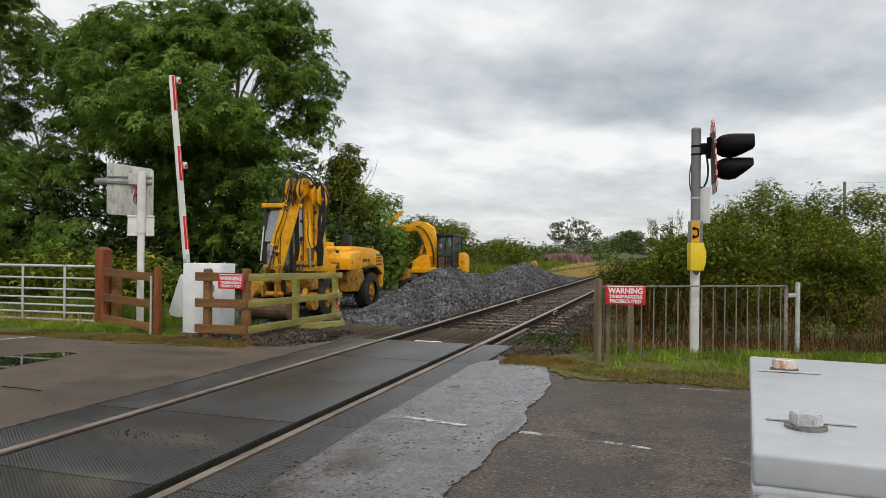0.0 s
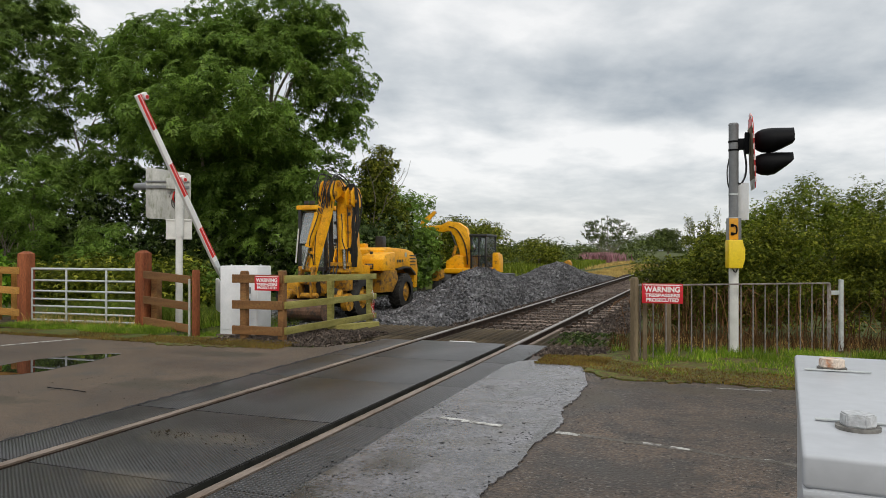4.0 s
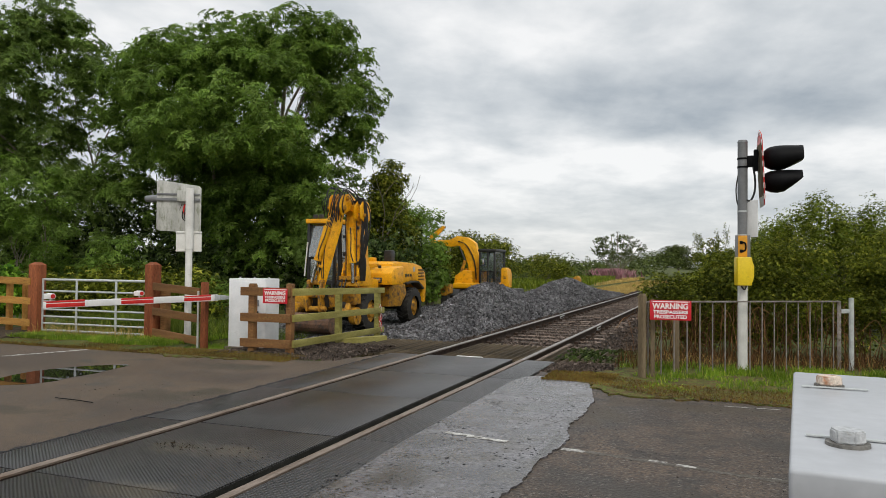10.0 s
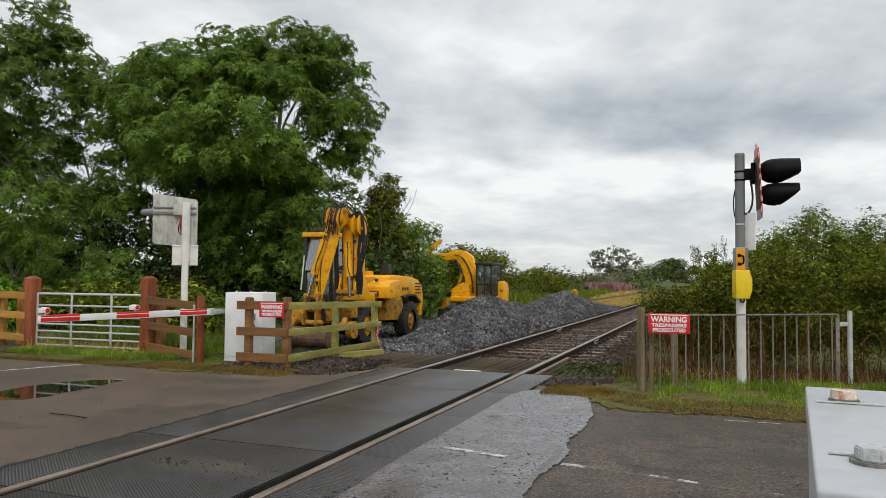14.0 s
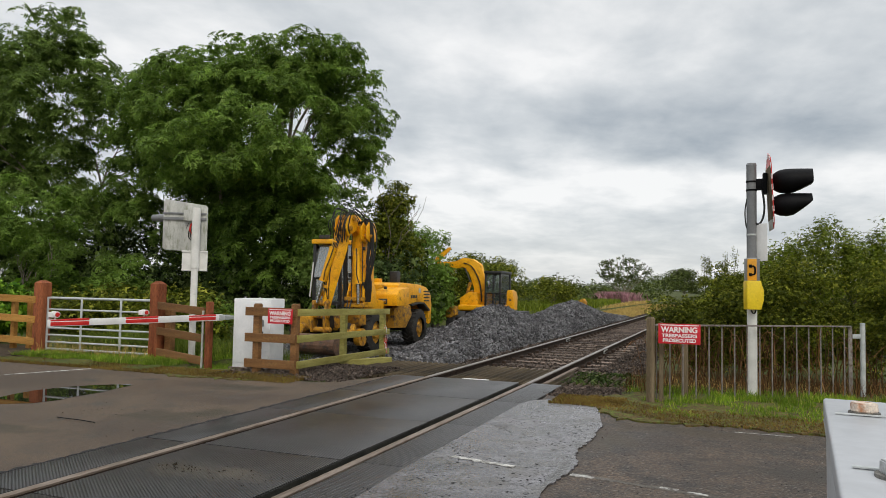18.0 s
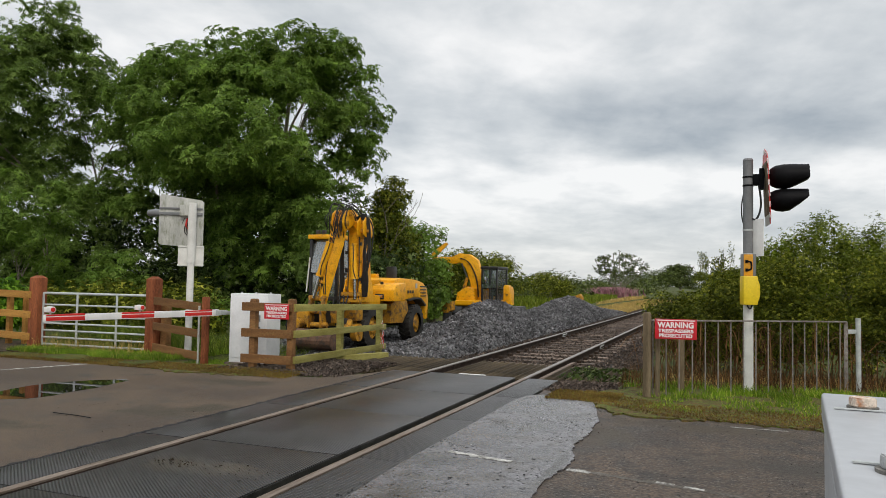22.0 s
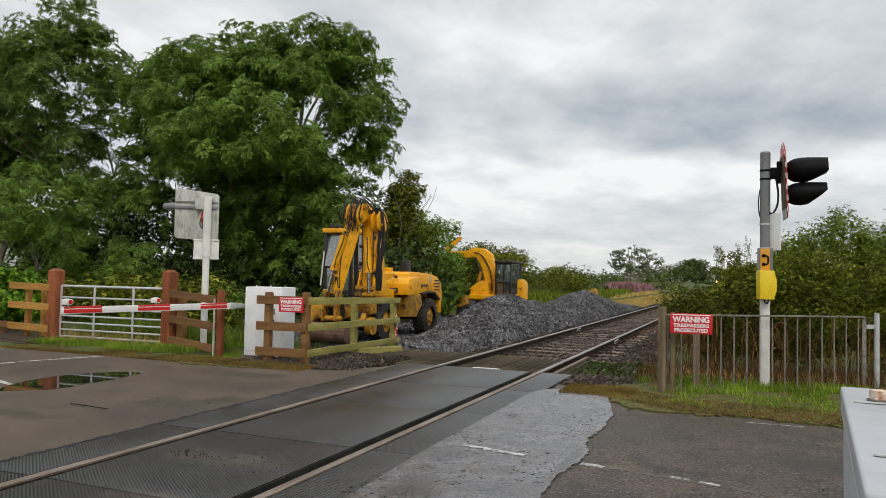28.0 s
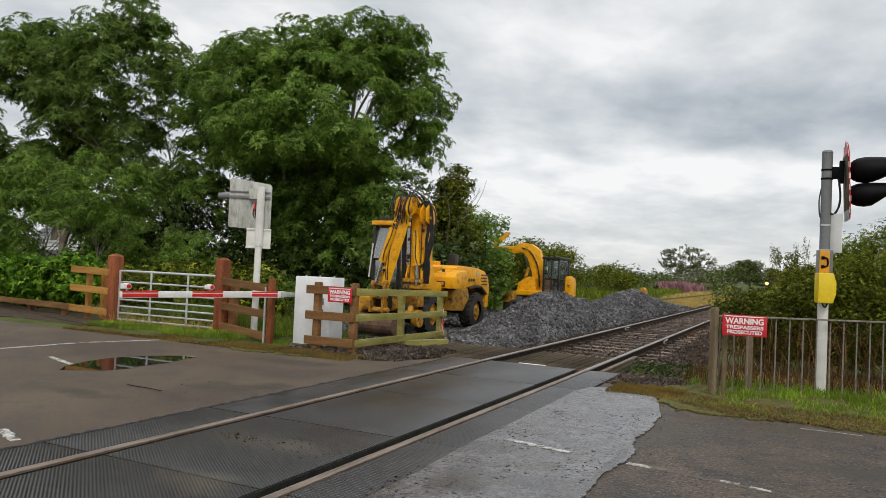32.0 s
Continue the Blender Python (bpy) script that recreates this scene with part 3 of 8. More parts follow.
def finish(name, bm, mat, smooth=True):
    me = bpy.data.meshes.new(name)
    bm.normal_update()
    bm.to_mesh(me)
    bm.free()
    me.materials.append(mat)
    if smooth:
        me.shade_smooth()
        me.set_sharp_from_angle(angle=radians(38))
    return me


def part(name, bm, mat, parent, label="", at=None):
    ob = new(name, finish(name, bm, mat) if isinstance(bm, bmesh.types.BMesh) else bm)
    ob.parent = parent
    if at is not None:
        ob.matrix_basis = at
    if label:
        tagged(ob, label)
    return ob


def thing(name, at, label, category, group="", kind=""):
    ob = new(name)
    ob.empty_display_size = 0.2
    ob.matrix_basis = at
    return tagged(ob, label, category, group, kind)


def structure(name, data, *rest):
    """A piece of the setting: (bmesh, material, label, category[, kind]) or (mesh, label, category[, kind])."""
    if isinstance(data, bmesh.types.BMesh):
        data, rest = finish(name, data, rest[0]), rest[1:]
    return tagged(new(name, data), rest[0], rest[1], "", rest[2] if len(rest) > 2 else "structure")


def bulk(name, verts, faces, mat, smooth=False):
    """A mesh from numpy arrays: verts (n, 3), faces (m, k)."""
    me = bpy.data.meshes.new(name)
    m, k = faces.shape
    me.vertices.add(len(verts))
    me.vertices.foreach_set("co", np.ascontiguousarray(verts, dtype=np.float32).ravel())
    me.loops.add(m * k)
    me.loops.foreach_set("vertex_index", np.ascontiguousarray(faces, dtype=np.int32).ravel())
    me.polygons.add(m)
    me.polygons.foreach_set("loop_start", np.arange(0, m * k, k, dtype=np.int32))
    me.update(calc_edges=True)
    me.validate()
    me.materials.append(mat)
    if smooth:
        me.shade_smooth()
    return me

# ---- ground, road and track ----
XL, XR = -4.09, -2.42            # rail centres
DECK_END = 11.3


def ground_height(x, y):
    z = -0.09
    if -8.5 < x < -0.9 and y > 11.35:
        z = -0.34
    if x > -0.9 and y > 9.2:
        z = -0.02 + 0.03 * min(1.0, (y - 9.2) / 1.5)
    if x <= -8.5 and y > 9.6:
        z = 0.02
    if -11.2 < x <= -8.5 and 12.9 < y < 46:
        z = -0.34
    if y > 70:
        z += min(1.0, max(0.0, (abs(x + 4.7) - 6) / 20)) * min(2.1, 0.00004 * (y - 70) ** 2)
    return z


def ground():
    def steps(marks):
        out = []
        for a, b, n in marks:
            out += [a + (b - a) * i / n for i in range(n)]
        return out + [marks[-1][1]]
    xs = steps([(-2500, -200, 6), (-200, -40, 10), (-40, -11.4, 14), (-11.4, -9, 8), (-9, -8.2, 2), (-8.2, -1.2, 8), (-1.2, -0.6, 2), (-0.6, 12, 12), (12, 200, 10), (200, 2500, 6)])
    ys = steps([(-2500, -100, 6), (-100, -8, 8), (-8, 9, 10), (9, 12, 12), (12, 40, 16), (40, 160, 14), (160, 2500, 8)])
    v = np.array([(x, y, ground_height(x, y) + (0.02 * noise.noise((x, y, 0)) if abs(x) < 100 else 0)) for y in ys for x in xs])
    nx = len(xs)
    f = np.array([(j * nx + i, j * nx + i + 1, (j + 1) * nx + i + 1, (j + 1) * nx + i) for j in range(len(ys) - 1) for i in range(nx - 1)])
    structure("ground", bulk("ground", v, f, grass_soil, True), "rough grassy ground reaching to the horizon", "ground")


ground()


def road():
    rnd = random.Random(3)
    # carriageway beyond the line, with a ragged verge edge
    far = [(-60, 9.3), (-30, 9.5), (-16, 9.75)]
    x = -15.0
    while x < -5.2:
        far.append((x, 9.85 + 0.12 * rnd.uniform(-1, 1) - (0.25 if -9.5 < x < -6.8 else 0)))
        x += 0.35
    far += [(-4.85, 10.6), (-4.655, 11.28)]
    bm = bmesh.new()
    slab(bm, far + [(-4.655, -14), (-60, -14)], "z", -0.3, -0.004)
    structure("road", bm, asphalt, "worn damp grey asphalt road beyond the railway", "road")
    near = [(-1.86, 10.25), (-1.5, 10.02)]
    x = -1.2
    while x < 5:
        near.append((x, 8.95 - 0.06 * (x + 1.2) + 0.09 * rnd.uniform(-1, 1) + (0.5 * max(0, -0.7 - x))))
        x += 0.3
    near += [(14, 8.0), (60, 7.0), (60, -14), (-1.86, -14)]
    bm = bmesh.new()
    slab(bm, near, "z", -0.3, -0.006)
    structure("road", bm, asphalt_right, "coarse dark asphalt road on the near side", "road")
    # the pale patch beside the track, lapping over the rubber
    edge = [(-1.84, -6.0), (-1.9, 3.0), (-1.935, 4.9), (-1.975, 5.7), (-1.98, 7.0), (-1.99, 8.3), (-2.005, 9.2), (-1.93, 9.62), (-1.74, 9.78), (-1.54, 9.92), (-1.28, 9.9), (-1.12, 9.6), (-0.98, 9.1), (-0.88, 8.55), (-0.80, 8.2)]
    y = 8.05
    while y > -6.0:
        edge.append((-0.79 + 0.016 * rnd.uniform(-1, 1) + 0.035 * math.sin(y * 2.3) + 0.03 * math.sin(y * 5.1 + 1), y))
        y -= 0.05
    bm = bmesh.new()
    slab(bm, edge, "z", -0.05, 0.008)
    structure("road_patch", bm, patch_mat, "pale wet worn surfacing patch with a ragged edge", "road patch")


road()


def panel(name, x0, x1, y0, y1, z, mat, parent):
    bm = bmesh.new()
    box(bm, ((x0 + x1) / 2, (y0 + y1) / 2, z - 0.06), (x1 - x0, y1 - y0, 0.12), bevel=0.006)
    return part(name, bm, mat, parent)


def deck():
    d = thing("crossing_deck", pose(0, 0, 0), "dark grey rubber level crossing deck with worn ribbed panels", "crossing deck", kind="structure")
    joints = [(DECK_END, 0.005), (9.36, 0.009), (7.61, 0.002), (5.71, 0.009), (3.98, 0.007)] + [(3.98 - 1.79 * k, 0.003) for k in range(1, 10)]
    for (y, g), (y0, g0) in zip(joints, joints[1:]):
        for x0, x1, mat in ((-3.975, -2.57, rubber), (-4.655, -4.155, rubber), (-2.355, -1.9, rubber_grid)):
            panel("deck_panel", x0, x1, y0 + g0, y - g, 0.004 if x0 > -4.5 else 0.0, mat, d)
    bm = bmesh.new()
    box(bm, (-3.33, -0.35, -0.2), (2.9, 23.3, 0.1))
    part("deck_bed", bm, machine_black, d)
    # added black strips cover the panels' lit sides and act as groove shade
    for x in (-2.568, -4.157):
        bm = bmesh.new()
        box(bm, (x, -0.35, -0.072), (0.008, 23.2, 0.13))
        part("flange_shade", bm, machine_black, d, "black strip standing in for shade in the flange groove")


deck()


def rail(x):
    r = thing("rail", pose(x, 0, 0), "rusty steel running rail with a worn shiny head", "rail", "running rails", "structure")
    prof = [(-0.07, -0.159), (0.07, -0.159), (0.07, -0.147), (0.012, -0.128), (0.012, -0.045), (0.034, -0.035), (0.035, -0.012), (-0.035, -0.012), (-0.034, -0.035), (-0.012, -0.045), (-0.012, -0.128), (-0.07, -0.147)]
    bm = bmesh.new()
    slab(bm, prof, "y", -30, 420)
    part("rail_web", bm, rail_side, r)
    bm = bmesh.new()
    slab(bm, [(-0.035, -0.012), (0.035, -0.012), (0.035, 0.002), (0.026, 0.009), (-0.026, 0.009), (-0.035, 0.002)], "y", -30, DECK_END)
    part("rail_head", bm, rail_head, r, "dusty tan rail head in the deck")
    bm = bmesh.new()
    slab(bm, [(-0.035, -0.012), (0.035, -0.012), (0.035, 0.002), (0.026, 0.009), (-0.026, 0.009), (-0.035, 0.002)], "y", DECK_END, 420)
    part("rail_head", bm, rail_silver, r, "bright worn rail head")


rail(XL)
rail(XR)


def stones(name, n, sample, size, mat, label, category, seed, flat=1.0):
    """Loose stones: each a small uneven block, joined as one stuff."""
    rs = np.random.RandomState(seed)
    shard = np.array([(1, 0, 0), (-1, 0, 0), (0, 1, 0), (0, -1, 0), (0, 0, 1), (0, 0, -1)], float) * 1.25
    sides = np.array([(a, b, c) for a in (0, 1) for b in (2, 3) for c in (4, 5)])
    c = np.array([sample(rs) for _ in range(n)])
    q = rs.normal(size=(n, 4))
    q /= np.linalg.norm(q, axis=1)[:, None]
    w, x, y, z = q.T
    R = np.stack([1 - 2 * (y * y + z * z), 2 * (x * y - z * w), 2 * (x * z + y * w), 2 * (x * y + z * w), 1 - 2 * (x * x + z * z), 2 * (y * z - x * w), 2 * (x * z - y * w), 2 * (y * z + x * w), 1 - 2 * (x * x + y * y)], 1).reshape(n, 3, 3)
    s = size * rs.uniform(0.55, 1.3, (n, 1, 3)) * rs.uniform(0.7, 1.25, (n, 1, 1))
    v = (shard[None] + rs.uniform(-0.45, 0.45, (n, 6, 3))) * s * 0.5
    v = np.einsum("nij,nkj->nki", R, v) * np.array([1, 1, flat]) + c[:, None]
    f = (sides[None] + 6 * np.arange(n)[:, None, None]).reshape(-1, 3)
    return structure(name, bulk(name, v.reshape(-1, 3), f, mat), label, category, "stuff")


def island_tones(m):
    """Each stone its own grey."""
    nt = m.node_tree
    N, L = nt.nodes.new, nt.links.new
    p = nt.nodes["Principled BSDF"]
    src = p.inputs["Base Color"].links[0].from_socket
    g, mr, mx = N("ShaderNodeNewGeometry"), N("ShaderNodeMapRange"), N("ShaderNodeMixRGB")
    mr.inputs["To Min"].default_value, mr.inputs["To Max"].default_value = 0.5, 1.55
    mx.blend_type = "MULTIPLY"
    mx.inputs[0].default_value = 1
    L(g.outputs["Random Per Island"], mr.inputs["Value"])
    L(src, mx.inputs[1])
    L(mr.outputs[0], mx.inputs[2])
    L(mx.outputs[0], p.inputs["Base Color"])


island_tones(ballast_mat)
island_tones(ballast_brown)


def bed_height(x):
    return -0.17 - 0.12 * max(0, (abs(x + 3.25) - 1.5)) ** 1.3


# dark brown sheet colour stands in for shade between the track stones
bed_core = material("gap_shade_ballast_bed", (0.022, 0.017, 0.014), (0.05, 0.04, 0.033), rough=0.9, scale=3, fine=40, bump=0.5)


def track_bed():
    xs = np.linspace(-5.4, -0.9, 22)
    ys = np.concatenate([np.linspace(11.32, 60, 120), np.linspace(62, 420, 60)])
    v = np.array([(x, y, bed_height(x) + 0.02 * noise.noise((x * 4, y * 4, 2))) for y in ys for x in xs])
    nx = len(xs)
    f = np.array([(j * nx + i, j * nx + i + 1, (j + 1) * nx + i + 1, (j + 1) * nx + i) for j in range(len(ys) - 1) for i in range(nx - 1)])
    structure("track_bed", bulk("track_bed", v, f, bed_core, True), "ballast bed under the railway, darkened for shade between its stones", "track bed")

    def somewhere(rs):
        y = 11.5 + 45 * rs.rand() ** 1.7
        x = rs.uniform(-5.4, -0.9)
        return (x, y, bed_height(x) + 0.004)
    stones("ballast_stones", 28000, somewhere, 0.06, ballast_brown, "loose brown-grey ballast stones between the sleepers", "ballast", 5)
    bm = bmesh.new()
    box(bm, (0, 0, 0), (2.6, 0.25, 0.13), bevel=0.012)
    me = finish("sleeper", bm, sleeper_mat)
    track = thing("sleepers", pose(0, 0, 0), "weathered grey railway sleepers half sunk in ballast", "sleepers", kind="structure")
    bm = bmesh.new()
    box(bm, (0, 0, 0), (0.09, 0.12, 0.07), bevel=0.015)
    clip = finish("rail_clip", bm, rail_side)
    y, rnd = 13.9, random.Random(8)
    while y < 110:
        part("sleeper", me, None, track, at=pose(-3.25 + rnd.uniform(-0.04, 0.04), y, -0.208, 0, 0, rnd.uniform(-1, 1)))
        if y < 45:
            for x in (XL - 0.1, XL + 0.1, XR - 0.1, XR + 0.1):
                part("rail_clip", clip, None, track, at=pose(x, y, -0.12))
        y += 0.72


track_bed()


def cattle_guard():
    """Rows of three-sided timbers laid along the track to keep walkers and beasts off."""
    rnd = random.Random(4)
    bm = bmesh.new()
    slab(bm, [(-0.04, 0), (0.04, 0), (0.01, 0.09), (-0.01, 0.09)], "y", -1.2, 1.2, 0.004)
    me = finish("guard_timber", bm, guard_mat)
    for x0, x1, label in ((-5.95, -4.22, "dark tarred cattle guard timbers beside the track"), (-3.93, -2.57, "dark tarred cattle guard timbers between the rails"), (-2.28, -1.05, "dark tarred cattle guard timbers half grown over")):
        g = thing("cattle_guard", pose(0, 0, 0), label, "cattle guard", "cattle guards")
        x = x0 + 0.06
        while x < x1:
            part("guard_timber", me, None, g, at=pose(x, DECK_END + 1.32 + rnd.uniform(-0.03, 0.03), -0.125, 0, rnd.uniform(-3, 3), rnd.uniform(-0.4, 0.4)))
            x += 0.118
        for y in (DECK_END + 0.3, DECK_END + 2.3):
            bm = bmesh.new()
            box(bm, ((x0 + x1) / 2, y, -0.165), (x1 - x0, 0.15, 0.08), bevel=0.01)
            part("bearer", bm, guard_mat, g)
    b = thing("kerb_timber", pose(-6.15, 12.78, -0.05, 0, 0, 65.5), "long mossy timber edging beside the cattle guard", "timber")
    bm = bmesh.new()
    box(bm, (0, 0, 0), (1.55, 0.16, 0.2), bevel=0.015)
    part("beam", bm, green_board, b)


cattle_guard()


def track_oddments():
    w = thing("edge_board", pose(-3.3, 11.36, -0.02), "white-painted board at the deck end", "board")
    bm = bmesh.new()
    box(bm, (0, 0, 0), (0.44, 0.06, 0.05), bevel=0.006)
    part("plank", bm, pole_white, w)
    p = thing("edge_board", pose(-2.27, 12.9, -0.06), "long weathered brown board beside the rail", "board")
    bm = bmesh.new()
    box(bm, (0, 0, 0), (0.07, 3.1, 0.04), bevel=0.008)
    part("plank", bm, sleeper_mat, p)
    for x, y in ((XL, 22.4), (XR, 18.8)):
        f = thing("fishplate", pose(x, y, -0.07), "rusty bolted rail joint plate", "rail joint", "rail joints")
        for s in (-1, 1):
            bm = bmesh.new()
            box(bm, (s * 0.03, 0, 0), (0.02, 0.6, 0.09), bevel=0.006)
            pl = part("plate", bm, galv, f)
            for k in (-0.22, -0.07, 0.07, 0.22):
                bm = bmesh.new()
                rod(bm, (s * 0.035, k, 0), (s * 0.065, k, 0), 0.018, seg=6)
                part("bolt", bm, rail_side, pl)


track_oddments()

HEAP = [(13.6, -0.2), (14.6, -0.12), (15.8, -0.02), (17.0, 0.2), (18.2, 0.45), (19.5, 0.66), (21.2, 0.9), (22.6, 0.93), (24.2, 0.66), (26.5, 0.42), (29, 0.55), (32, 0.8), (34.6, 0.92), (37.0, 0.72), (41, 0.25), (45, 0.02)]


def heap_height(x, y):
    ridge = np.interp(y, [p[0] for p in HEAP], [p[1] for p in HEAP])
    far = min(1.0, max(0.0, (y - 15.5) / 5))
    mid = -5.85 - 0.5 * far
    d = (x - mid) / ((1.05 + 0.5 * far) if x > mid else 1.15)
    floor = -0.14 - 0.16 * min(1.0, max(0.0, (x + 5.2) / 0.5))
    return floor + (ridge - floor) * max(0.0, 1 - abs(d) ** 1.35) + 0.06 * noise.noise((x * 1.3, y * 1.3, 5)) * min(1, max(0, 1.6 - abs(d))) + 0.035 * noise.noise((x * 4, y * 4, 1))


def heap():
    xs, ys = np.linspace(-10.4, -4.6, 58), np.linspace(11.6, 46, 230)
    v = np.array([(x, y, heap_height(x, y)) for y in ys for x in xs])
    nx = len(xs)
    f = np.array([(j * nx + i, j * nx + i + 1, (j + 1) * nx + i + 1, (j + 1) * nx + i) for j in range(len(ys) - 1) for i in range(nx - 1)])
    # dark sheet under the stones, its colour standing in for shade between them
    h = structure("ballast_heap", bulk("ballast_heap", v, f, heap_core, True), "core of the long ballast heap, dark for shade between its stones", "ballast heap", "stuff")

    def somewhere(rs):
        y = 11.7 + 33 * rs.rand() ** 1.6
        x = (rs.uniform(-8.0, -4.65) if rs.rand() < 0.8 else rs.uniform(-10.3, -8.0)) if y > 14 else rs.uniform(-7.6, -6.0)
        return (x, y, heap_height(x, y) + 0.025)
    stones("heap_stones", 44000, somewhere, 0.068, ballast_mat, "loose dark grey crushed stones on the heap", "ballast", 6)


heap()


def flat_mark(name, outline, label, mat=None, z=0.004):
    bm = bmesh.new()
    slab(bm, outline, "z", z - 0.003, z)
    return structure(name, bm, mat or white_line, label, "road marking")


def strip(x0, y0, x1, y1, w, rnd):
    d = Vector((x1 - x0, y1 - y0))
    n = max(4, int(d.length / 0.04))
    a = Vector((-d.y, d.x)).normalized() * w / 2
    up = [Vector((x0, y0)) + d * i / n + a * rnd.uniform(0.45, 1.15) for i in range(n + 1)]
    dn = [Vector((x0, y0)) + d * i / n - a * rnd.uniform(0.45, 1.15) for i in range(n + 1)]
    return [(p.x, p.y) for p in up + dn[::-1]]


def markings():
    r = random.Random(2)
    ghost = material("worn_away_line_paint", (0.075, 0.066, 0.054), (0.135, 0.122, 0.105), rough=0.6, scale=5, fine=60, bump=0.6, stain=(0.055, 0.046, 0.036), amount=0.45, grain=0.5)
    flat_mark("road_marking", strip(-0.66, 6.10, 2.6, 5.42, 0.085, r), "ghost of a worn-away centre line", ghost, -0.0035)
    flat_mark("road_marking", strip(-9.9, 6.6, -9.86, 8.2, 0.09, r), "worn white stop line on the far road", z=0.0)
    flat_mark("road_marking", strip(-9.86, 8.3, -9.42, 9.5, 0.08, r), "worn white stop line on the far road", z=0.0)
    flat_mark("road_marking", strip(-8.7, 6.95, -7.9, 6.68, 0.09, r), "broken white centre line, worn thin", z=0.0)
    flat_mark("road_marking", strip(-5.25, 4.05, -4.83, 3.9, 0.1, r), "broken white centre line, worn thin", z=0.0)
    flat_mark("road_marking", strip(-1.76, 6.2, -1.18, 6.07, 0.085, r), "scuffed white dash across the pale patch", z=0.012)
    flat_mark("road_marking", strip(-0.72, 6.09, -0.54, 6.05, 0.08, r), "last scraps of a white centre line", z=-0.002)
    flat_mark("road_marking", strip(-0.04, 6.0, 0.09, 5.975, 0.05, r), "last scraps of a white centre line", z=-0.002)
    flat_mark("road_marking", strip(0.16, 5.95, 0.3, 5.92, 0.04, r), "last scraps of a white centre line", z=-0.002)
    flat_mark("road_marking", strip(0.8, 5.84, 0.86, 5.83, 0.02, r), "last scraps of a white centre line", z=-0.002)
    flat_mark("road_marking", strip(0.5, 8.56, 1.05, 8.58, 0.022, r), "faint worn white edge line by the verge", z=-0.002)


markings()


def puddle():
    water = bpy.data.materials.new("puddle_water")
    water.use_nodes = True
    p = water.node_tree.nodes["Principled BSDF"]
    p.inputs["Base Color"].default_value = (0.012, 0.011, 0.009, 1)
    p.inputs["Roughness"].default_value, p.inputs["IOR"].default_value = 0.02, 1.33
    rnd = random.Random(9)
    shape = [(-7.6, 6.3), (-7.85, 6.55), (-8.0, 7.0), (-8.1, 7.4), (-8.0, 7.75), (-7.8, 8.1), (-7.5, 8.4), (-7.38, 8.36), (-7.28, 7.95), (-7.2, 7.55), (-7.22, 7.2), (-7.14, 6.9), (-7.2, 6.62), (-7.38, 6.48)]
    up, dn = [(x + rnd.uniform(-0.02, 0.02), y + rnd.uniform(-0.03, 0.03)) for x, y in shape], []
    bm = bmesh.new()
    slab(bm, up + dn[::-1], "z", -0.006, -0.0015)
    structure("puddle", bm, water, "dark still puddle in a hollow of the road", "puddle", "structure")
    s = thing("stick", pose(-5.95, 6.03, 0.008, 0, 0, -3), "thin dark stick lying on the wet road", "stick")
    bm = bmesh.new()
    tube(bm, [(-0.22, 0.02, 0), (-0.08, 0, 0.004), (0.1, 0.012, 0.002), (0.36, 0.0, 0)], 0.005, 6)
    part("stem", bm, black_plastic, s)


puddle()


def seam():
    """The ragged black joint between the far road and the rubber."""
    rnd = random.Random(17)
    up = [(-4.645 - rnd.choice((0.0, 0.008, 0.02, 0.034)) - rnd.uniform(0.0, 0.02), y * 0.06 + rnd.uniform(-0.025, 0.025)) for y in range(-40, 186)]
    dn = [(-4.635 + rnd.uniform(0.0, 0.012), y * 0.06) for y in range(185, -41, -1)]
    bm = bmesh.new()
    slab(bm, up + dn, "z", -0.006, 0.002)
    structure("road_joint", bm, heap_core, "ragged black joint along the rubber deck", "road joint")


seam()


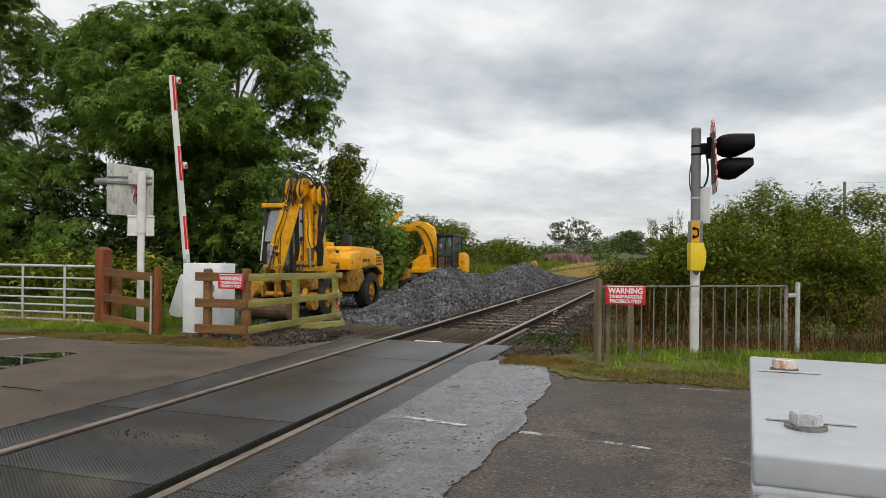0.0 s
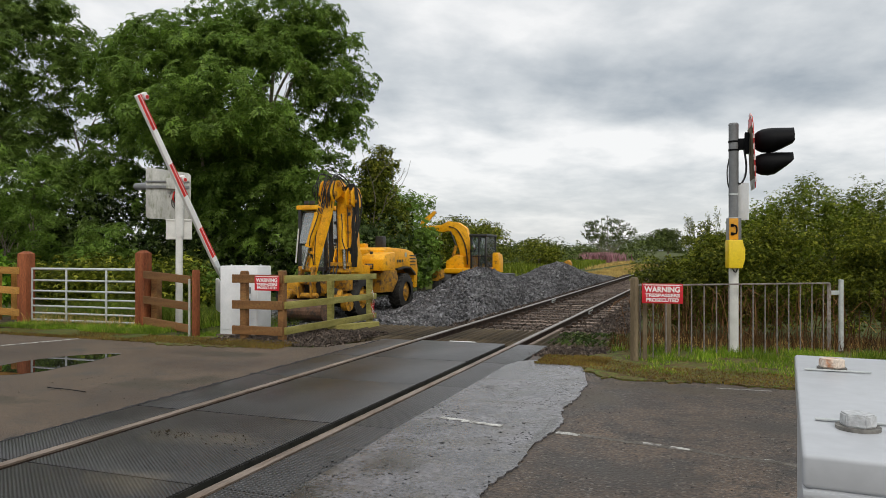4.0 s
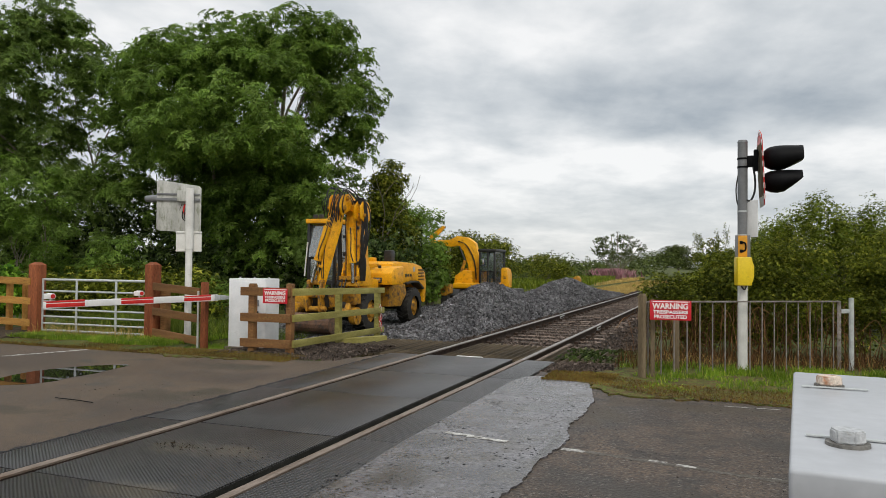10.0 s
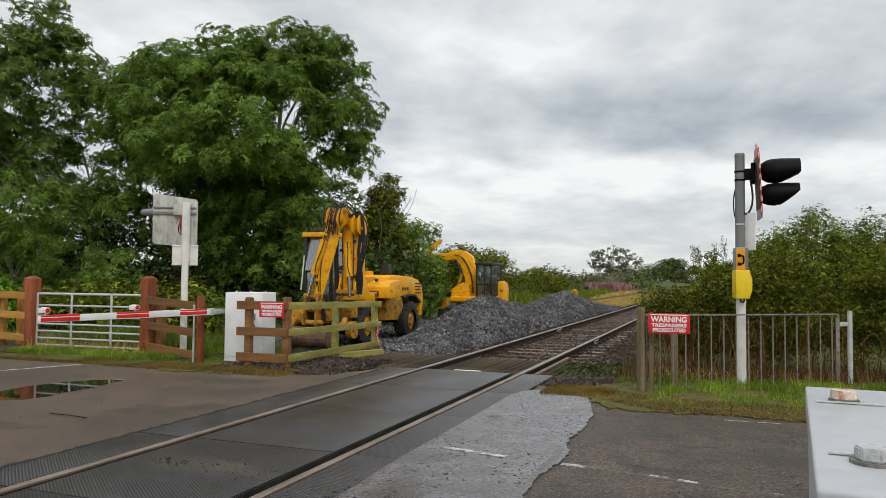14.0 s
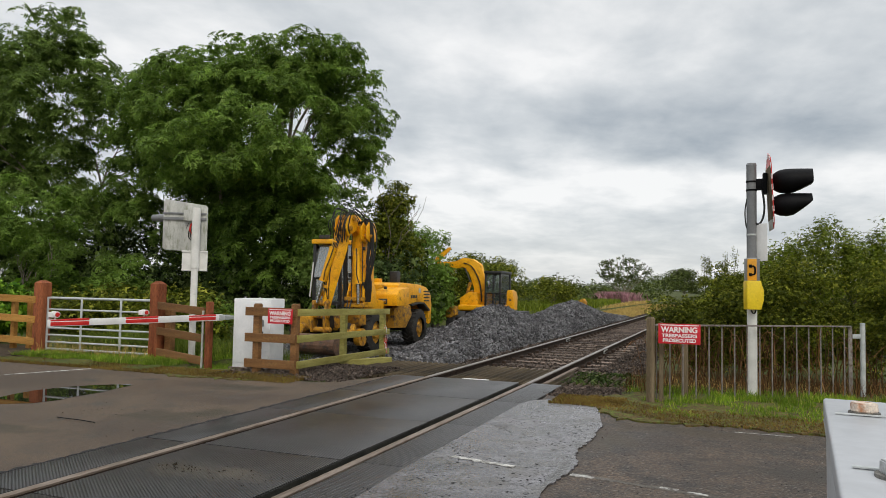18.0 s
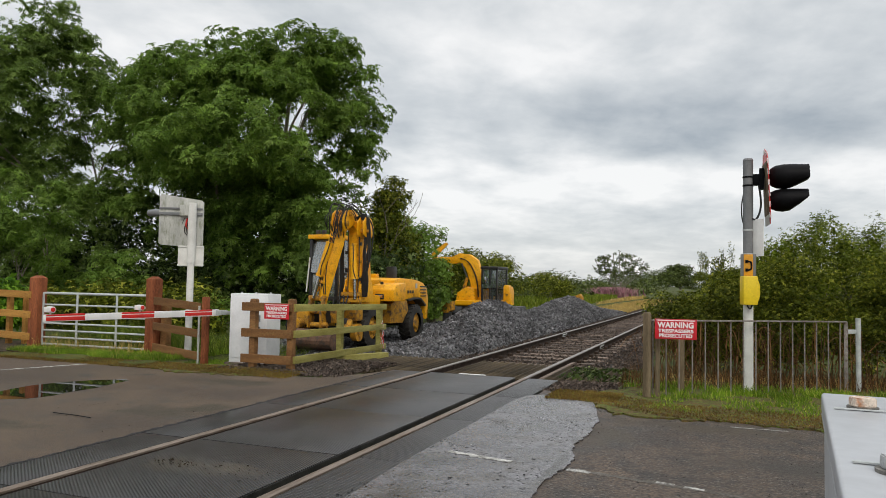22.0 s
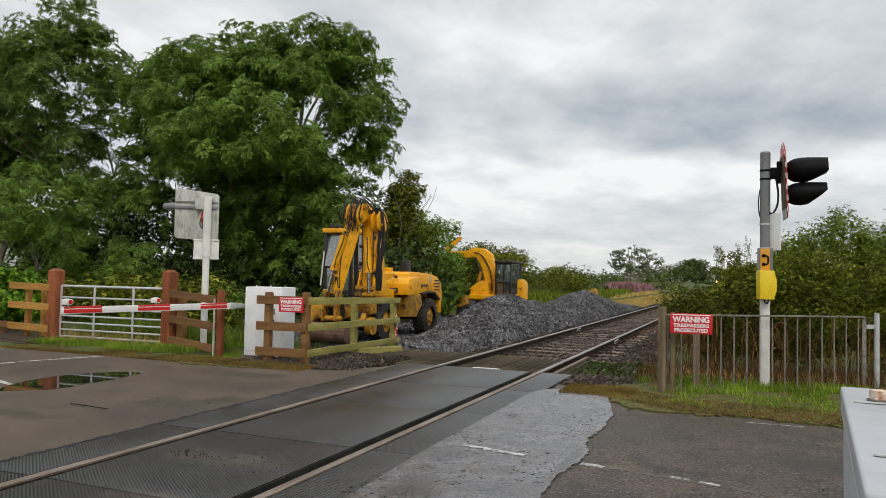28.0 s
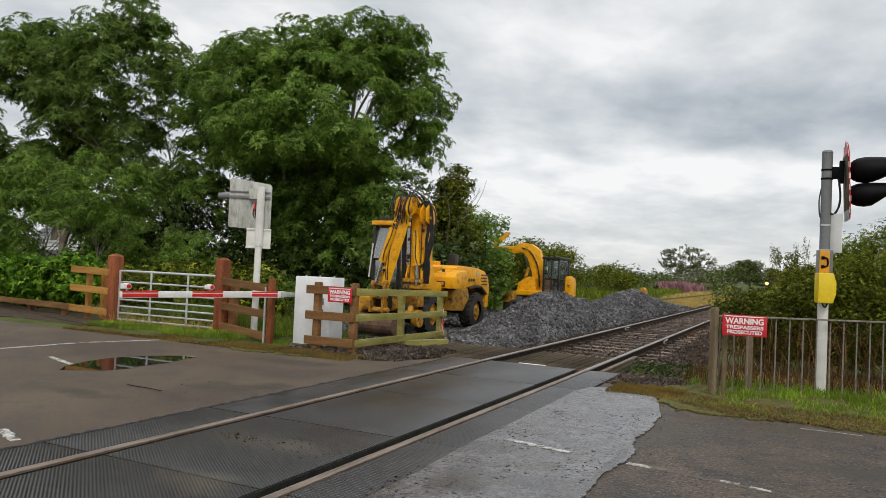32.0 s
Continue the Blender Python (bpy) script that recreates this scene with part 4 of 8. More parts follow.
def grit():
    def tar(rs):
        while True:
            x, y = rs.uniform(-2.0, -0.83), 2.6 + 6.9 * rs.rand() ** 1.2
            if noise.noise((x * 2.1, y * 1.3, 11)) > rs.uniform(-0.35, 0.45):
                return (x, y, 0.0085)
    stones("tar_lumps", 1300, tar, 0.017, heap_core, "dark flat crusts of grit stuck to the wet patch", "grit", 19, 0.12)

    def chips(rs):
        return (rs.uniform(-0.75, 1.6), rs.uniform(2.6, 8.6), -0.004)
    stones("road_chips", 500, chips, 0.009, heap_core, "dark loose chippings on the coarse road", "grit", 20, 0.5)

    def crumbs(rs):
        k = rs.rand()
        if k < 0.35:
            return (rs.normal(-3.55, 0.16), rs.normal(4.93, 0.05), 0.006)
        if k < 0.65:
            return (rs.normal(-2.95, 0.25), rs.normal(4.9, 0.14), 0.006)
        if k < 0.8:
            return (rs.normal(-1.0, 0.25), rs.uniform(6.5, 9.4), 0.009)
        return (rs.uniform(-6.6, -4.9), rs.normal(6.6, 0.5), -0.002)
    stones("road_grit", 130, crumbs, 0.011, guard_mat, "scattered dark mud crumbs on the road", "grit", 15)

    def litter(rs):
        x = rs.uniform(-0.7, 6.5)
        return (x, 8.72 + 0.13 * abs(rs.normal()) + 0.5 * rs.rand() ** 3 + 0.8 * max(0, -0.25 - x), 0.018)
    stones("leaf_litter", 2600, litter, 0.013, brown_stem, "brown leaf litter along the road edge", "litter", 21, 0.35)

    def spill(rs):
        return (rs.uniform(-7.3, -5.0), rs.uniform(10.0, 12.2), 0.0)
    stones("gravel_spill", 2600, spill, 0.045, ballast_brown, "loose gravel spilt round the fence posts", "gravel", 16)

    def strip_of_stones(rs):
        y = rs.uniform(10.2, 11.55)
        return (rs.uniform(-1.9, -0.55) + 0.1 * (y - 11), y, -0.03)
    stones("gravel_spill", 2600, strip_of_stones, 0.05, ballast_brown, "dark gravel between the road patch and the guard", "gravel", 18)


grit()

# ---- fences and gate ----


def post(bm, x, y, z0, z1, w, d):
    """A sawn post with a weathered top."""
    slab(bm, [(x - w / 2, y - d / 2), (x + w / 2, y - d / 2), (x + w / 2, y + d / 2), (x - w / 2, y + d / 2)], "z", z0, z1 - 0.03, 0.012)
    made = bmesh.ops.create_cone(bm, cap_ends=True, segments=4, radius1=w * 0.66, radius2=w * (0.26 if w > 0.15 else 0.5), depth=0.05 if w > 0.15 else 0.02, matrix=Matrix.Translation((x, y, z1 - (0.005 if w > 0.15 else 0.02))) @ pose(0, 0, 0, 0, 0, 45) @ Matrix.Diagonal((1, 1, 1, 1)))
    return bm


def beam(name, p, q, h, t, mat, parent, label=""):
    """A board on edge from p to q, h high and t thick."""
    p, q = Vector(p), Vector(q)
    d = q - p
    yaw, pitch = math.atan2(d.y, d.x), math.atan2(d.z, math.hypot(d.x, d.y))
    bm = bmesh.new()
    box(bm, (0, 0, 0), (d.length, t, h), bevel=0.006)
    return part(name, bm, mat, parent, label, Matrix.Translation((p + q) / 2) @ Euler((0, -pitch, yaw)).to_matrix().to_4x4())


def left_fences():
    f = thing("post_and_rail_fence", pose(0, 0, 0), "brown timber fence returning along the track in algae-green boards", "fence")
    for x, y, top, mat in ((-6.83, 10.47, 1.14, brown_board), (-6.12, 10.5, 1.15, brown_board), (-6.42, 12.65, 1.02, green_board), (-6.47, 14.45, 0.96, green_board)):
        bm = bmesh.new()
        post(bm, x, y, -0.3, top, 0.11, 0.11)
        part("fence_post", bm, mat, f)
    for z in (1.0, 0.57, 0.15):
        beam("rail_board", (-7.02, 10.40, z), (-6.07, 10.43, z), 0.14, 0.04, brown_board, f)
        beam("rail_board", (-6.05, 10.47, z), (-6.40, 14.62, z - 0.09), 0.12, 0.04, green_board, f, "algae-green weathered board")
    g = thing("wing_fence", pose(0, 0, 0), "red-stained timber wing fence beside the field gate", "fence")
    for x, y, top, w in ((-9.62, 11.2, 1.45, 0.21), (-8.02, 10.72, 1.14, 0.1)):
        bm = bmesh.new()
        post(bm, x, y, -0.3, top, w, w)
        part("fence_post", bm, red_wood, g)
    bm = bmesh.new()
    post(bm, -9.42, 11.32, -0.3, 1.0, 0.14, 0.14)
    part("fence_post", bm, brown_board, g)
    bm = bmesh.new()
    post(bm, -8.11, 10.66, -0.1, 0.98, 0.035, 0.03)
    part("white_batten", bm, board_white, g, "thin cream-painted batten")
    for z in (1.02, 0.55, 0.16):
        beam("rail_board", (-9.5, 11.08, z), (-8.1, 10.68, z - 0.07), 0.14, 0.04, brown_board, g)
    h = thing("roadside_fence", pose(0, 0, 0), "ochre timber rail fence beside the field gate", "fence")
    bm = bmesh.new()
    post(bm, -12.5, 11.1, -0.3, 1.43, 0.24, 0.22)
    part("gate_post", bm, red_wood, h, "thick red-stained gate post")
    bm = bmesh.new()
    post(bm, -13.42, 11.22, -0.3, 1.05, 0.1, 0.1)
    part("fence_post", bm, ochre_board, h)
    bm = bmesh.new()
    post(bm, -13.12, 11.35, -0.3, 1.0, 0.1, 0.1)
    part("fence_post", bm, ochre_board, h)
    for z in (1.06, 0.66, 0.22):
        beam("rail_board", (-13.85, 11.10, z + 0.02), (-12.55, 11.0, z), 0.14, 0.05, ochre_board, h)
    k = thing("low_kerb_rail", pose(0, 0, 0), "low brown timber rail at the foot of the laurel hedge", "rail fence")
    beam("rail_board", (-26, 12.4, 0.22), (-13.9, 11.22, 0.24), 0.13, 0.05, brown_board, k)
    for x in (-25, -22.6, -20.2, -17.8, -15.8, -14.4):
        bm = bmesh.new()
        post(bm, x, 11.3 + (x + 13.9) * -0.0975 + 0.05, -0.2, 0.25, 0.12, 0.1)
        part("short_post", bm, brown_board, k)


left_fences()


def field_gate():
    g = thing("field_gate", pose(0, 0, 0), "galvanised steel seven-bar field gate, shut", "gate")
    a, b = Vector((-12.34, 11.12, 0)), Vector((-9.76, 11.2, 0))
    for z in (1.1, 0.87, 0.66, 0.5, 0.36, 0.22, 0.08):
        bm = bmesh.new()
        rod(bm, a + Vector((0, 0, z)), b + Vector((0, 0, z)), 0.019 if 0.1 < z < 1.05 else 0.025, seg=10)
        part("gate_bar", bm, galv, g)
    for k in (0.0, 0.34, 0.72, 1.0):
        p = a.lerp(b, k)
        bm = bmesh.new()
        box(bm, (p.x, p.y - 0.022, 0.59), (0.05, 0.012, 1.06), bevel=0.003)
        part("gate_stile", bm, galv, g)


field_gate()


def lettered(parent, lines, w, at):
    """Raised white words, each line its own size: (text, height, z)."""
    for text, size, z in lines:
        cu = bpy.data.curves.new("lettering", "FONT")
        cu.body, cu.size, cu.align_x, cu.extrude = text, size, "CENTER", 0.0012
        cu.offset = size * 0.034
        tmp = bpy.data.objects.new("lettering", cu)
        scene.collection.objects.link(tmp)
        me = bpy.data.meshes.new_from_object(tmp.evaluated_get(bpy.context.evaluated_depsgraph_get()))
        bpy.data.objects.remove(tmp)
        width = max(v.co.x for v in me.vertices) - min(v.co.x for v in me.vertices)
        for v in me.vertices:
            v.co.x *= w[text] / width
        me.materials.append(sign_white)
        part("lettering", me, None, parent, "white capital letters", at @ pose(0, -0.006, z, 90, 0, 0))


def warning_sign(at, w, h):
    s = thing("warning_sign", at, "red enamel sign warning trespassers in white letters", "sign", "warning signs")
    bm = bmesh.new()
    box(bm, (0, 0, 0), (w, 0.006, h), bevel=0.002)
    part("plate", bm, sign_red, s)
    k = w / 0.52
    lettered(s, [("WARNING", 0.1 * k, 0.02 * k), ("TRESPASSERS", 0.06 * k, -0.044 * k), ("PROSECUTED", 0.064 * k, -0.107 * k)], {"WARNING": 0.45 * k, "TRESPASSERS": 0.44 * k, "PROSECUTED": 0.41 * k}, Matrix())
    bm = bmesh.new()
    box(bm, (0, -0.0045, h * 0.43), (w * 0.86, 0.003, h * 0.045))
    part("small_print", bm, sign_white, s, "line of white print too small to read")
    for x in (-0.45, 0.45):
        bm = bmesh.new()
        rod(bm, (x * w, -0.008, h * 0.44), (x * w, 0.004, h * 0.44), 0.008, seg=8)
        part("screw", bm, galv, s)
    return s


warning_sign(pose(-0.135, 10.05, 0.912, 0, 0, 4), 0.51, 0.255)
warning_sign(pose(-6.33, 10.37, 0.935, 0, 0, 2), 0.46, 0.245)


def rail_fence():
    """The pedestrian fence along the verge, with its timber end posts."""
    a, b = Vector((-0.52, 10.3, 0)), Vector((2.06, 12.05, 0))
    f = thing("bar_fence", pose(0, 0, 0), "dull grey steel vertical-bar fence along the verge", "fence")
    n = 16
    for z in (1.0, 0.0):
        bm = bmesh.new()
        d = b - a
        box(bm, (0, 0, 0), (d.length, 0.045, 0.02), bevel=0.003)
        part("fence_rail", bm, fence_paint, f, "", Matrix.Translation(a.lerp(b, 0.5) + Vector((0, 0, z))) @ pose(0, 0, 0, 0, 0, math.degrees(math.atan2(d.y, d.x))))
    bm = bmesh.new()
    rod(bm, (0, 0, 0.02), (0, 0, 1.0), 0.009, seg=8)
    me = finish("fence_bar", bm, fence_paint)
    for i in range(n):
        p = a.lerp(b, (i + 0.5) / n)
        part("fence_bar", me, None, f, at=pose(p.x, p.y, 0))
    bm = bmesh.new()
    box(bm, (b.x, b.y, 0.5), (0.05, 0.02, 1.0), bevel=0.004)
    part("end_bar", bm, fence_paint, f)
    bm = bmesh.new()
    rod(bm, (b.x + 0.17, b.y + 0.1, -0.2), (b.x + 0.17, b.y + 0.1, 1.05), 0.035, seg=16)
    part("end_post", bm, galv, f, "galvanised round end post")
    bm = bmesh.new()
    box(bm, (b.x + 0.09, b.y + 0.06, 0.86), (0.16, 0.03, 0.06), pose(0, 0, 0, 0, 0, 34).to_3x3(), 0.004)
    part("bracket", bm, galv, f, "galvanised bracket")
    w = thing("timber_end_posts", pose(0, 0, 0), "split weathered timber posts at the fence end", "fence posts")
    for x, y, top, k in ((-0.50, 10.2, 1.12, 0.1), (-0.37, 10.25, 1.05, 0.055), (-0.11, 10.9, 0.80, 0.085)):
        bm = bmesh.new()
        post(bm, x, y, -0.2, top, k, k)
        part("fence_post", bm, old_post, w)


rail_fence()


def loose_tape():
    rnd = random.Random(44)
    t = thing("safety_tape", pose(-6.45, 14.5, 0.55), "tangled red and white plastic tape on the fence end post", "tape")
    for i in range(16):
        bm = bmesh.new()
        p = [Vector((rnd.uniform(-0.06, 0.1), rnd.uniform(-0.1, 0.0), 0.05 - 0.13 * k + rnd.uniform(-0.05, 0.05))) for k in range(5)]
        tube(bm, p, 0.005, 4)
        part("strand", bm, arm_red if i % 3 else arm_white, t)


loose_tape()

# ---- signal post with lamps, near verge ----


def signal_post():
    s = thing("signal_post", pose(0.76, 11.4, 0), "grey steel crossing signal post, white below, with black lamp hoods", "signal post")
    bm = bmesh.new()
    rod(bm, (0, 0, 1.25), (0, 0, 3.26), 0.067, seg=24)
    part("upper_pole", bm, pole_grey, s)
    bm = bmesh.new()
    rod(bm, (0, 0, -0.2), (0, 0, 1.25), 0.066, seg=24)
    part("lower_pole", bm, pole_white, s, "white-painted lower pole")
    bm = bmesh.new()
    rod(bm, (0, 0, 3.255), (0, 0, 3.285), 0.071, 0.06, seg=24)
    part("cap", bm, pole_grey, s)
    for z in (3.02, 2.90, 2.27, 1.93):
        bm = bmesh.new()
        rod(bm, (0, 0, z - 0.012), (0, 0, z + 0.012), 0.073, seg=24)
        part("band", bm, black_plastic if z > 2.5 else galv, s)
    # lamp unit: the board stands across the road's line, the hoods reach along it
    head = Matrix.Translation((0.225, 0.0, 2.86))
    board = head @ pose(0.012, 0, 0, 0, -2.5, 4)
    bm = bmesh.new()
    box(bm, (-0.11, 0, 0.12), (0.18, 0.07, 0.16), bevel=0.01)
    part("arm_bracket", bm, black_plastic, s, "", head)
    bm = bmesh.new()
    box(bm, (-0.05, 0, 0.13), (0.06, 0.12, 0.3), bevel=0.01)
    part("mounting_box", bm, black_plastic, s, "", head)
    bm = bmesh.new()
    box(bm, (-0.008, 0, -0.02), (0.012, 0.46, 0.74), None, 0.004)
    part("backboard", bm, old_post, s, "tan back of the lamp board", board)
    bm = bmesh.new()
    slab(bm, [(-0.27, -0.42), (-0.27, 0.35), (-0.22, 0.46), (0.0, 0.56), (0.22, 0.46), (0.27, 0.35), (0.27, -0.42), (0.2, -0.52), (-0.2, -0.52)], "x", 0.0, 0.008, 0.002)
    part("border_plate", bm, arm_red, s, "red and white chequered border", board)
    for i in range(6):
        for y, z in ((-0.245, -0.4 + i * 0.15), (0.245, -0.4 + i * 0.15)):
            for side in (-0.003, 0.011):
                bm = bmesh.new()
                box(bm, (side, y, z), (0.005, 0.05, 0.075))
                part("white_square", bm, sign_white, s, "white reflective square", board)
    for y, z in ((-0.17, 0.46), (-0.06, 0.51), (0.06, 0.51), (0.17, 0.46)):
        for side in (-0.003, 0.011):
            bm = bmesh.new()
            box(bm, (side, y, z), (0.005, 0.06, 0.05))
            part("white_square", bm, sign_white, s, "white reflective square", board)
    bm = bmesh.new()
    slab(bm, [(-0.2, -0.53), (0.2, -0.53), (0.2, -0.36), (-0.2, -0.36)], "x", -0.012, -0.004, 0.002)
    part("lower_plate", bm, board_white, s, "pale lower plate", board)
    for z, ln, r, trim in ((0.15, 0.53, 0.168, 1.15), (-0.18, 0.52, 0.15, 1.95)):
        bm = bmesh.new()
        rings = []
        for j, (x, rr, cut) in enumerate(((0.0, 0.06, 0), (0.03, 0.105, 0), (0.07, r * 0.82, 0), (0.12, r * 0.96, 0), (0.2, r * 1.03, 0), (0.29, r * 1.03, 0.08), (0.38, r, 0.3), (0.46, r * 0.97, 0.52), (ln, r * 0.95, 0.72))):
            ring = []
            for q in range(24):
                a = 2 * math.pi * q / 24
                ring.append(bm.verts.new((x, rr * math.cos(a), max(rr * math.sin(a), -rr + 2 * rr * min(0.93, cut * trim * 0.46)))))
            rings.append(ring)
        for u, v in zip(rings, rings[1:]):
            for q in range(24):
                bm.faces.new((u[q], u[(q + 1) % 24], v[(q + 1) % 24], v[q]))
        bm.faces.new(rings[0][::-1])
        bmesh.ops.recalc_face_normals(bm, faces=bm.faces[:])
        bmesh.ops.solidify(bm, geom=bm.faces[:], thickness=0.006)
        part("lamp_hood", bm, black_plastic, s, "long black lamp hood", head @ pose(0.02, 0.0, z, 0, -1, 0))
        bm = bmesh.new()
        rod(bm, (0.2, 0, 0), (0.215, 0, 0), r * 0.85, seg=20)
        part("lamp_lens", bm, arm_red, s, "unlit red lens", head @ pose(0.02, 0.0, z, 0, 0, 0))
    bm = bmesh.new()
    tube(bm, [(0.14, -0.02, 2.9), (0.165, -0.03, 2.68), (0.15, -0.04, 2.52), (0.1, -0.04, 2.42), (0.05, -0.03, 2.43)], 0.014)
    part("cable", bm, hose_black, s, "black looped cable")
    bm = bmesh.new()
    tube(bm, [(-0.06, -0.01, 2.78), (-0.085, -0.02, 2.62), (-0.08, -0.02, 2.45), (-0.06, -0.01, 2.36)], 0.009)
    part("cable", bm, hose_black, s, "black looped cable")
    bm = bmesh.new()
    slab(bm, [(-0.09, 1.9), (0.09, 1.9), (0.09, 2.36), (0.06, 2.42), (-0.09, 2.42)], "x", -0.006, 0.006, 0.002)
    part("notice_plate", bm, arm_white, s, "white notice plate", pose(0.125, -0.07, 0, 0, 0, 50))
    bm = bmesh.new()
    box(bm, (0, 0, 1.775), (0.006, 0.12, 0.3), None, 0.002)
    part("phone_plate", bm, orange_plate, s, "orange plate with a black handset symbol", pose(0.0, -0.084, 0, 0, 0, -88))
    bm = bmesh.new()
    tube(bm, [(-0.03, 0, 0.065), (0.02, 0, 0.05), (0.03, 0, 0), (0.02, 0, -0.05), (-0.03, 0, -0.065)], 0.012, 8)
    box(bm, (-0.03, 0, 0.06), (0.04, 0.014, 0.045), None, 0.006)
    box(bm, (-0.03, 0, -0.06), (0.04, 0.014, 0.045), None, 0.006)
    part("handset_symbol", bm, black_plastic, s, "black handset symbol", pose(0.01, -0.094, 1.765, 0, 0, 2))
    bm = bmesh.new()
    box(bm, (0, -0.03, 1.765), (0.2, 0.09, 0.33), bevel=0.008)
    part("plate_backing", bm, pole_grey, s)
    bm = bmesh.new()
    box(bm, (-0.008, 0, 1.42), (0.195, 0.2, 0.4), bevel=0.02)
    part("phone_box", bm, yellow_box, s, "bright yellow telephone cover", pose(0.01, -0.12, 0, 0, 0, 14))
    bm = bmesh.new()
    slab(bm, [(0.085, 1.24), (0.118, 1.34), (0.118, 1.5), (0.085, 1.6)], "y", -0.09, 0.09, 0.01)
    part("phone_door_lip", bm, yellow_box, s, "", pose(0.01, -0.12, 0, 0, 0, 14))
    bm = bmesh.new()
    tube(bm, [(-0.02, -0.1, 1.23), (0.0, -0.11, 1.18), (0.03, -0.11, 1.17), (0.05, -0.1, 1.23)], 0.01)
    part("cable", bm, hose_black, s, "black looped cable")


signal_post()


def far_signal():
    s = thing("signal_post", pose(-8.705, 11.1, 0), "white signal post seen from behind, with a weathered square board", "signal post")
    bm = bmesh.new()
    rod(bm, (0, 0, -0.2), (0, 0, 2.06), 0.062, seg=20)
    part("pole", bm, pole_white, s)
    bm = bmesh.new()
    rod(bm, (0, 0, 1.72), (0, 0, 2.84), 0.075, seg=20)
    part("upper_pole", bm, pole_white, s)
    turn = pose(0, 0, 0, 0, 0, 27)
    bm = bmesh.new()
    slab(bm, [(-0.62, 2.1), (-0.58, 2.06), (0.14, 2.02), (0.18, 2.07), (0.18, 2.86), (0.14, 2.9), (-0.58, 3.0), (-0.62, 2.96)], "y", 0.1, 0.125, 0.004)
    part("backboard", bm, board_white, s, "square back of the lamp board, stained grey", turn)
    bm = bmesh.new()
    box(bm, (-0.23, 0.085, 2.64), (0.78, 0.04, 0.05), bevel=0.004)
    box(bm, (-0.23, 0.085, 2.74), (0.78, 0.02, 0.03), bevel=0.004)
    part("crossbar", bm, pole_grey, s, "grey steel crossbar", turn)
    bm = bmesh.new()
    box(bm, (-0.14, 0.04, 2.7), (0.18, 0.1, 0.2), bevel=0.008)
    part("junction_box", bm, board_white, s, "", turn)
    bm = bmesh.new()
    rod(bm, (-0.6, 0.2, 2.66), (-0.86, 0.3, 2.66), 0.075, 0.06, seg=16)
    part("lamp_hood", bm, pole_grey, s, "grey lamp hood end", turn)
    bm = bmesh.new()
    box(bm, (-0.02, 0.07, 1.86), (0.46, 0.016, 0.38), bevel=0.004)
    part("lower_plate", bm, pole_white, s, "cream back of a small plate", turn)
    for z in (2.03, 1.69):
        bm = bmesh.new()
        box(bm, (-0.02, 0.055, z), (0.47, 0.02, 0.025), bevel=0.003)
        part("plate_frame", bm, pole_white, s, "", turn)
    for i, (x0, c) in enumerate(((-0.24, hose_black), (-0.16, hose_black), (-0.11, hose_black))):
        bm = bmesh.new()
        tube(bm, [(x0 + 0.06, 0.03, 2.6), (x0, 0.0, 2.42), (x0 - 0.02, 0.02, 2.3), (x0 + 0.04, 0.03, 2.24)], 0.009, 6)
        part("cable", bm, c, s, "loose cable")
    bm = bmesh.new()
    tube(bm, [(-0.12, 0.02, 2.56), (-0.14, 0.0, 2.45), (-0.12, 0.02, 2.36)], 0.016, 6)
    part("cable", bm, arm_red, s, "short red cable")


far_signal()

# ---- barrier machine and arm ----


def barrier():
    m = thing("barrier_machine", pose(-7.18, 11.1, 0, 0, 0, 4), "white steel barrier machine cabinet on the verge", "barrier machine")
    bm = bmesh.new()
    box(bm, (-0.07, 0, 0.6), (0.74, 0.46, 1.2), bevel=0.02)
    part("cabinet", bm, box_white, m)
    bm = bmesh.new()
    box(bm, (-0.06, -0.235, 0.62), (0.68, 0.012, 1.06), bevel=0.005)
    door = part("door", bm, box_white, m)
    for i in (-0.36, -0.07, 0.22):
        bm = bmesh.new()
        rod(bm, (i, 0, 1.2), (i, 0, 1.225), 0.015, seg=8)
        part("bolt", bm, galv, m)
    bm = bmesh.new()
    box(bm, (0.12, -0.247, 0.78), (0.11, 0.012, 0.11), bevel=0.004)
    part("notice", bm, pole_grey, door, "small faded notice")
    bm = bmesh.new()
    box(bm, (0.14, -0.25, 0.62), (0.05, 0.02, 0.04), bevel=0.005)
    part("lock", bm, machine_black, door)
    bm = bmesh.new()
    box(bm, (-0.07, 0, -0.06), (0.84, 0.56, 0.14), bevel=0.01)
    part("plinth", bm, ballast_brown, m)
    return m


machine = barrier()

ARM_ROOT = (-7.763, 11.2, 0.857)
ARM_YAW = 83.14


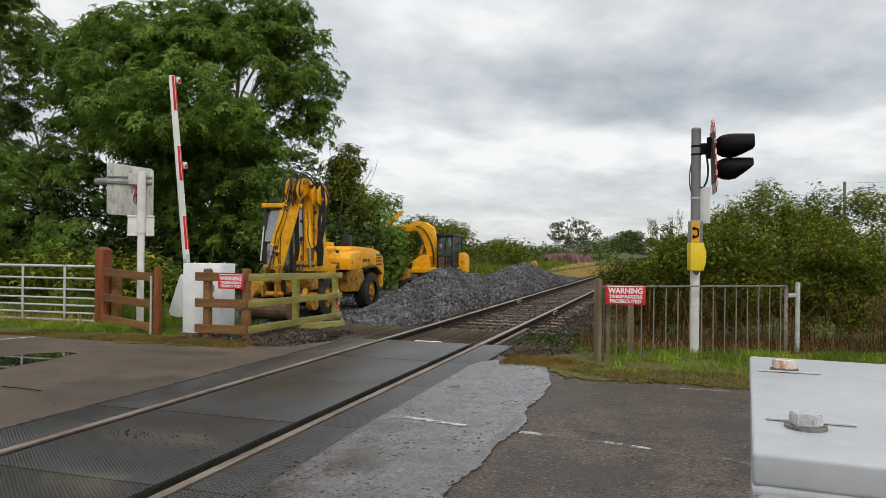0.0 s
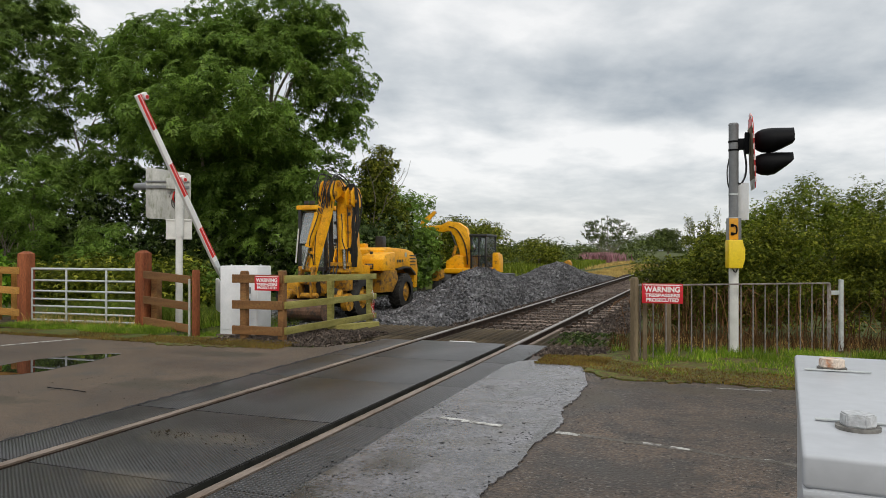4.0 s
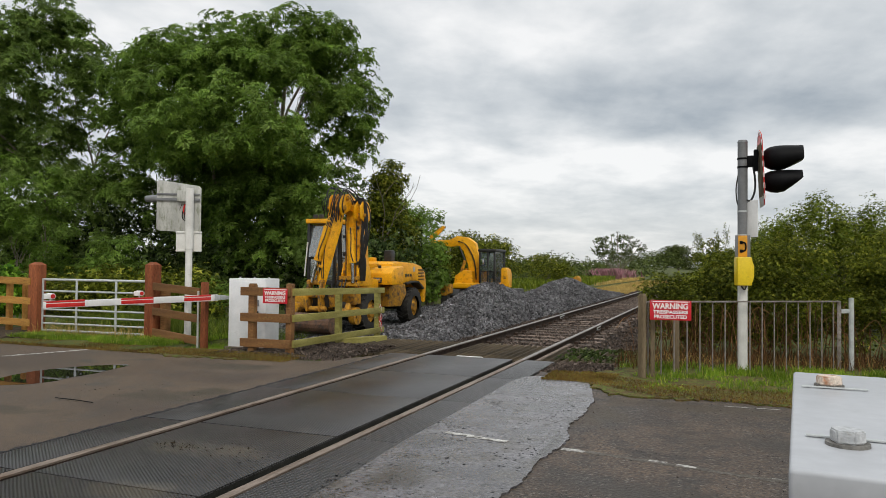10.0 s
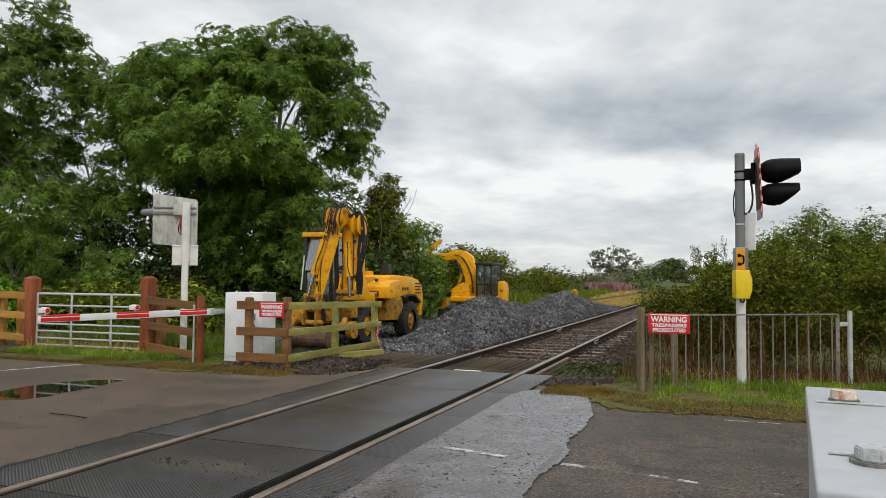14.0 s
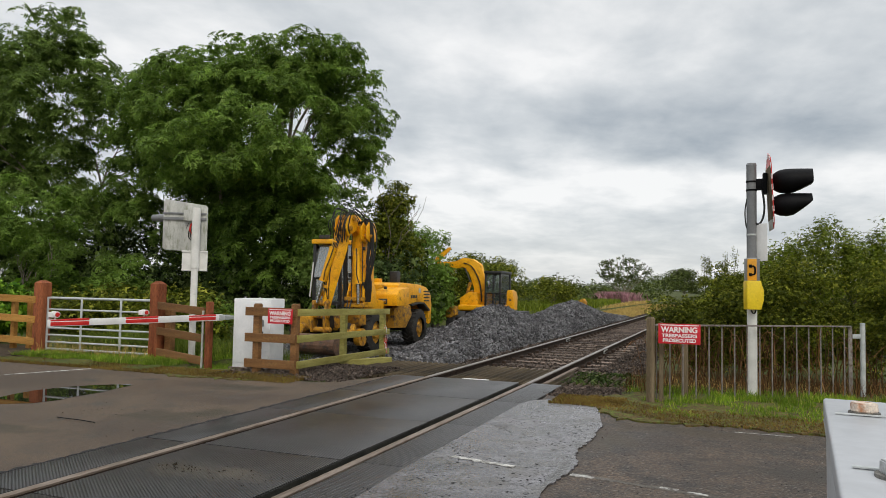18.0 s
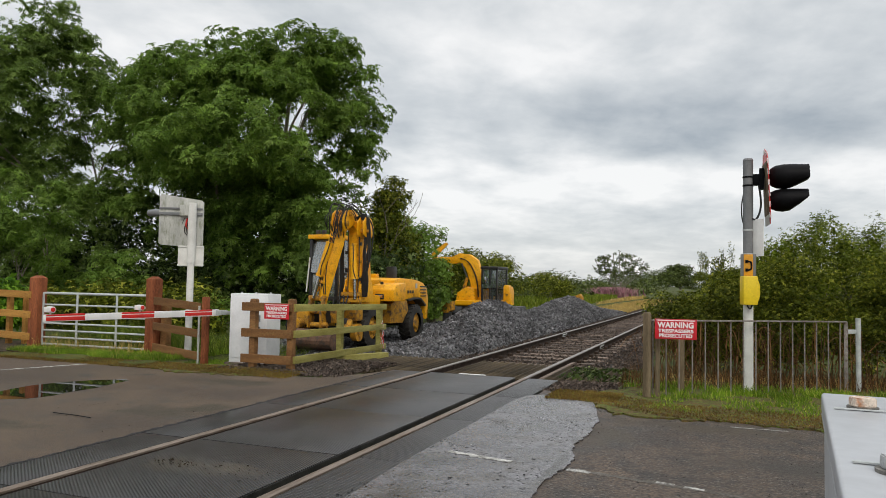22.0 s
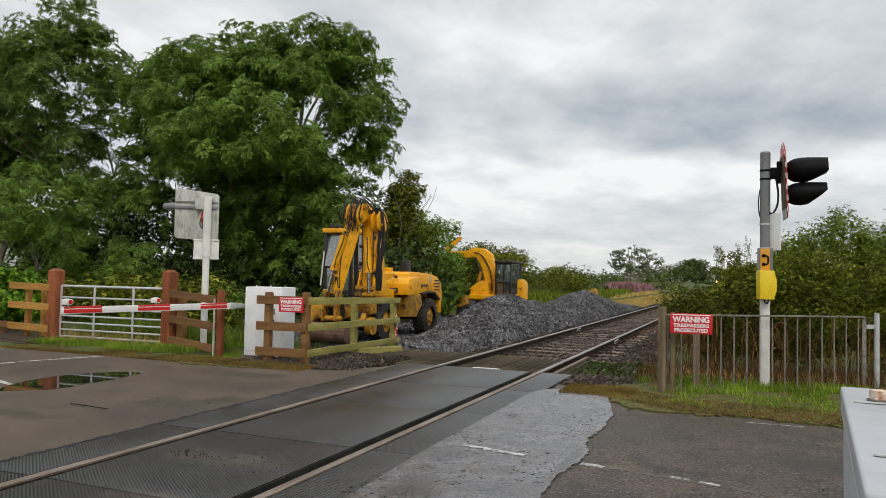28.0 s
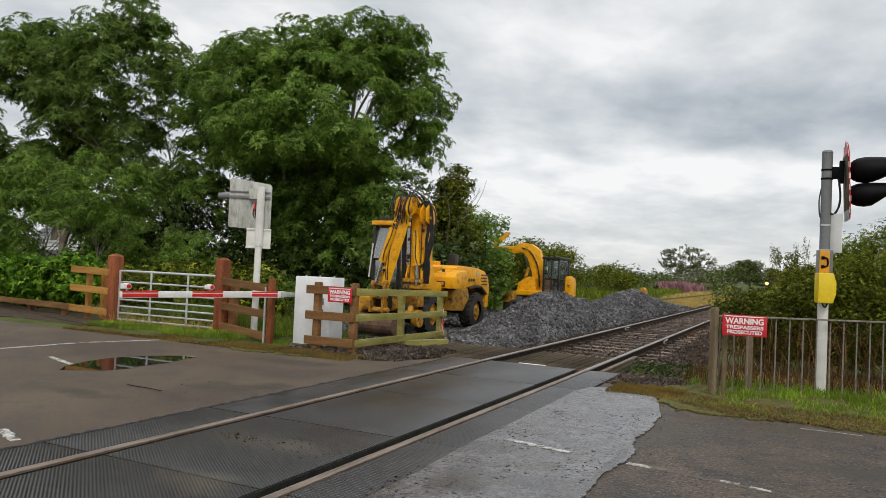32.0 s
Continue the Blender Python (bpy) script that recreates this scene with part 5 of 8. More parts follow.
def barrier_arm():
    ln = ARM_LENGTH
    bm = bmesh.new()
    slab(bm, [(-0.42, 0.055), (-0.42, -0.055), (-ln, -0.045), (-ln, 0.045)], "y", -0.03, 0.03, 0.006)
    a = part("barrier_arm", bm, arm_white, machine, "red and white banded barrier arm")
    for u0, u1 in BANDS:
        bm = bmesh.new()
        slab(bm, [(-u0, -0.040), (-u0, 0.016), (-u1, 0.016), (-u1, -0.034)], "y", -0.0325, 0.0325, 0.001)
        part("red_band", bm, arm_red, a, "red reflective band")
        bm = bmesh.new()
        slab(bm, [(-u0, 0.028), (-u0, 0.0575), (-u1, 0.0485), (-u1, 0.028)], "y", -0.0325, 0.0325, 0.001)
        part("red_band", bm, arm_red, a, "red reflective band")
    bm = bmesh.new()
    slab(bm, [(0.2, 0.02), (0.2, -0.02), (-0.2, -0.025), (-0.26, -0.042), (-0.5, -0.048), (-0.5, 0.048), (-0.26, 0.042), (-0.2, 0.025)], "y", -0.036, 0.036, 0.004)
    part("root_clamp", bm, galv, a)
    for z in (0.02, -0.02):
        bm = bmesh.new()
        rod(bm, (-0.36, -0.055, z), (-0.36, 0.055, z), 0.012, seg=8)
        part("bolt", bm, galv, a)
    for u in LAMPS:
        bm = bmesh.new()
        rod(bm, (-u, 0, 0.04), (-u, 0, 0.1), 0.012, seg=8)
        rod(bm, (-u, -0.05, 0.118), (-u, 0.05, 0.118), 0.044, seg=16)
        box(bm, (-u - 0.035, 0.0, 0.118), (0.08, 0.085, 0.075), None, 0.01)
        part("lamp_body", bm, arm_white, a, "small white lamp housing")
        bm = bmesh.new()
        rod(bm, (-u, -0.06, 0.118), (-u, -0.05, 0.118), 0.031, seg=16)
        part("lamp_lens", bm, arm_red, a, "red lamp lens")
    bm = bmesh.new()
    slab(bm, [(-0.14, 0.06), (-0.14, 0.13), (0.54, 0.48), (0.6, 0.45), (0.64, 0.29), (0.62, 0.06)], "z", -0.045, -0.015, 0.006)
    w = part("counterweight", bm, box_white, machine, "pale steel counterweight plate")
    return a, w


ARM_LENGTH, BANDS, LAMPS = 3.61, ((0.587, 1.18), (1.804, 2.403), (3.014, 3.60)), (2.05, 3.52)
arm, weight = barrier_arm()


# ---- white cabinet close by ----


def near_cabinet():
    c = thing("control_cabinet", pose(0.618, 2.105, 0, 0, 0, -5.2), "white enamelled control cabinet with two bolts on its lid", "cabinet")
    bm = bmesh.new()
    slab(bm, [(0.0, -0.897), (0.0, 0.0), (1.1, 0.0), (1.1, -0.897)], "z", 1.18, 1.22)
    bmesh.ops.bevel(bm, geom=bm.edges[:], offset=0.006, segments=4, affect="EDGES", profile=0.5)
    lid = part("lid", bm, cabinet_white, c)
    bm = bmesh.new()
    box(bm, (0.55, -0.455, 0.576), (1.09, 0.892, 1.21), bevel=0.008)
    part("body", bm, cabinet_white, c)
    bm = bmesh.new()
    box(bm, (0.55, -0.451, 1.174), (1.1, 0.9, 0.01), bevel=0.004)
    part("drip_lip", bm, cabinet_white, c)
    bm = bmesh.new()
    box(bm, (0.55, -0.465, -0.06), (1.16, 1.0, 0.16), bevel=0.01)
    part("plinth", bm, ballast_brown, c)
    for x, y, dy, rb, ln, mat, lab in ((0.065, -0.2, -0.03, 0.0245, 0.115, rust_bolt, "rusted hexagonal bolt head"), (0.069, -0.735, 0.035, 0.0225, 0.115, steel_bolt, "dull hexagonal bolt head")):
        bm = bmesh.new()
        bmesh.ops.create_cone(bm, cap_ends=True, segments=6, radius1=rb, radius2=rb * 0.97, depth=0.017, matrix=Matrix.Translation((x, y, 1.233)) @ pose(0, 0, 0, 0, 0, 20))
        bmesh.ops.bevel(bm, geom=bm.edges[:], offset=0.002, segments=2, affect="EDGES")
        part("bolt", bm, mat, lid, lab)
        bm = bmesh.new()
        rod(bm, (x, y, 1.219), (x, y, 1.2245), 0.027, seg=28)
        part("washer", bm, grime, lid, "grimy washer")
        bm = bmesh.new()
        box(bm, (x + 0.008, y + dy, 1.2225), (ln, 0.009, 0.002), pose(0, 0, 0, 0, 0, 3.2).to_3x3())
        part("strap", bm, galv, lid, "thin metal strap")


near_cabinet()

# ---- yellow machines behind the fence ----


def wheel(parent, at, r, w, lugs, w_at, rim_mat):
    """A lugged tyre on a dished rim, axle along x."""
    prof = [(-w * 0.5, r * 0.55), (-w * 0.5, r * 0.86), (-w * 0.42, r * 0.97), (w * 0.42, r * 0.97), (w * 0.5, r * 0.86), (w * 0.5, r * 0.55)]
    bm = bmesh.new()
    seg = 28
    rings = [[bm.verts.new((x, rr * math.cos(2 * math.pi * i / seg), rr * math.sin(2 * math.pi * i / seg))) for x, rr in prof] for i in range(seg)]
    for i in range(seg):
        a, b = rings[i], rings[(i + 1) % seg]
        for j in range(len(prof) - 1):
            bm.faces.new((a[j], a[j + 1], b[j + 1], b[j]))
    for i in range(lugs):
        a = 2 * math.pi * i / lugs
        for s in (-1, 1):
            m = Euler((a + (0.09 if s > 0 else -0.09), 0, 0)).to_matrix()
            box(bm, m @ Vector((s * w * 0.25, 0, r * 0.97)), (w * 0.46, r * 0.11, r * 0.08), m @ Euler((0, 0, s * 0.5)).to_matrix(), 0.004)
    bmesh.ops.recalc_face_normals(bm, faces=bm.faces[:])
    t = part("wheel", bm, tyre_mat, parent, "dusty black lugged tyre", w_at @ pose(*at))
    bm = bmesh.new()
    rod(bm, (-w * 0.42, 0, 0), (w * 0.3, 0, 0), r * 0.57, seg=24)
    rod(bm, (w * 0.3, 0, 0), (w * 0.44, 0, 0), r * 0.34, r * 0.24, seg=20)
    for i in range(8):
        a = 2 * math.pi * i / 8
        rod(bm, (w * 0.3, r * 0.43 * math.cos(a), r * 0.43 * math.sin(a)), (w * 0.34, r * 0.43 * math.cos(a), r * 0.43 * math.sin(a)), 0.018, seg=6)
    part("rim", bm, rim_mat, t, "yellow wheel hub")


def framed_cab(parent, x0, x1, y0, y1, z0, z1, w_at, frame_mat, roof_mat, glass):
    """Corner posts, roof, sill and a pane in each side."""
    pr = 0.035
    for x, y in ((x0, y0), (x1, y0), (x0, y1), (x1, y1)):
        bm = bmesh.new()
        box(bm, (x, y, (z0 + z1) / 2), (0.075, 0.075, z1 - z0), None, 0.012)
        part("cab_post", bm, frame_mat, parent, "", w_at)
    bm = bmesh.new()
    box(bm, ((x0 + x1) / 2, (y0 + y1) / 2, z1 + 0.05), (x1 - x0 + 0.14, y1 - y0 + 0.16, 0.11), None, 0.03)
    part("cab_roof", bm, roof_mat, parent, "", w_at)
    bm = bmesh.new()
    box(bm, ((x0 + x1) / 2, (y0 + y1) / 2, z0 - 0.03), (x1 - x0 + 0.08, y1 - y0 + 0.08, 0.1), None, 0.015)
    part("cab_floor", bm, frame_mat, parent, "", w_at)
    zm = z0 + (z1 - z0) * 0.4
    for name, c, s in (("window", ((x0 + x1) / 2, y0, (zm + z1) / 2), (x1 - x0 - 0.06, 0.008, z1 - zm - 0.04)), ("window", ((x0 + x1) / 2, y1, (zm + z1) / 2), (x1 - x0 - 0.06, 0.008, z1 - zm - 0.04)), ("window", (x0, (y0 + y1) / 2, (zm + z1) / 2), (0.008, y1 - y0 - 0.06, z1 - zm - 0.04)), ("window", (x1, (y0 + y1) / 2, (zm + z1) / 2), (0.008, y1 - y0 - 0.06, z1 - zm - 0.04)), ("window", ((x0 + x1) / 2, y0, (z0 + zm) / 2), (x1 - x0 - 0.06, 0.008, zm - z0 - 0.05)), ("window", (x1, (y0 + y1) / 2, (z0 + zm) / 2), (0.008, y1 - y0 - 0.06, zm - z0 - 0.05))):
        bm = bmesh.new()
        box(bm, c, s, Euler((-0.2, 0, 0)).to_matrix() if c[1] == y0 and c[2] > zm else None)
        part(name, bm, glass, parent, "tinted cab window", w_at)
    for c, s in ((((x0 + x1) / 2, y0 - 0.006, zm), (x1 - x0, 0.03, 0.04)), ((x1 + 0.006, (y0 + y1) / 2, zm), (0.03, y1 - y0, 0.04))):
        bm = bmesh.new()
        box(bm, c, s, None, 0.006)
        part("window_bar", bm, frame_mat, parent, "", w_at)
    bm = bmesh.new()
    box(bm, ((x0 + x1) / 2, y1 - 0.45, z0 + 0.3), (0.48, 0.45, 0.14), None, 0.04)
    box(bm, ((x0 + x1) / 2, y1 - 0.22, z0 + 0.68), (0.46, 0.12, 0.7), None, 0.05)
    part("seat", bm, machine_black, parent, "black operator seat", w_at)


def wheeled_excavator():
    base = (-8.3, 17.2, -0.12)
    W = pose(-base[0], -base[1], -base[2])
    e = thing("wheeled_excavator", pose(*base), "yellow wheeled excavator with folded boom, parked behind the fence", "excavator")
    for x, y in ((-7.42, 15.75), (-9.2, 15.75), (-7.42, 18.35), (-9.2, 18.35)):
        wheel(e, (x, y, 0.37), 0.49, 0.36, 22, W, machine_dirty)
    bm = bmesh.new()
    slab(bm, [(15.0, 0.42), (15.0, 0.72), (16.6, 0.82), (18.0, 0.82), (19.0, 0.66), (19.0, 0.4)], "x", -8.95, -7.66, 0.03)
    part("chassis", bm, machine_dirty, e, "muddy yellow chassis", W)
    for y in (15.75, 18.35):
        bm = bmesh.new()
        rod(bm, (-9.1, y, 0.37), (-7.5, y, 0.37), 0.1, seg=12)
        part("axle", bm, machine_black, e, "", W)
    bm = bmesh.new()
    slab(bm, [(16.75, 0.42), (16.75, 0.9), (17.15, 1.0), (17.75, 0.98), (17.86, 0.72), (17.5, 0.4)], "x", -7.68, -7.28, 0.03)
    part("side_step_tank", bm, machine_dirty, e, "muddy side tank and step", W)
    bm = bmesh.new()
    rod(bm, (-8.35, 16.9, 0.8), (-8.35, 16.9, 1.0), 0.55, seg=28)
    part("turntable", bm, machine_black, e, "", W)
    bm = bmesh.new()
    slab(bm, [(16.95, 0.98), (16.95, 1.5), (17.3, 1.56), (18.4, 1.52), (18.85, 1.45), (19.15, 1.28), (19.25, 0.98), (19.2, 0.45), (19.02, 0.43), (18.97, 0.85), (18.6, 1.04), (18.2, 1.05), (17.75, 1.0)], "x", -9.3, -7.29, 0.04)
    hood = part("engine_hood", bm, machine_yellow, e, "rounded yellow engine cover", W)
    bm = bmesh.new()
    slab(bm, [(17.75, 1.0), (18.2, 1.05), (18.6, 1.04), (18.97, 0.85), (19.0, 0.80), (18.93, 0.80), (18.58, 0.99), (18.2, 1.0), (17.78, 0.95)], "x", -7.5, -7.24, 0.008)
    part("wheel_arch", bm, machine_black, hood, "black wheel arch lip")
    for i in range(4):
        bm = bmesh.new()
        box(bm, (-7.283, 18.84, 1.34 - i * 0.085), (0.02, 0.42 - 0.02 * i, 0.03), None, 0.006)
        part("grille_slot", bm, machine_black, hood, "dark grille slot")
    for i, (y, wd) in enumerate(((17.82, 0.1), (17.97, 0.11), (18.13, 0.1))):
        bm = bmesh.new()
        box(bm, (-7.284, y, 1.2), (0.01, wd, 0.075), None, 0.003)
        part("decal", bm, machine_black, hood, "dark model marking bar")
    bm = bmesh.new()
    box(bm, (-7.284, 18.35, 1.36), (0.01, 0.12, 0.13), None, 0.003)
    part("decal", bm, board_white, hood, "pale square sticker")
    bm = bmesh.new()
    slab(bm, [(16.3, 0.98), (16.3, 1.26), (16.42, 1.38), (17.0, 1.44), (17.0, 0.98)], "x", -7.62, -6.99, 0.03)
    tank = part("side_tank", bm, machine_yellow, e, "yellow side tank with a work lamp", W)
    bm = bmesh.new()
    box(bm, (-7.38, 16.29, 1.09), (0.24, 0.03, 0.13), None, 0.015)
    lamp = part("work_lamp", bm, machine_black, tank, "rectangular work lamp")
    bm = bmesh.new()
    box(bm, (-7.38, 16.272, 1.09), (0.19, 0.01, 0.08), None, 0.01)
    part("lamp_glass", bm, chrome, tank, "pale lamp glass")
    bm = bmesh.new()
    box(bm, (-7.34, 16.34, 1.42), (0.07, 0.05, 0.07), None, 0.01)
    part("mirror_foot", bm, machine_black, tank)
    bm = bmesh.new()
    box(bm, (-7.63, 17.5, 1.67), (0.22, 0.22, 0.36), None, 0.03)
    part("exhaust_box", bm, machine_black, e, "black exhaust stack", W)
    bm = bmesh.new()
    box(bm, (-8.08, 17.4, 1.58), (0.18, 0.2, 0.16), None, 0.02)
    part("filler_box", bm, machine_yellow, e, "", W)
    framed_cab(e, -8.8, -8.1, 15.45, 16.75, 1.06, 2.45, W, machine_black, machine_yellow, dark_glass)
    bm = bmesh.new()
    rod(bm, (-8.89, 15.4, 1.18), (-8.8, 15.38, 2.0), 0.018, seg=8)
    part("grab_rail", bm, pole_white, e, "white grab rail", W)
    for x in (-8.66, -8.5):
        bm = bmesh.new()
        box(bm, (x, 15.5, 2.62), (0.1, 0.08, 0.09), None, 0.015)
        part("roof_lamp", bm, machine_black, e, "", W)
    # front: upright boom, knuckle, slanting stick, rams, linkage
    bm = bmesh.new()
    slab(bm, [(15.1, 0.86), (15.1, 1.05), (15.4, 1.18), (16.2, 1.12), (16.2, 0.86)], "x", -7.66, -7.3, 0.03)
    part("boom_foot", bm, machine_yellow, e, "", W)
    bm = bmesh.new()
    slab(bm, [(14.98, 1.0), (14.96, 1.5), (15.0, 2.1), (14.98, 2.55), (14.86, 2.8), (15.05, 2.92), (15.3, 2.72), (15.4, 2.3), (15.5, 1.6), (15.6, 1.0)], "x", -7.56, -7.22, 0.025)
    boom = part("boom", bm, machine_yellow, e, "upright yellow boom", W)
    for x in (-7.6, -7.2):
        bm = bmesh.new()
        slab(bm, [(14.93, 0.98), (14.9, 1.25), (15.0, 1.5), (15.3, 1.62), (15.5, 1.4), (15.6, 0.98)], "x", x - 0.015, x + 0.015, 0.006)
        part("boom_cheek", bm, machine_yellow, boom, "thick welded plate at the boom foot")
    for z in (1.02, 1.16):
        bm = bmesh.new()
        box(bm, (-7.42, 14.93, z), (0.5, 0.1, 0.09), None, 0.015)
        part("boom_plate", bm, machine_dirty, e, "", W)
    for x in (-7.64, -7.36):
        bm = bmesh.new()
        slab(bm, [(14.42, 2.55), (14.33, 2.72), (14.36, 2.92), (14.5, 3.02), (14.78, 3.06), (15.02, 2.96), (15.1, 2.78), (14.98, 2.62), (14.8, 2.7), (14.6, 2.62)], "x", x - 0.018, x + 0.018, 0.006)
        part("knuckle_plate", bm, machine_yellow, e, "", W)
    for x in (-7.2, -7.06):
        bm = bmesh.new()
        slab(bm, [(14.75, 2.5), (14.72, 2.76), (14.86, 2.9), (15.1, 2.88), (15.24, 2.7), (15.2, 2.48), (15.0, 2.4)], "x", x - 0.015, x + 0.015, 0.006)
        part("knuckle_plate", bm, machine_yellow, e, "", W)
    for x0, x1, y, z, r in ((-7.72, -7.28, 14.44, 2.72, 0.06), (-7.7, -7.02, 14.95, 2.8, 0.075), (-7.7, -7.3, 14.62, 2.95, 0.05), (-7.26, -7.0, 14.9, 2.58, 0.05)):
        bm = bmesh.new()
        rod(bm, (x0, y, z), (x1, y, z), r, seg=16)
        rod(bm, (x0 - 0.012, y, z), (x1 + 0.012, y, z), r * 0.55, seg=10)
        part("pin", bm, machine_dirty, e, "greased pivot pin", W)
    top, foot = Vector((-7.53, 14.56, 2.86)), Vector((-7.88, 14.42, 1.0))
    turn = Vector((0, 0, 1)).rotation_difference((foot - top).normalized()).to_matrix()

    def on_stick(bm):
        bmesh.ops.rotate(bm, verts=bm.verts[:], cent=(0, 0, 0), matrix=turn)
        bmesh.ops.translate(bm, verts=bm.verts[:], vec=top)
        return bm
    side = -1 if (turn @ Vector((1, 0, 0))).x > 0 else 1
    bm = bmesh.new()
    slab(bm, [(-0.1, -0.05), (-0.17, 0.15), (-0.18, 0.6), (-0.14, 1.2), (-0.1, 1.88), (0.08, 1.9), (0.11, 1.2), (0.15, 0.6), (0.15, 0.15), (0.08, -0.05)], "y", -0.1, 0.1, 0.018)
    stick = part("stick", on_stick(bm), machine_yellow, e, "slanting yellow stick", W)
    sr = random.Random(23)
    for k in range(10):
        bm = bmesh.new()
        z = 0.12 + 0.17 * k
        box(bm, (side * (0.15 - 0.03 * z) * sr.choice((1, 1, -0.6)), sr.choice((-0.1, 0.1)), z), (sr.uniform(0.05, 0.1), sr.uniform(0.08, 0.14), sr.uniform(0.04, 0.12)), Euler((0, sr.uniform(-0.4, 0.4), 0)).to_matrix(), 0.01)
        part("bracket", on_stick(bm), machine_yellow if k % 3 else machine_dirty, stick, "welded bracket")
    for k, (x, mat) in enumerate(((-0.05, hose_black), (0.02, machine_yellow), (0.06, hose_black))):
        bm = bmesh.new()
        tube(bm, [(x, 0.11, 0.05), (x + 0.01, 0.125, 0.5), (x - 0.015, 0.125, 1.0), (x, 0.12, 1.55)], 0.014, 6)
        part("pipe", on_stick(bm), mat, stick, "hydraulic pipe along the stick")
    for a, b, c, r in (((-7.64, 14.3, 2.3), (-7.87, 14.28, 1.55), (-8.01, 14.3, 1.06), 0.08), ((-7.38, 14.86, 2.3), (-7.31, 14.86, 1.5), (-7.3, 14.88, 1.05), 0.082)):
        bm = bmesh.new()
        rod(bm, a, b, r, seg=18)
        rod(bm, Vector(b).lerp(Vector(a), 0.06), b, r * 1.13, seg=18)
        rod(bm, a, Vector(a).lerp(Vector(b), 0.05), r * 1.1, seg=18)
        ram = part("cylinder", bm, machine_yellow, e, "yellow hydraulic cylinder", W)
        bm = bmesh.new()
        rod(bm, b, c, r * 0.52, seg=14)
        part("cylinder_rod", bm, chrome, ram, "bright chromed rod")
        bm = bmesh.new()
        tube(bm, [Vector(a) + Vector((0.05, -0.08, 0)), Vector(a).lerp(Vector(b), 0.3) + Vector((0.06, -0.1, 0)), Vector(a).lerp(Vector(b), 0.7) + Vector((0.03, -0.1, 0)), Vector(b) + Vector((0.06, -0.07, 0.02))], 0.011, 6)
        part("pipe", bm, hose_black, ram, "thin hydraulic pipe")
    bm = bmesh.new()
    rod(bm, (-7.15, 15.1, 1.2), (-7.13, 15.02, 2.05), 0.045, seg=14)
    ram = part("cylinder", bm, machine_yellow, e, "yellow hydraulic cylinder", W)
    bm = bmesh.new()
    rod(bm, (-7.13, 15.02, 2.0), (-7.13, 14.95, 2.55), 0.026, seg=12)
    part("cylinder_rod", bm, chrome, ram, "bright chromed rod")
    for x0, x1, y, z, r in ((-8.16, -7.75, 14.36, 1.06, 0.06), (-8.12, -7.72, 14.3, 0.78, 0.06), (-8.05, -7.65, 14.28, 0.48, 0.06)):
        bm = bmesh.new()
        rod(bm, (x0, y, z), (x1, y, z), r, seg=14)
        rod(bm, (x0 - 0.015, y, z), (x1 + 0.015, y, z), r * 0.5, seg=10)
        part("pin", bm, machine_dirty, e, "greased pivot pin", W)
    for x in (-8.1, -7.78):
        bm = bmesh.new()
        slab(bm, [(14.45, 1.12), (14.28, 1.1), (14.18, 0.75), (14.2, 0.42), (14.42, 0.4), (14.46, 0.8)], "x", x - 0.02, x + 0.02, 0.006)
        part("hitch_plate", bm, machine_dirty, e, "muddy yellow linkage plate", W)
    for x in (-8.02, -7.72, -7.6):
        bm = bmesh.new()
        box(bm, (x, 14.55, 0.72), (0.12, 0.3, 0.34), Euler((0.3, 0, 0.1)).to_matrix(), 0.02)
        part("hitch_block", bm, machine_black if x < -7.7 else machine_dirty, e, "", W)
    # grading bucket: a curved shell between two cheeks
    bm = bmesh.new()
    arc = [(14.1 + 0.25 * math.cos(radians(a)), 0.17 + 0.23 * math.sin(radians(a))) for a in range(60, 300, 20)]
    inner = [(14.1 + 0.22 * math.cos(radians(a)), 0.17 + 0.2 * math.sin(radians(a))) for a in range(280, 40, -20)]
    slab(bm, arc + inner, "x", -8.3, -7.35, 0.004)
    b = part("bucket", bm, rust_steel, e, "worn brown grading bucket", W)
    for x in (-8.31, -7.34):
        bm = bmesh.new()
        slab(bm, arc + [(14.22, 0.0)], "x", x - 0.012, x + 0.012, 0.003)
        part("cheek", bm, rust_steel, b)
    bm = bmesh.new()
    rod(bm, (-8.5, 14.35, 0.48), (-8.5, 14.55, 0.48), 0.12, seg=20)
    part("pulley", bm, machine_dirty, e, "", W)
    # rail guide wheel
    bm = bmesh.new()
    rod(bm, (-7.42, 15.1, 0.29), (-7.28, 15.1, 0.29), 0.2, seg=24)
    rod(bm, (-7.3, 15.1, 0.29), (-7.26, 15.1, 0.29), 0.09, seg=16)
    rw = part("rail_wheel", bm, machine_dirty, e, "muddy yellow rail guide wheel", W)
    bm = bmesh.new()
    box(bm, (-7.6, 15.2, 0.5), (0.3, 0.5, 0.14), Euler((0.4, 0, 0)).to_matrix(), 0.02)
    part("guide_arm", bm, machine_dirty, e, "", W)
    bm = bmesh.new()
    slab(bm, [(15.0, 0.55), (14.85, 0.85), (15.0, 0.95), (15.3, 0.9), (15.3, 0.55)], "x", -7.7, -7.3, 0.03)
    part("front_frame", bm, machine_dirty, e, "muddy yellow front frame", W)
    rnd = random.Random(14)
    # hoses looping over the knuckle
    for i in range(15):
        u = lambda k: rnd.uniform(-k, k)
        x = -7.74 + 0.033 * i
        h = rnd.uniform(2.98, 3.2) - 0.2 * abs(x + 7.55)
        bm = bmesh.new()
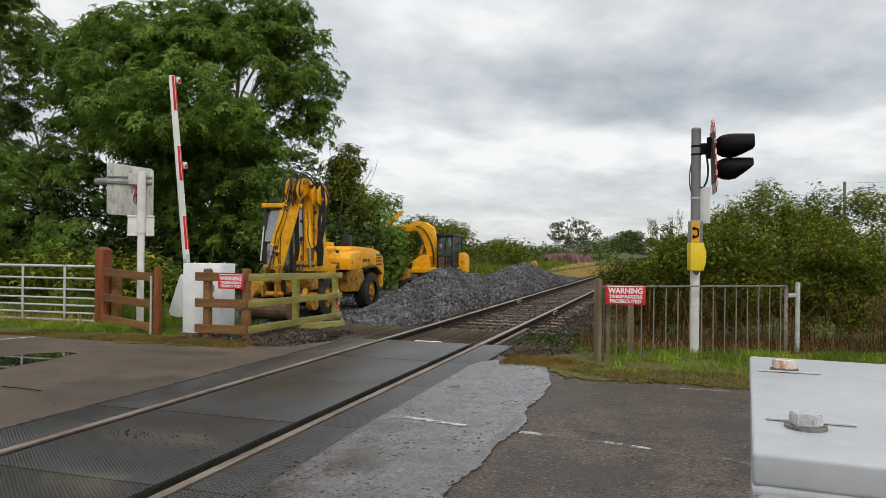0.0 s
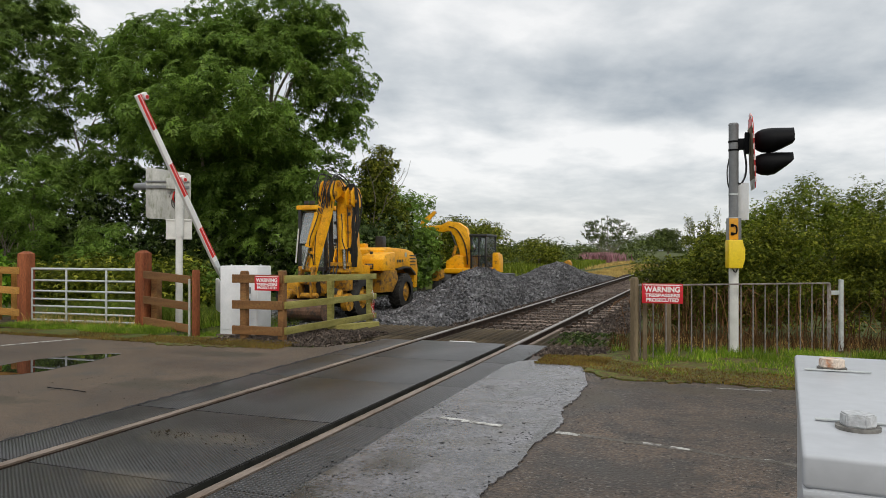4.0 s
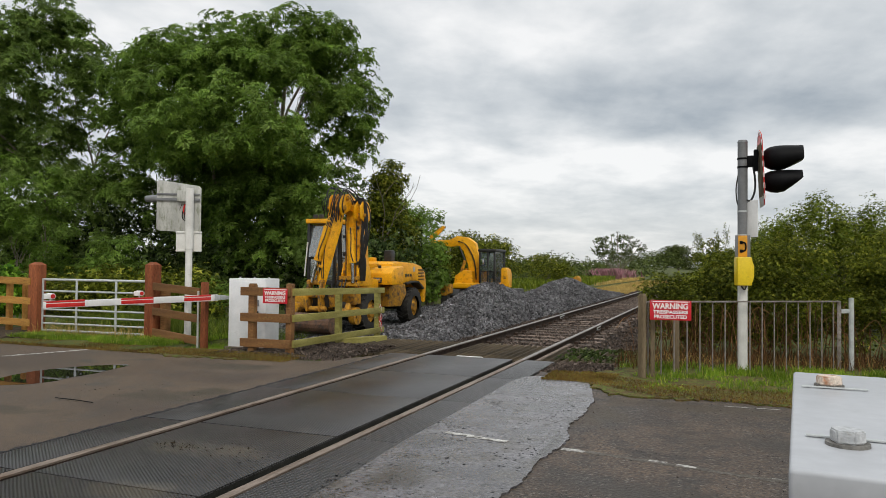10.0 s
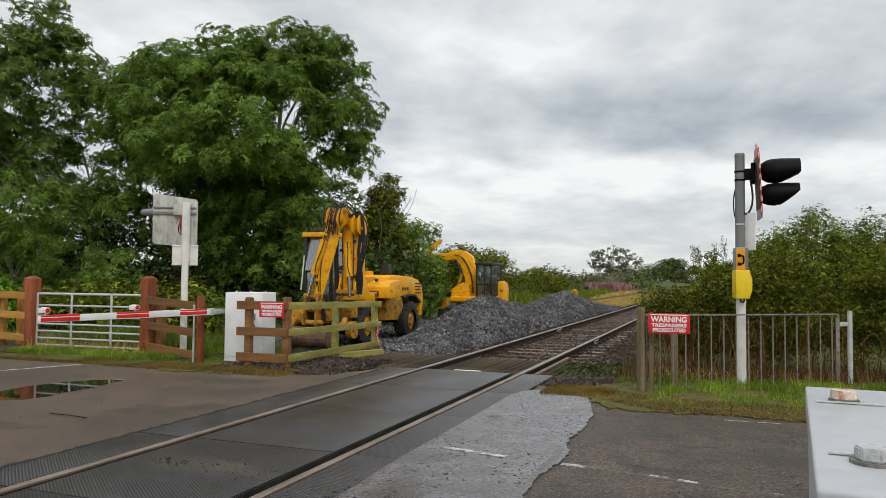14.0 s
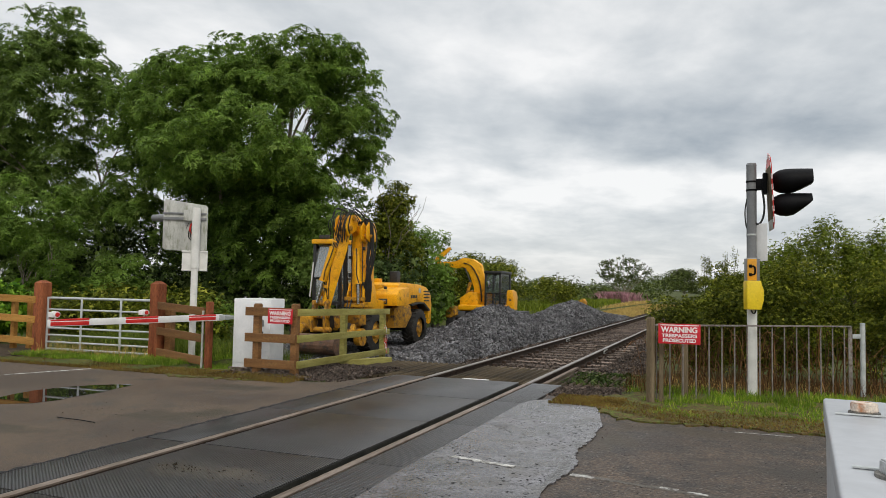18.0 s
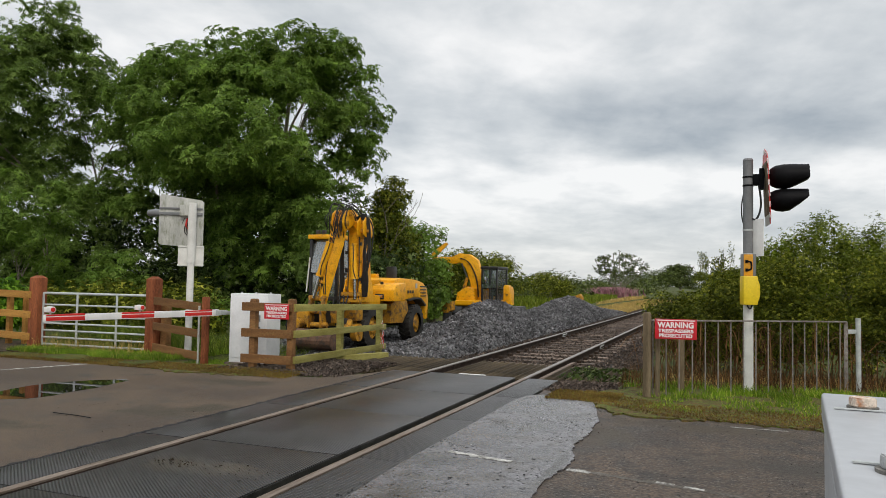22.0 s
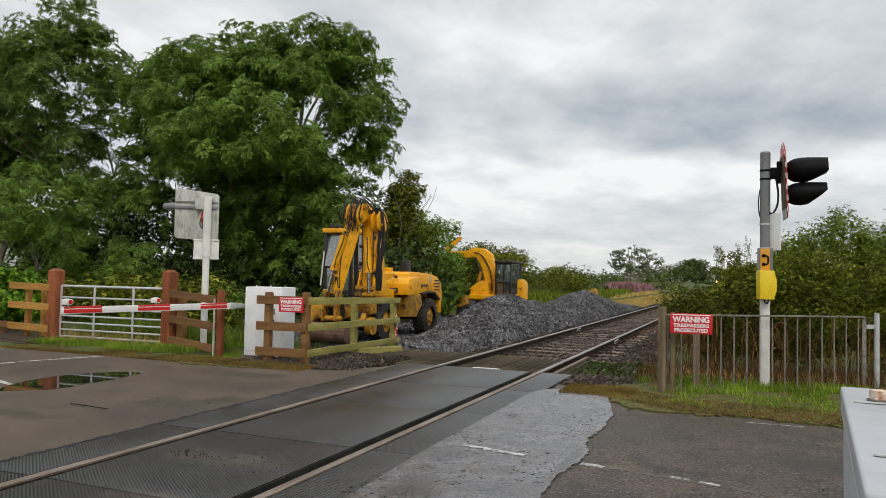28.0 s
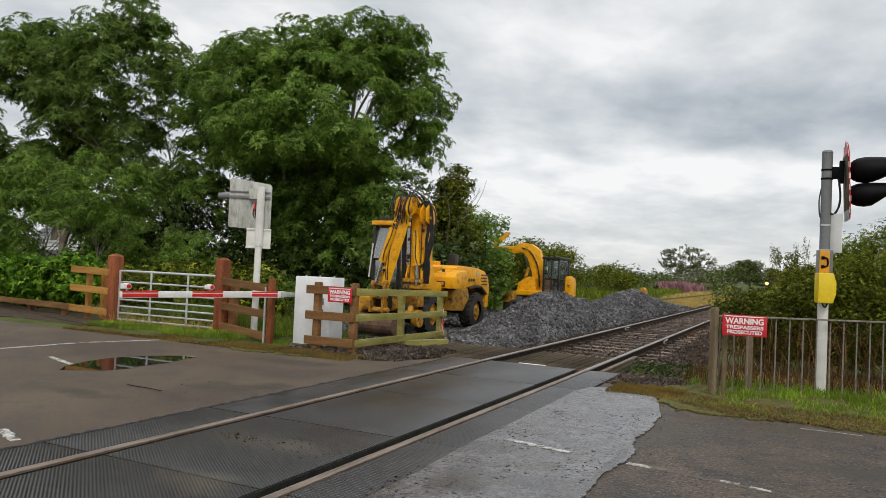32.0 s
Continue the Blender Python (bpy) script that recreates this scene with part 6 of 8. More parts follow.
        tube(bm, [(x - 0.06 + u(0.04), 14.42 + u(0.05), rnd.uniform(2.35, 2.62)), (x - 0.04 + u(0.05), 14.34 + u(0.04), 2.8 + u(0.06)), (x + u(0.05), 14.48 + u(0.06), h), (x + 0.08 + u(0.05), 14.75 + u(0.06), h - 0.06), (x + 0.16 + u(0.06), 14.92, 2.82 + u(0.06))], rnd.uniform(0.009, 0.014), 6)
        part("hose", bm, hose_black, e, "black hydraulic hose", W)
    # the bundle hanging beside the boom
    for i in range(15):
        x, x1 = -7.1 + rnd.uniform(-0.06, 0.1), -7.12 + rnd.uniform(-0.06, 0.12)
        bm = bmesh.new()
        tube(bm, [(x - 0.14, 14.9, 2.85 + rnd.uniform(-0.06, 0.06)), (x + 0.03, 14.86, 2.9 + rnd.uniform(-0.05, 0.07)), (x + 0.08 + rnd.uniform(-0.04, 0.05), 14.9, 2.55), (x + 0.05 + rnd.uniform(-0.06, 0.05), 14.92, 2.0 + rnd.uniform(-0.15, 0.15)), (x1, 14.95, 1.55), (x1 - 0.04, 15.0, 1.1)], rnd.uniform(0.012, 0.018), 6)
        part("hose", bm, hose_black, e, "black hydraulic hose", W)
    for i in range(4):
        x = -7.9 + i * 0.05 + rnd.uniform(-0.02, 0.02)
        bm = bmesh.new()
        tube(bm, [(x + 0.26, 14.4, 2.6), (x + 0.2, 14.32, 2.3), (x + 0.08, 14.3, 1.9), (x + rnd.uniform(0.0, 0.1), 14.3, 1.5), (x + 0.02, 14.34, 1.15)], 0.011, 6)
        part("hose", bm, hose_black, e, "black hydraulic hose", W)
    for i in range(6):
        x, z = rnd.choice((-7.58, -7.24)), 1.3 + 0.2 * i
        bm = bmesh.new()
        box(bm, (x, 14.97, z), (0.06, 0.06, rnd.uniform(0.05, 0.1)), None, 0.008)
        part("pipe_clamp", bm, machine_black if i % 3 else machine_dirty, e, "", W)
    for x in (-7.52, -7.245):
        bm = bmesh.new()
        tube(bm, [(x, 14.93, 2.6), (x + rnd.uniform(-0.02, 0.02), 14.93, 2.2), (x + rnd.uniform(-0.02, 0.02), 14.92, 1.7), (x + rnd.uniform(-0.04, 0.04), 14.9, 1.2), (x + rnd.uniform(-0.1, 0.1), 14.95, 0.95)], 0.012, 6)
        part("hose", bm, hose_black, e, "black hydraulic hose", W)
    # loose pipes and blocks under the boom foot
    for i in range(9):
        x = rnd.uniform(-8.1, -7.15)
        bm = bmesh.new()
        tube(bm, [(x, 14.9, rnd.uniform(0.85, 1.2)), (x + rnd.uniform(-0.15, 0.15), 14.72, rnd.uniform(0.7, 0.9)), (x + rnd.uniform(-0.2, 0.2), 14.66, rnd.uniform(0.45, 0.65)), (x + rnd.uniform(-0.2, 0.2), 14.9, rnd.uniform(0.3, 0.6))], 0.015, 6)
        part("hose", bm, hose_black, e, "black hydraulic hose", W)
    for i in range(8):
        bm = bmesh.new()
        box(bm, (rnd.uniform(-8.2, -7.2), rnd.uniform(14.62, 14.8), rnd.uniform(0.45, 1.0)), (rnd.uniform(0.08, 0.2), 0.12, rnd.uniform(0.08, 0.22)), Euler((rnd.uniform(-0.5, 0.5), 0, rnd.uniform(-0.3, 0.3))).to_matrix(), 0.015)
        part("hitch_block", bm, machine_black if i % 2 else machine_dirty, e, "", W)
    # added black tube stands in for the dark gap between stick and boom
    bm = bmesh.new()
    tube(bm, [(-7.66, 14.9, 2.5), (-7.7, 14.95, 2.0), (-7.7, 15.0, 1.4), (-7.74, 15.05, 1.0)], 0.055, 8)
    part("gap_tube", bm, hose_black, e, "thick black tube standing in for the dark gap by the boom", W)


wheeled_excavator()


def tracked_excavator():
    base = (-8.6, 29.8, -0.2)
    W = pose(-base[0], -base[1], -base[2])
    e = thing("tracked_excavator", pose(*base), "yellow tracked excavator with an arched boom, behind the ballast heap", "excavator")
    for x in (-9.75, -7.85):
        bm = bmesh.new()
        slab(bm, [(28.4, 0.05), (28.2, 0.25), (28.4, 0.5), (31.4, 0.5), (31.6, 0.25), (31.4, 0.05), (31.2, -0.1), (28.6, -0.1)], "x", x - 0.22, x + 0.22, 0.03)
        part("crawler_track", bm, machine_black, e, "black crawler track", W)
    bm = bmesh.new()
    slab(bm, [(28.5, 0.55), (28.5, 0.75), (30.0, 0.8), (30.0, 1.35), (30.5, 1.35), (30.7, 1.1), (30.65, 0.6)], "x", -9.9, -7.95, 0.05)
    part("upper_body", bm, machine_yellow, e, "yellow body and counterweight", W)
    bm = bmesh.new()
    slab(bm, [(-7.93, 0.6), (-7.93, 1.36), (-7.89, 1.41), (-7.74, 1.41), (-7.7, 1.36), (-7.58, 0.6)], "y", 28.92, 29.35, 0.03)
    part("side_cover", bm, machine_yellow, e, "", W)
    for i in range(2):
        bm = bmesh.new()
        box(bm, (-7.78, 28.915, 0.98 + 0.05 * i), (0.1, 0.012, 0.025), None, 0.003)
        part("decal", bm, machine_black, e, "dark marking bar", W)
    framed_cab(e, -8.74, -8.12, 28.6, 30.0, 0.72, 2.06, W, machine_black, machine_black, clear_glass)
    bm = bmesh.new()
    box(bm, (-8.40, 28.57, 1.4), (0.06, 0.06, 1.35), None, 0.01)
    part("cab_post", bm, machine_black, e, "", W)
    bm = bmesh.new()
    box(bm, (-8.62, 28.5, 1.62), (0.16, 0.03, 0.24), None, 0.015)
    part("mirror", bm, chrome, e, "square wing mirror", W)
    # arched boom reaching away over the field edge
    bm = bmesh.new()
    outer = [(-8.95, 0.75), (-8.98, 1.75), (-9.2, 2.45), (-9.55, 2.68), (-10.0, 2.74), (-10.34, 2.58), (-11.0, 2.55)]
    inn = [(-11.0, 2.35), (-10.25, 2.28), (-9.98, 2.34), (-9.72, 2.1), (-9.5, 1.5), (-9.42, 0.75)]
    slab(bm, outer + inn, "y", 29.3, 29.62, 0.03)
    part("boom", bm, machine_yellow, e, "arched yellow boom", W)
    bm = bmesh.new()
    rod(bm, (-9.88, 29.25, 0.8), (-9.62, 29.25, 1.7), 0.07, seg=14)
    part("cylinder", bm, machine_dirty, e, "hydraulic cylinder", W)
    bm = bmesh.new()
    rod(bm, (-9.62, 29.25, 1.7), (-9.9, 29.3, 2.3), 0.04, seg=12)
    part("cylinder_rod", bm, machine_black, e, "", W)
    bm = bmesh.new()
    slab(bm, [(-11.34, 2.6), (-11.27, 2.78), (-10.68, 3.2), (-10.6, 3.13), (-11.1, 2.62), (-11.0, 2.4), (-11.2, 2.35)], "y", 29.4, 29.52, 0.01)
    part("stick", bm, machine_yellow, e, "", W)
    bm = bmesh.new()
    slab(bm, [(-10.0, 0.5), (-9.95, 1.05), (-9.55, 1.3), (-9.2, 1.25), (-9.1, 0.5)], "y", 28.9, 29.3, 0.03)
    part("boom_foot", bm, machine_yellow, e, "", W)
    for i in range(2):
        bm = bmesh.new()
        tube(bm, [(-9.1 - i * 0.03, 29.26, 0.9), (-9.2 - i * 0.03, 29.24, 1.7), (-9.55 - i * 0.03, 29.24, 2.35), (-9.95, 29.26, 2.5 + i * 0.03)], 0.014, 6)
        part("hose", bm, hose_black, e, "black hydraulic hose", W)
    b = thing("dozer_blade", pose(-9.64, 27.0, 0.3), "yellow blade attachment lying beside the heap", "blade")
    bm = bmesh.new()
    slab(bm, [(-0.24, 0.0), (-0.25, 0.3), (-0.08, 0.46), (0.1, 0.4), (0.24, 0.46), (0.25, 0.1), (0.1, 0.0)], "y", -0.2, 0.2, 0.03)
    part("plate", bm, machine_dirty, b)
    bm = bmesh.new()
    box(bm, (0, 0, -0.3), (0.3, 0.3, 0.62), None, 0.03)
    part("stand", bm, machine_black, b)
    k = thing("skip_bin", pose(-7.5, 43.5, -0.02), "small yellow bin standing beyond the heap", "bin")
    bm = bmesh.new()
    slab(bm, [(-0.2, 0.0), (-0.22, 0.86), (0.08, 0.98), (0.22, 0.8), (0.2, 0.0)], "y", -0.3, 0.3, 0.04)
    part("tub", bm, machine_dirty, k)


tracked_excavator()


# ---- beyond the hedge: roof, line pole, train ----


def house():
    h = thing("house", pose(-31.5, 24.2, 0, 0, 0, 8), "pale-roofed house half hidden behind the trees", "house")
    bm = bmesh.new()
    box(bm, (0, 2, 0.7), (4.2, 5, 1.6), None, 0.02)
    part("wall", bm, board_white, h)
    under = material("dark_roof_felt", (0.10, 0.10, 0.11), (0.16, 0.16, 0.17), rough=0.8)
    slate = material("pale_roof_tile", (0.55, 0.56, 0.58), (0.68, 0.69, 0.71), rough=0.6, scale=2, fine=30, bump=0.2, vary=0.12)
    bm = bmesh.new()
    slab(bm, [(-0.9, 1.35), (2.0, 3.3), (4.9, 1.35), (4.9, 1.45), (2.0, 3.42), (-0.9, 1.47)], "x", -2.4, 2.4, 0.01)
    roof = part("roof", bm, under, h, "pale grey tiled roof")
    bm = bmesh.new()
    box(bm, (0, 0, 0), (4.82, 0.22, 0.05), None, 0.006)
    me = finish("tile_course", bm, slate)
    for i in range(11):
        k = (i + 0.5) / 11
        part("tile_course", me, None, roof, at=pose(0, -0.92 + 2.9 * k, 1.5 + 1.95 * k, 34, 0, 0))


house()


def line_pole():
    p = thing("utility_pole", pose(12.5, 60, 0), "thin wooden line pole with a small transformer", "utility pole")
    bm = bmesh.new()
    rod(bm, (0, 0, -0.3), (0, 0, 6.9), 0.14, 0.1, seg=12)
    part("pole", bm, bark, p)
    bm = bmesh.new()
    box(bm, (-0.5, 0, 5.0), (0.5, 0.35, 0.28), None, 0.04)
    part("transformer", bm, machine_black, p)
    bm = bmesh.new()
    box(bm, (-0.2, 0, 4.9), (0.7, 0.06, 0.06), None, 0.01)
    part("bracket", bm, machine_black, p)
    for i, (a, b) in enumerate((((0, 0, 6.8), (60, -10, 7.4)), ((0.05, 0, 6.7), (0.3, -0.1, 3.0)))):
        bm = bmesh.new()
        a, b = Vector(a), Vector(b)
        tube(bm, [a, a.lerp(b, 0.33) - Vector((0, 0, 0.25 if i < 1 else 0)), a.lerp(b, 0.66) - Vector((0, 0, 0.25 if i < 1 else 0)), b], 0.008, 5)
        part("wire", bm, machine_black, p, "thin overhead wire")


line_pole()


def railcar():
    t = thing("train", pose(-3.25, 420, 0), "approaching passenger train with lit headlamps", "train")
    shell = material("silver_train_paint", (0.42, 0.43, 0.45), (0.52, 0.53, 0.55), rough=0.35, scale=2, fine=30, bump=0.03, metal=0.2)
    prof = [(-1.32, 0.95), (-1.38, 1.6), (-1.36, 2.6), (-1.1, 3.4), (-0.5, 3.7), (0.5, 3.7), (1.1, 3.4), (1.36, 2.6), (1.38, 1.6), (1.32, 0.95)]
    bm = bmesh.new()
    slab(bm, prof, "y", 0.35, 22, 0.03)
    part("body", bm, shell, t)
    bm = bmesh.new()
    slab(bm, [(x * 0.98, z) for x, z in prof], "y", 0.0, 0.4, 0.08)
    front = part("cab_front", bm, machine_black, t, "dark cab front")
    bm = bmesh.new()
    slab(bm, [(-1.1, 2.15), (-1.15, 2.6), (-0.9, 3.2), (0.9, 3.2), (1.15, 2.6), (1.1, 2.15)], "y", -0.02, 0.03, 0.01)
    part("windscreen", bm, machine_black, front, "dark curved windscreen")
    bm = bmesh.new()
    box(bm, (0, 1.5, 0.62), (2.4, 2.4, 0.6), None, 0.05)
    part("bogie", bm, machine_black, t)
    bm = bmesh.new()
    box(bm, (0, -0.05, 0.6), (2.3, 0.2, 0.5), None, 0.05)
    part("buffer_beam", bm, machine_black, t)
    lit = glow("headlamp_glow", (1.0, 0.52, 0.12), 2.2)
    # left disc is oversized, so the lamp's glare is built into its shape
    for x in (-0.95, 0.95):
        bm = bmesh.new()
        rod(bm, (x, -0.03, 1.72), (x, 0.05, 1.72), 0.3 if x < 0 else 0.12, seg=20)
        part("headlamp", bm, lit, front, "bright warm headlamp")
    return t


train = railcar()

# ---- trees, hedges and grass ----
LEAF = {
    "broad": [((0.0, 0.0), (0.02, 0.2), 0.12), ((0.0, 0.02), (0.17, 0.1), 0.11), ((0.0, 0.02), (-0.16, 0.12), 0.11), ((0.0, 0.0), (0.05, -0.16), 0.11)],
    "narrow": [((0.0, 0.0), (0.02, 0.26), 0.045), ((0.0, 0.02), (0.16, 0.17), 0.045), ((0.0, 0.02), (-0.15, 0.18), 0.045), ((0.0, 0.05), (0.1, 0.25), 0.04)],
}


def sprig(kind):
    """Leaves of one sprig, each a bent rhombus, joined at the stalk."""
    v, f = [(0, 0.01, 0)], []
    for (x0, y0), (x1, y1), w in LEAF[kind]:
        d = Vector((x1 - x0, y1 - y0))
        n = Vector((-d.y, d.x)).normalized() * w / 2
        i = len(v)
        mx, my = x0 + d.x * 0.45, y0 + d.y * 0.45
        v += [(mx + n.x, my + n.y, 0.025), (x1, y1, -0.05), (mx - n.x, my - n.y, 0.025)]
        f.append((0, i, i + 1, i + 2))
    return np.array(v), np.array(f)


def frond_template(leaves, pairs, rs):
    """A twig end: pinnate leaves that spread, arch and droop. Each leaf hangs together as one island."""
    v, f = [], []
    for i in range(leaves):
        turn = 2 * math.pi * (i + rs.uniform(-0.3, 0.3)) / leaves
        out, side = Vector((math.cos(turn), math.sin(turn), 0)), Vector((-math.sin(turn), math.cos(turn), 0))
        ln, rise, droop = rs.uniform(0.75, 1.15), rs.uniform(0.05, 0.55), rs.uniform(0.45, 0.95)
        spine = lambda s: out * (s * ln) + Vector((0, 0, rise * s - droop * s * s))
        nodes = [0.22 + 0.62 * k / pairs for k in range(pairs + 1)]
        first = len(v)
        v += [tuple(spine(s)) for s in nodes]
        for k, s0 in enumerate(nodes[:-1]):
            inner = []
            for sd in (-1, 1):
                d = (out * 0.55 + side * sd * 0.85 + Vector((0, 0, -0.25))).normalized()
                n = Vector((0, 0, 1)).cross(d).normalized()
                w, lf = 0.085, rs.uniform(0.32, 0.46)
                b = spine(s0)
                j = len(v)
                v += [tuple(b + d * lf * 0.5 + n * w), tuple(b + d * lf + Vector((0, 0, -0.05))), tuple(b + d * lf * 0.5 - n * w)]
                f.append((first + k, j, j + 1, j + 2))
                inner.append(j if (n.dot(out) > 0) else j + 2)
            f.append((first + k, inner[0], first + k + 1, inner[1]))
        b, d = spine(nodes[-1]), (spine(1.0) - spine(0.8)).normalized()
        j = len(v)
        v += [tuple(b + d * 0.2 + side * 0.065), tuple(b + d * 0.42), tuple(b + d * 0.2 - side * 0.065)]
        f.append((first + pairs, j, j + 1, j + 2))
    return np.array(v), np.array(f)


def fronds(name, lumps, density, size, leaves, pairs, mat, seed, gap=None):
    """Twig ends of pinnate leaves set over uneven lumps (x, y, z, rx, ry, rz), facing out and up to the light, joined into one mesh."""
    rs = np.random.RandomState(seed)
    pts, nor = [], []
    for x, y, z, rx, ry, rz in lumps:
        n = max(3, int(density * 4 * ((rx * ry + ry * rz + rx * rz) / 3)))
        d = rs.normal(size=(n, 3))
        d[:, 2] = np.abs(d[:, 2]) * 1.0 - 0.35
        d /= np.linalg.norm(d, axis=1)[:, None]
        r = (0.55 + 0.5 * rs.rand(n) ** 0.6)[:, None]
        pts.append(np.array([x, y, z]) + d * r * np.array([rx, ry, rz]))
        nor.append(d)
    c, d = np.concatenate(pts), np.concatenate(nor)
    if gap:
        c, d = thinned(c, d, gap, rs)
    n = len(c)
    up = d * 0.75 + rs.normal(size=(n, 3)) * 0.25 + np.array([0, 0, 0.55])
    up /= np.linalg.norm(up, axis=1)[:, None]
    a = np.cross(up, rs.normal(size=(n, 3)))
    a /= np.linalg.norm(a, axis=1)[:, None]
    b = np.cross(up, a)
    s = (size * rs.uniform(0.7, 1.3, n))[:, None, None]
    kind, vs, fs, base = rs.randint(0, 5, n), [], [], 0
    for k in range(5):
        tv, tf = frond_template(leaves, pairs, rs)
        w = np.nonzero(kind == k)[0]
        v = c[w, None] + s[w] * (tv[None, :, 0:1] * a[w, None] + tv[None, :, 1:2] * b[w, None] + tv[None, :, 2:3] * up[w, None])
        vs.append(v.reshape(-1, 3))
        fs.append((tf[None] + len(tv) * np.arange(len(w))[:, None, None]).reshape(-1, 4) + base)
        base += len(w) * len(tv)
    return bulk(name, np.concatenate(vs), np.concatenate(fs), mat)


def thinned(c, d, gap, rs):
    """Takes growth away at a thin place in the crown."""
    ox, oy, lines = gap
    for kx, kz, width in lines:
        run = c[:, 1] + oy - 0.33
        miss = np.hypot(c[:, 0] + ox - (0.4 + kx * run), c[:, 2] - 1.43 - kz * run)
        keep = miss > width * run * rs.uniform(0.35, 1.25, len(c))
        c, d = c[keep], d[keep]
    return c, d


def foliage(name, lumps, density, size, kind, mat, seed, inner=0.55, lift=0.55, gap=None):
    """Sprigs over the shells of uneven lumps (x, y, z, rx, ry, rz), joined into one mesh."""
    rs = np.random.RandomState(seed)
    tv, tf = sprig(kind)
    pts, nor = [], []
    for x, y, z, rx, ry, rz in lumps:
        n = max(12, int(density * 4 * ((rx * ry + ry * rz + rx * rz) / 3)))
        d = rs.normal(size=(n, 3))
        d /= np.linalg.norm(d, axis=1)[:, None]
        r = (inner + (1.06 - inner) * rs.rand(n) ** 0.6)[:, None]
        w = 1 + 0.22 * np.sin(3.1 * d[:, :1] + 4.3 * d[:, 1:2] + x) * np.cos(4.7 * d[:, 2:] + y)
        pts.append(np.array([x, y, z]) + d * r * w * np.array([rx, ry, rz]))
        nor.append(d)
    c, d = np.concatenate(pts), np.concatenate(nor)
    if gap:
        c, d = thinned(c, d, gap, rs)
    n = len(c)
    up = d * 0.6 + rs.normal(size=(n, 3)) * 0.42 + np.array([0, 0, lift])
    up /= np.linalg.norm(up, axis=1)[:, None]
    a = np.cross(up, rs.normal(size=(n, 3)))
    a /= np.linalg.norm(a, axis=1)[:, None]
    b = np.cross(up, a)
    s = (size * rs.uniform(0.7, 1.35, n))[:, None, None]
    v = c[:, None] + s * (tv[None, :, 0:1] * a[:, None] + tv[None, :, 1:2] * b[:, None] + tv[None, :, 2:3] * up[:, None])
    f = (tf[None] + len(tv) * np.arange(n)[:, None, None]).reshape(-1, 4)
    return bulk(name, v.reshape(-1, 3), f, mat)


DOWN_THE_LINE = ((-0.0307, 0.0019, 0.008),)


def limbs(bm, p, d, length, r, depth, rnd, seg=8):
    """A limb that bends, tapers and forks."""
    p, d = Vector(p), Vector(d).normalized()
    k = 3
    for i in range(k):
        q = p + d * length / k
        rod(bm, p, q, r, r * 0.85, seg, False)
        p, r = q, r * 0.85
        d = (d + Vector((rnd.uniform(-0.25, 0.25), rnd.uniform(-0.25, 0.25), rnd.uniform(0.0, 0.2)))).normalized()
    if depth:
        for i in range(3 if depth > 1 else 2):
            e = (d + Vector((rnd.uniform(-0.9, 0.9), rnd.uniform(-0.9, 0.9), rnd.uniform(-0.1, 0.7)))).normalized()
            limbs(bm, p, e, length * rnd.uniform(0.6, 0.85), r * 0.68, depth - 1, rnd, max(5, seg - 2))


def crown_lumps(rnd, x, y, z, rx, ry, rz, n, size):
    """Lumps spread over and inside an ellipsoid, so that the outline is uneven with gaps."""
    out = []
    for i in range(n):
        d = Vector((rnd.gauss(0, 1), rnd.gauss(0, 1), rnd.gauss(0, 1))).normalized()
        k = rnd.uniform(0.55, 0.98)
        s = size * rnd.choice((0.55, 0.7, 0.9, 1.15, 1.4))
        out.append((x + d.x * k * (rx - s * 0.6), y + d.y * k * (ry - s * 0.6), z + d.z * k * (rz - s * 0.5), s * rnd.uniform(0.85, 1.2), s, s * rnd.uniform(0.5, 0.75)))
    return out


def tree(name, at, label, trunk_h, trunk_r, lumps, kind, mat, density, size, seed, group="", depth=3, inner=0.5, gap=()):
    rnd = random.Random(seed)
    t = thing(name, pose(*at), label, "tree", group)
    bm = bmesh.new()
    rod(bm, (0, 0, -0.3), (0.05, 0, 0.3), trunk_r * 1.35, trunk_r, 12, False)
    limbs(bm, (0.05, 0, 0.3), (0.04, 0.02, 1), trunk_h, trunk_r, depth, rnd, 10)
    part("trunk", bm, bark, t)
    own = [(x - at[0], y - at[1], z - at[2], a, b, c) for x, y, z, a, b, c in lumps]
    thin = (at[0], at[1], gap) if gap else None
    part("crown", fronds("crown", own, density, size, 5, 3, mat, seed, thin) if kind == "ash" else foliage("crown", own, density, size, kind, mat, seed, inner, gap=thin), None, t)
    return t


def seen_past(u):
    """True where a lump would close the gap in the trees before the house roof."""
    k = (u[0] - 0.4) / (u[1] - 0.3)
    return -1.48 < k < -1.265 and 1.1 < u[2] < 1.5 + 0.062 * u[1]


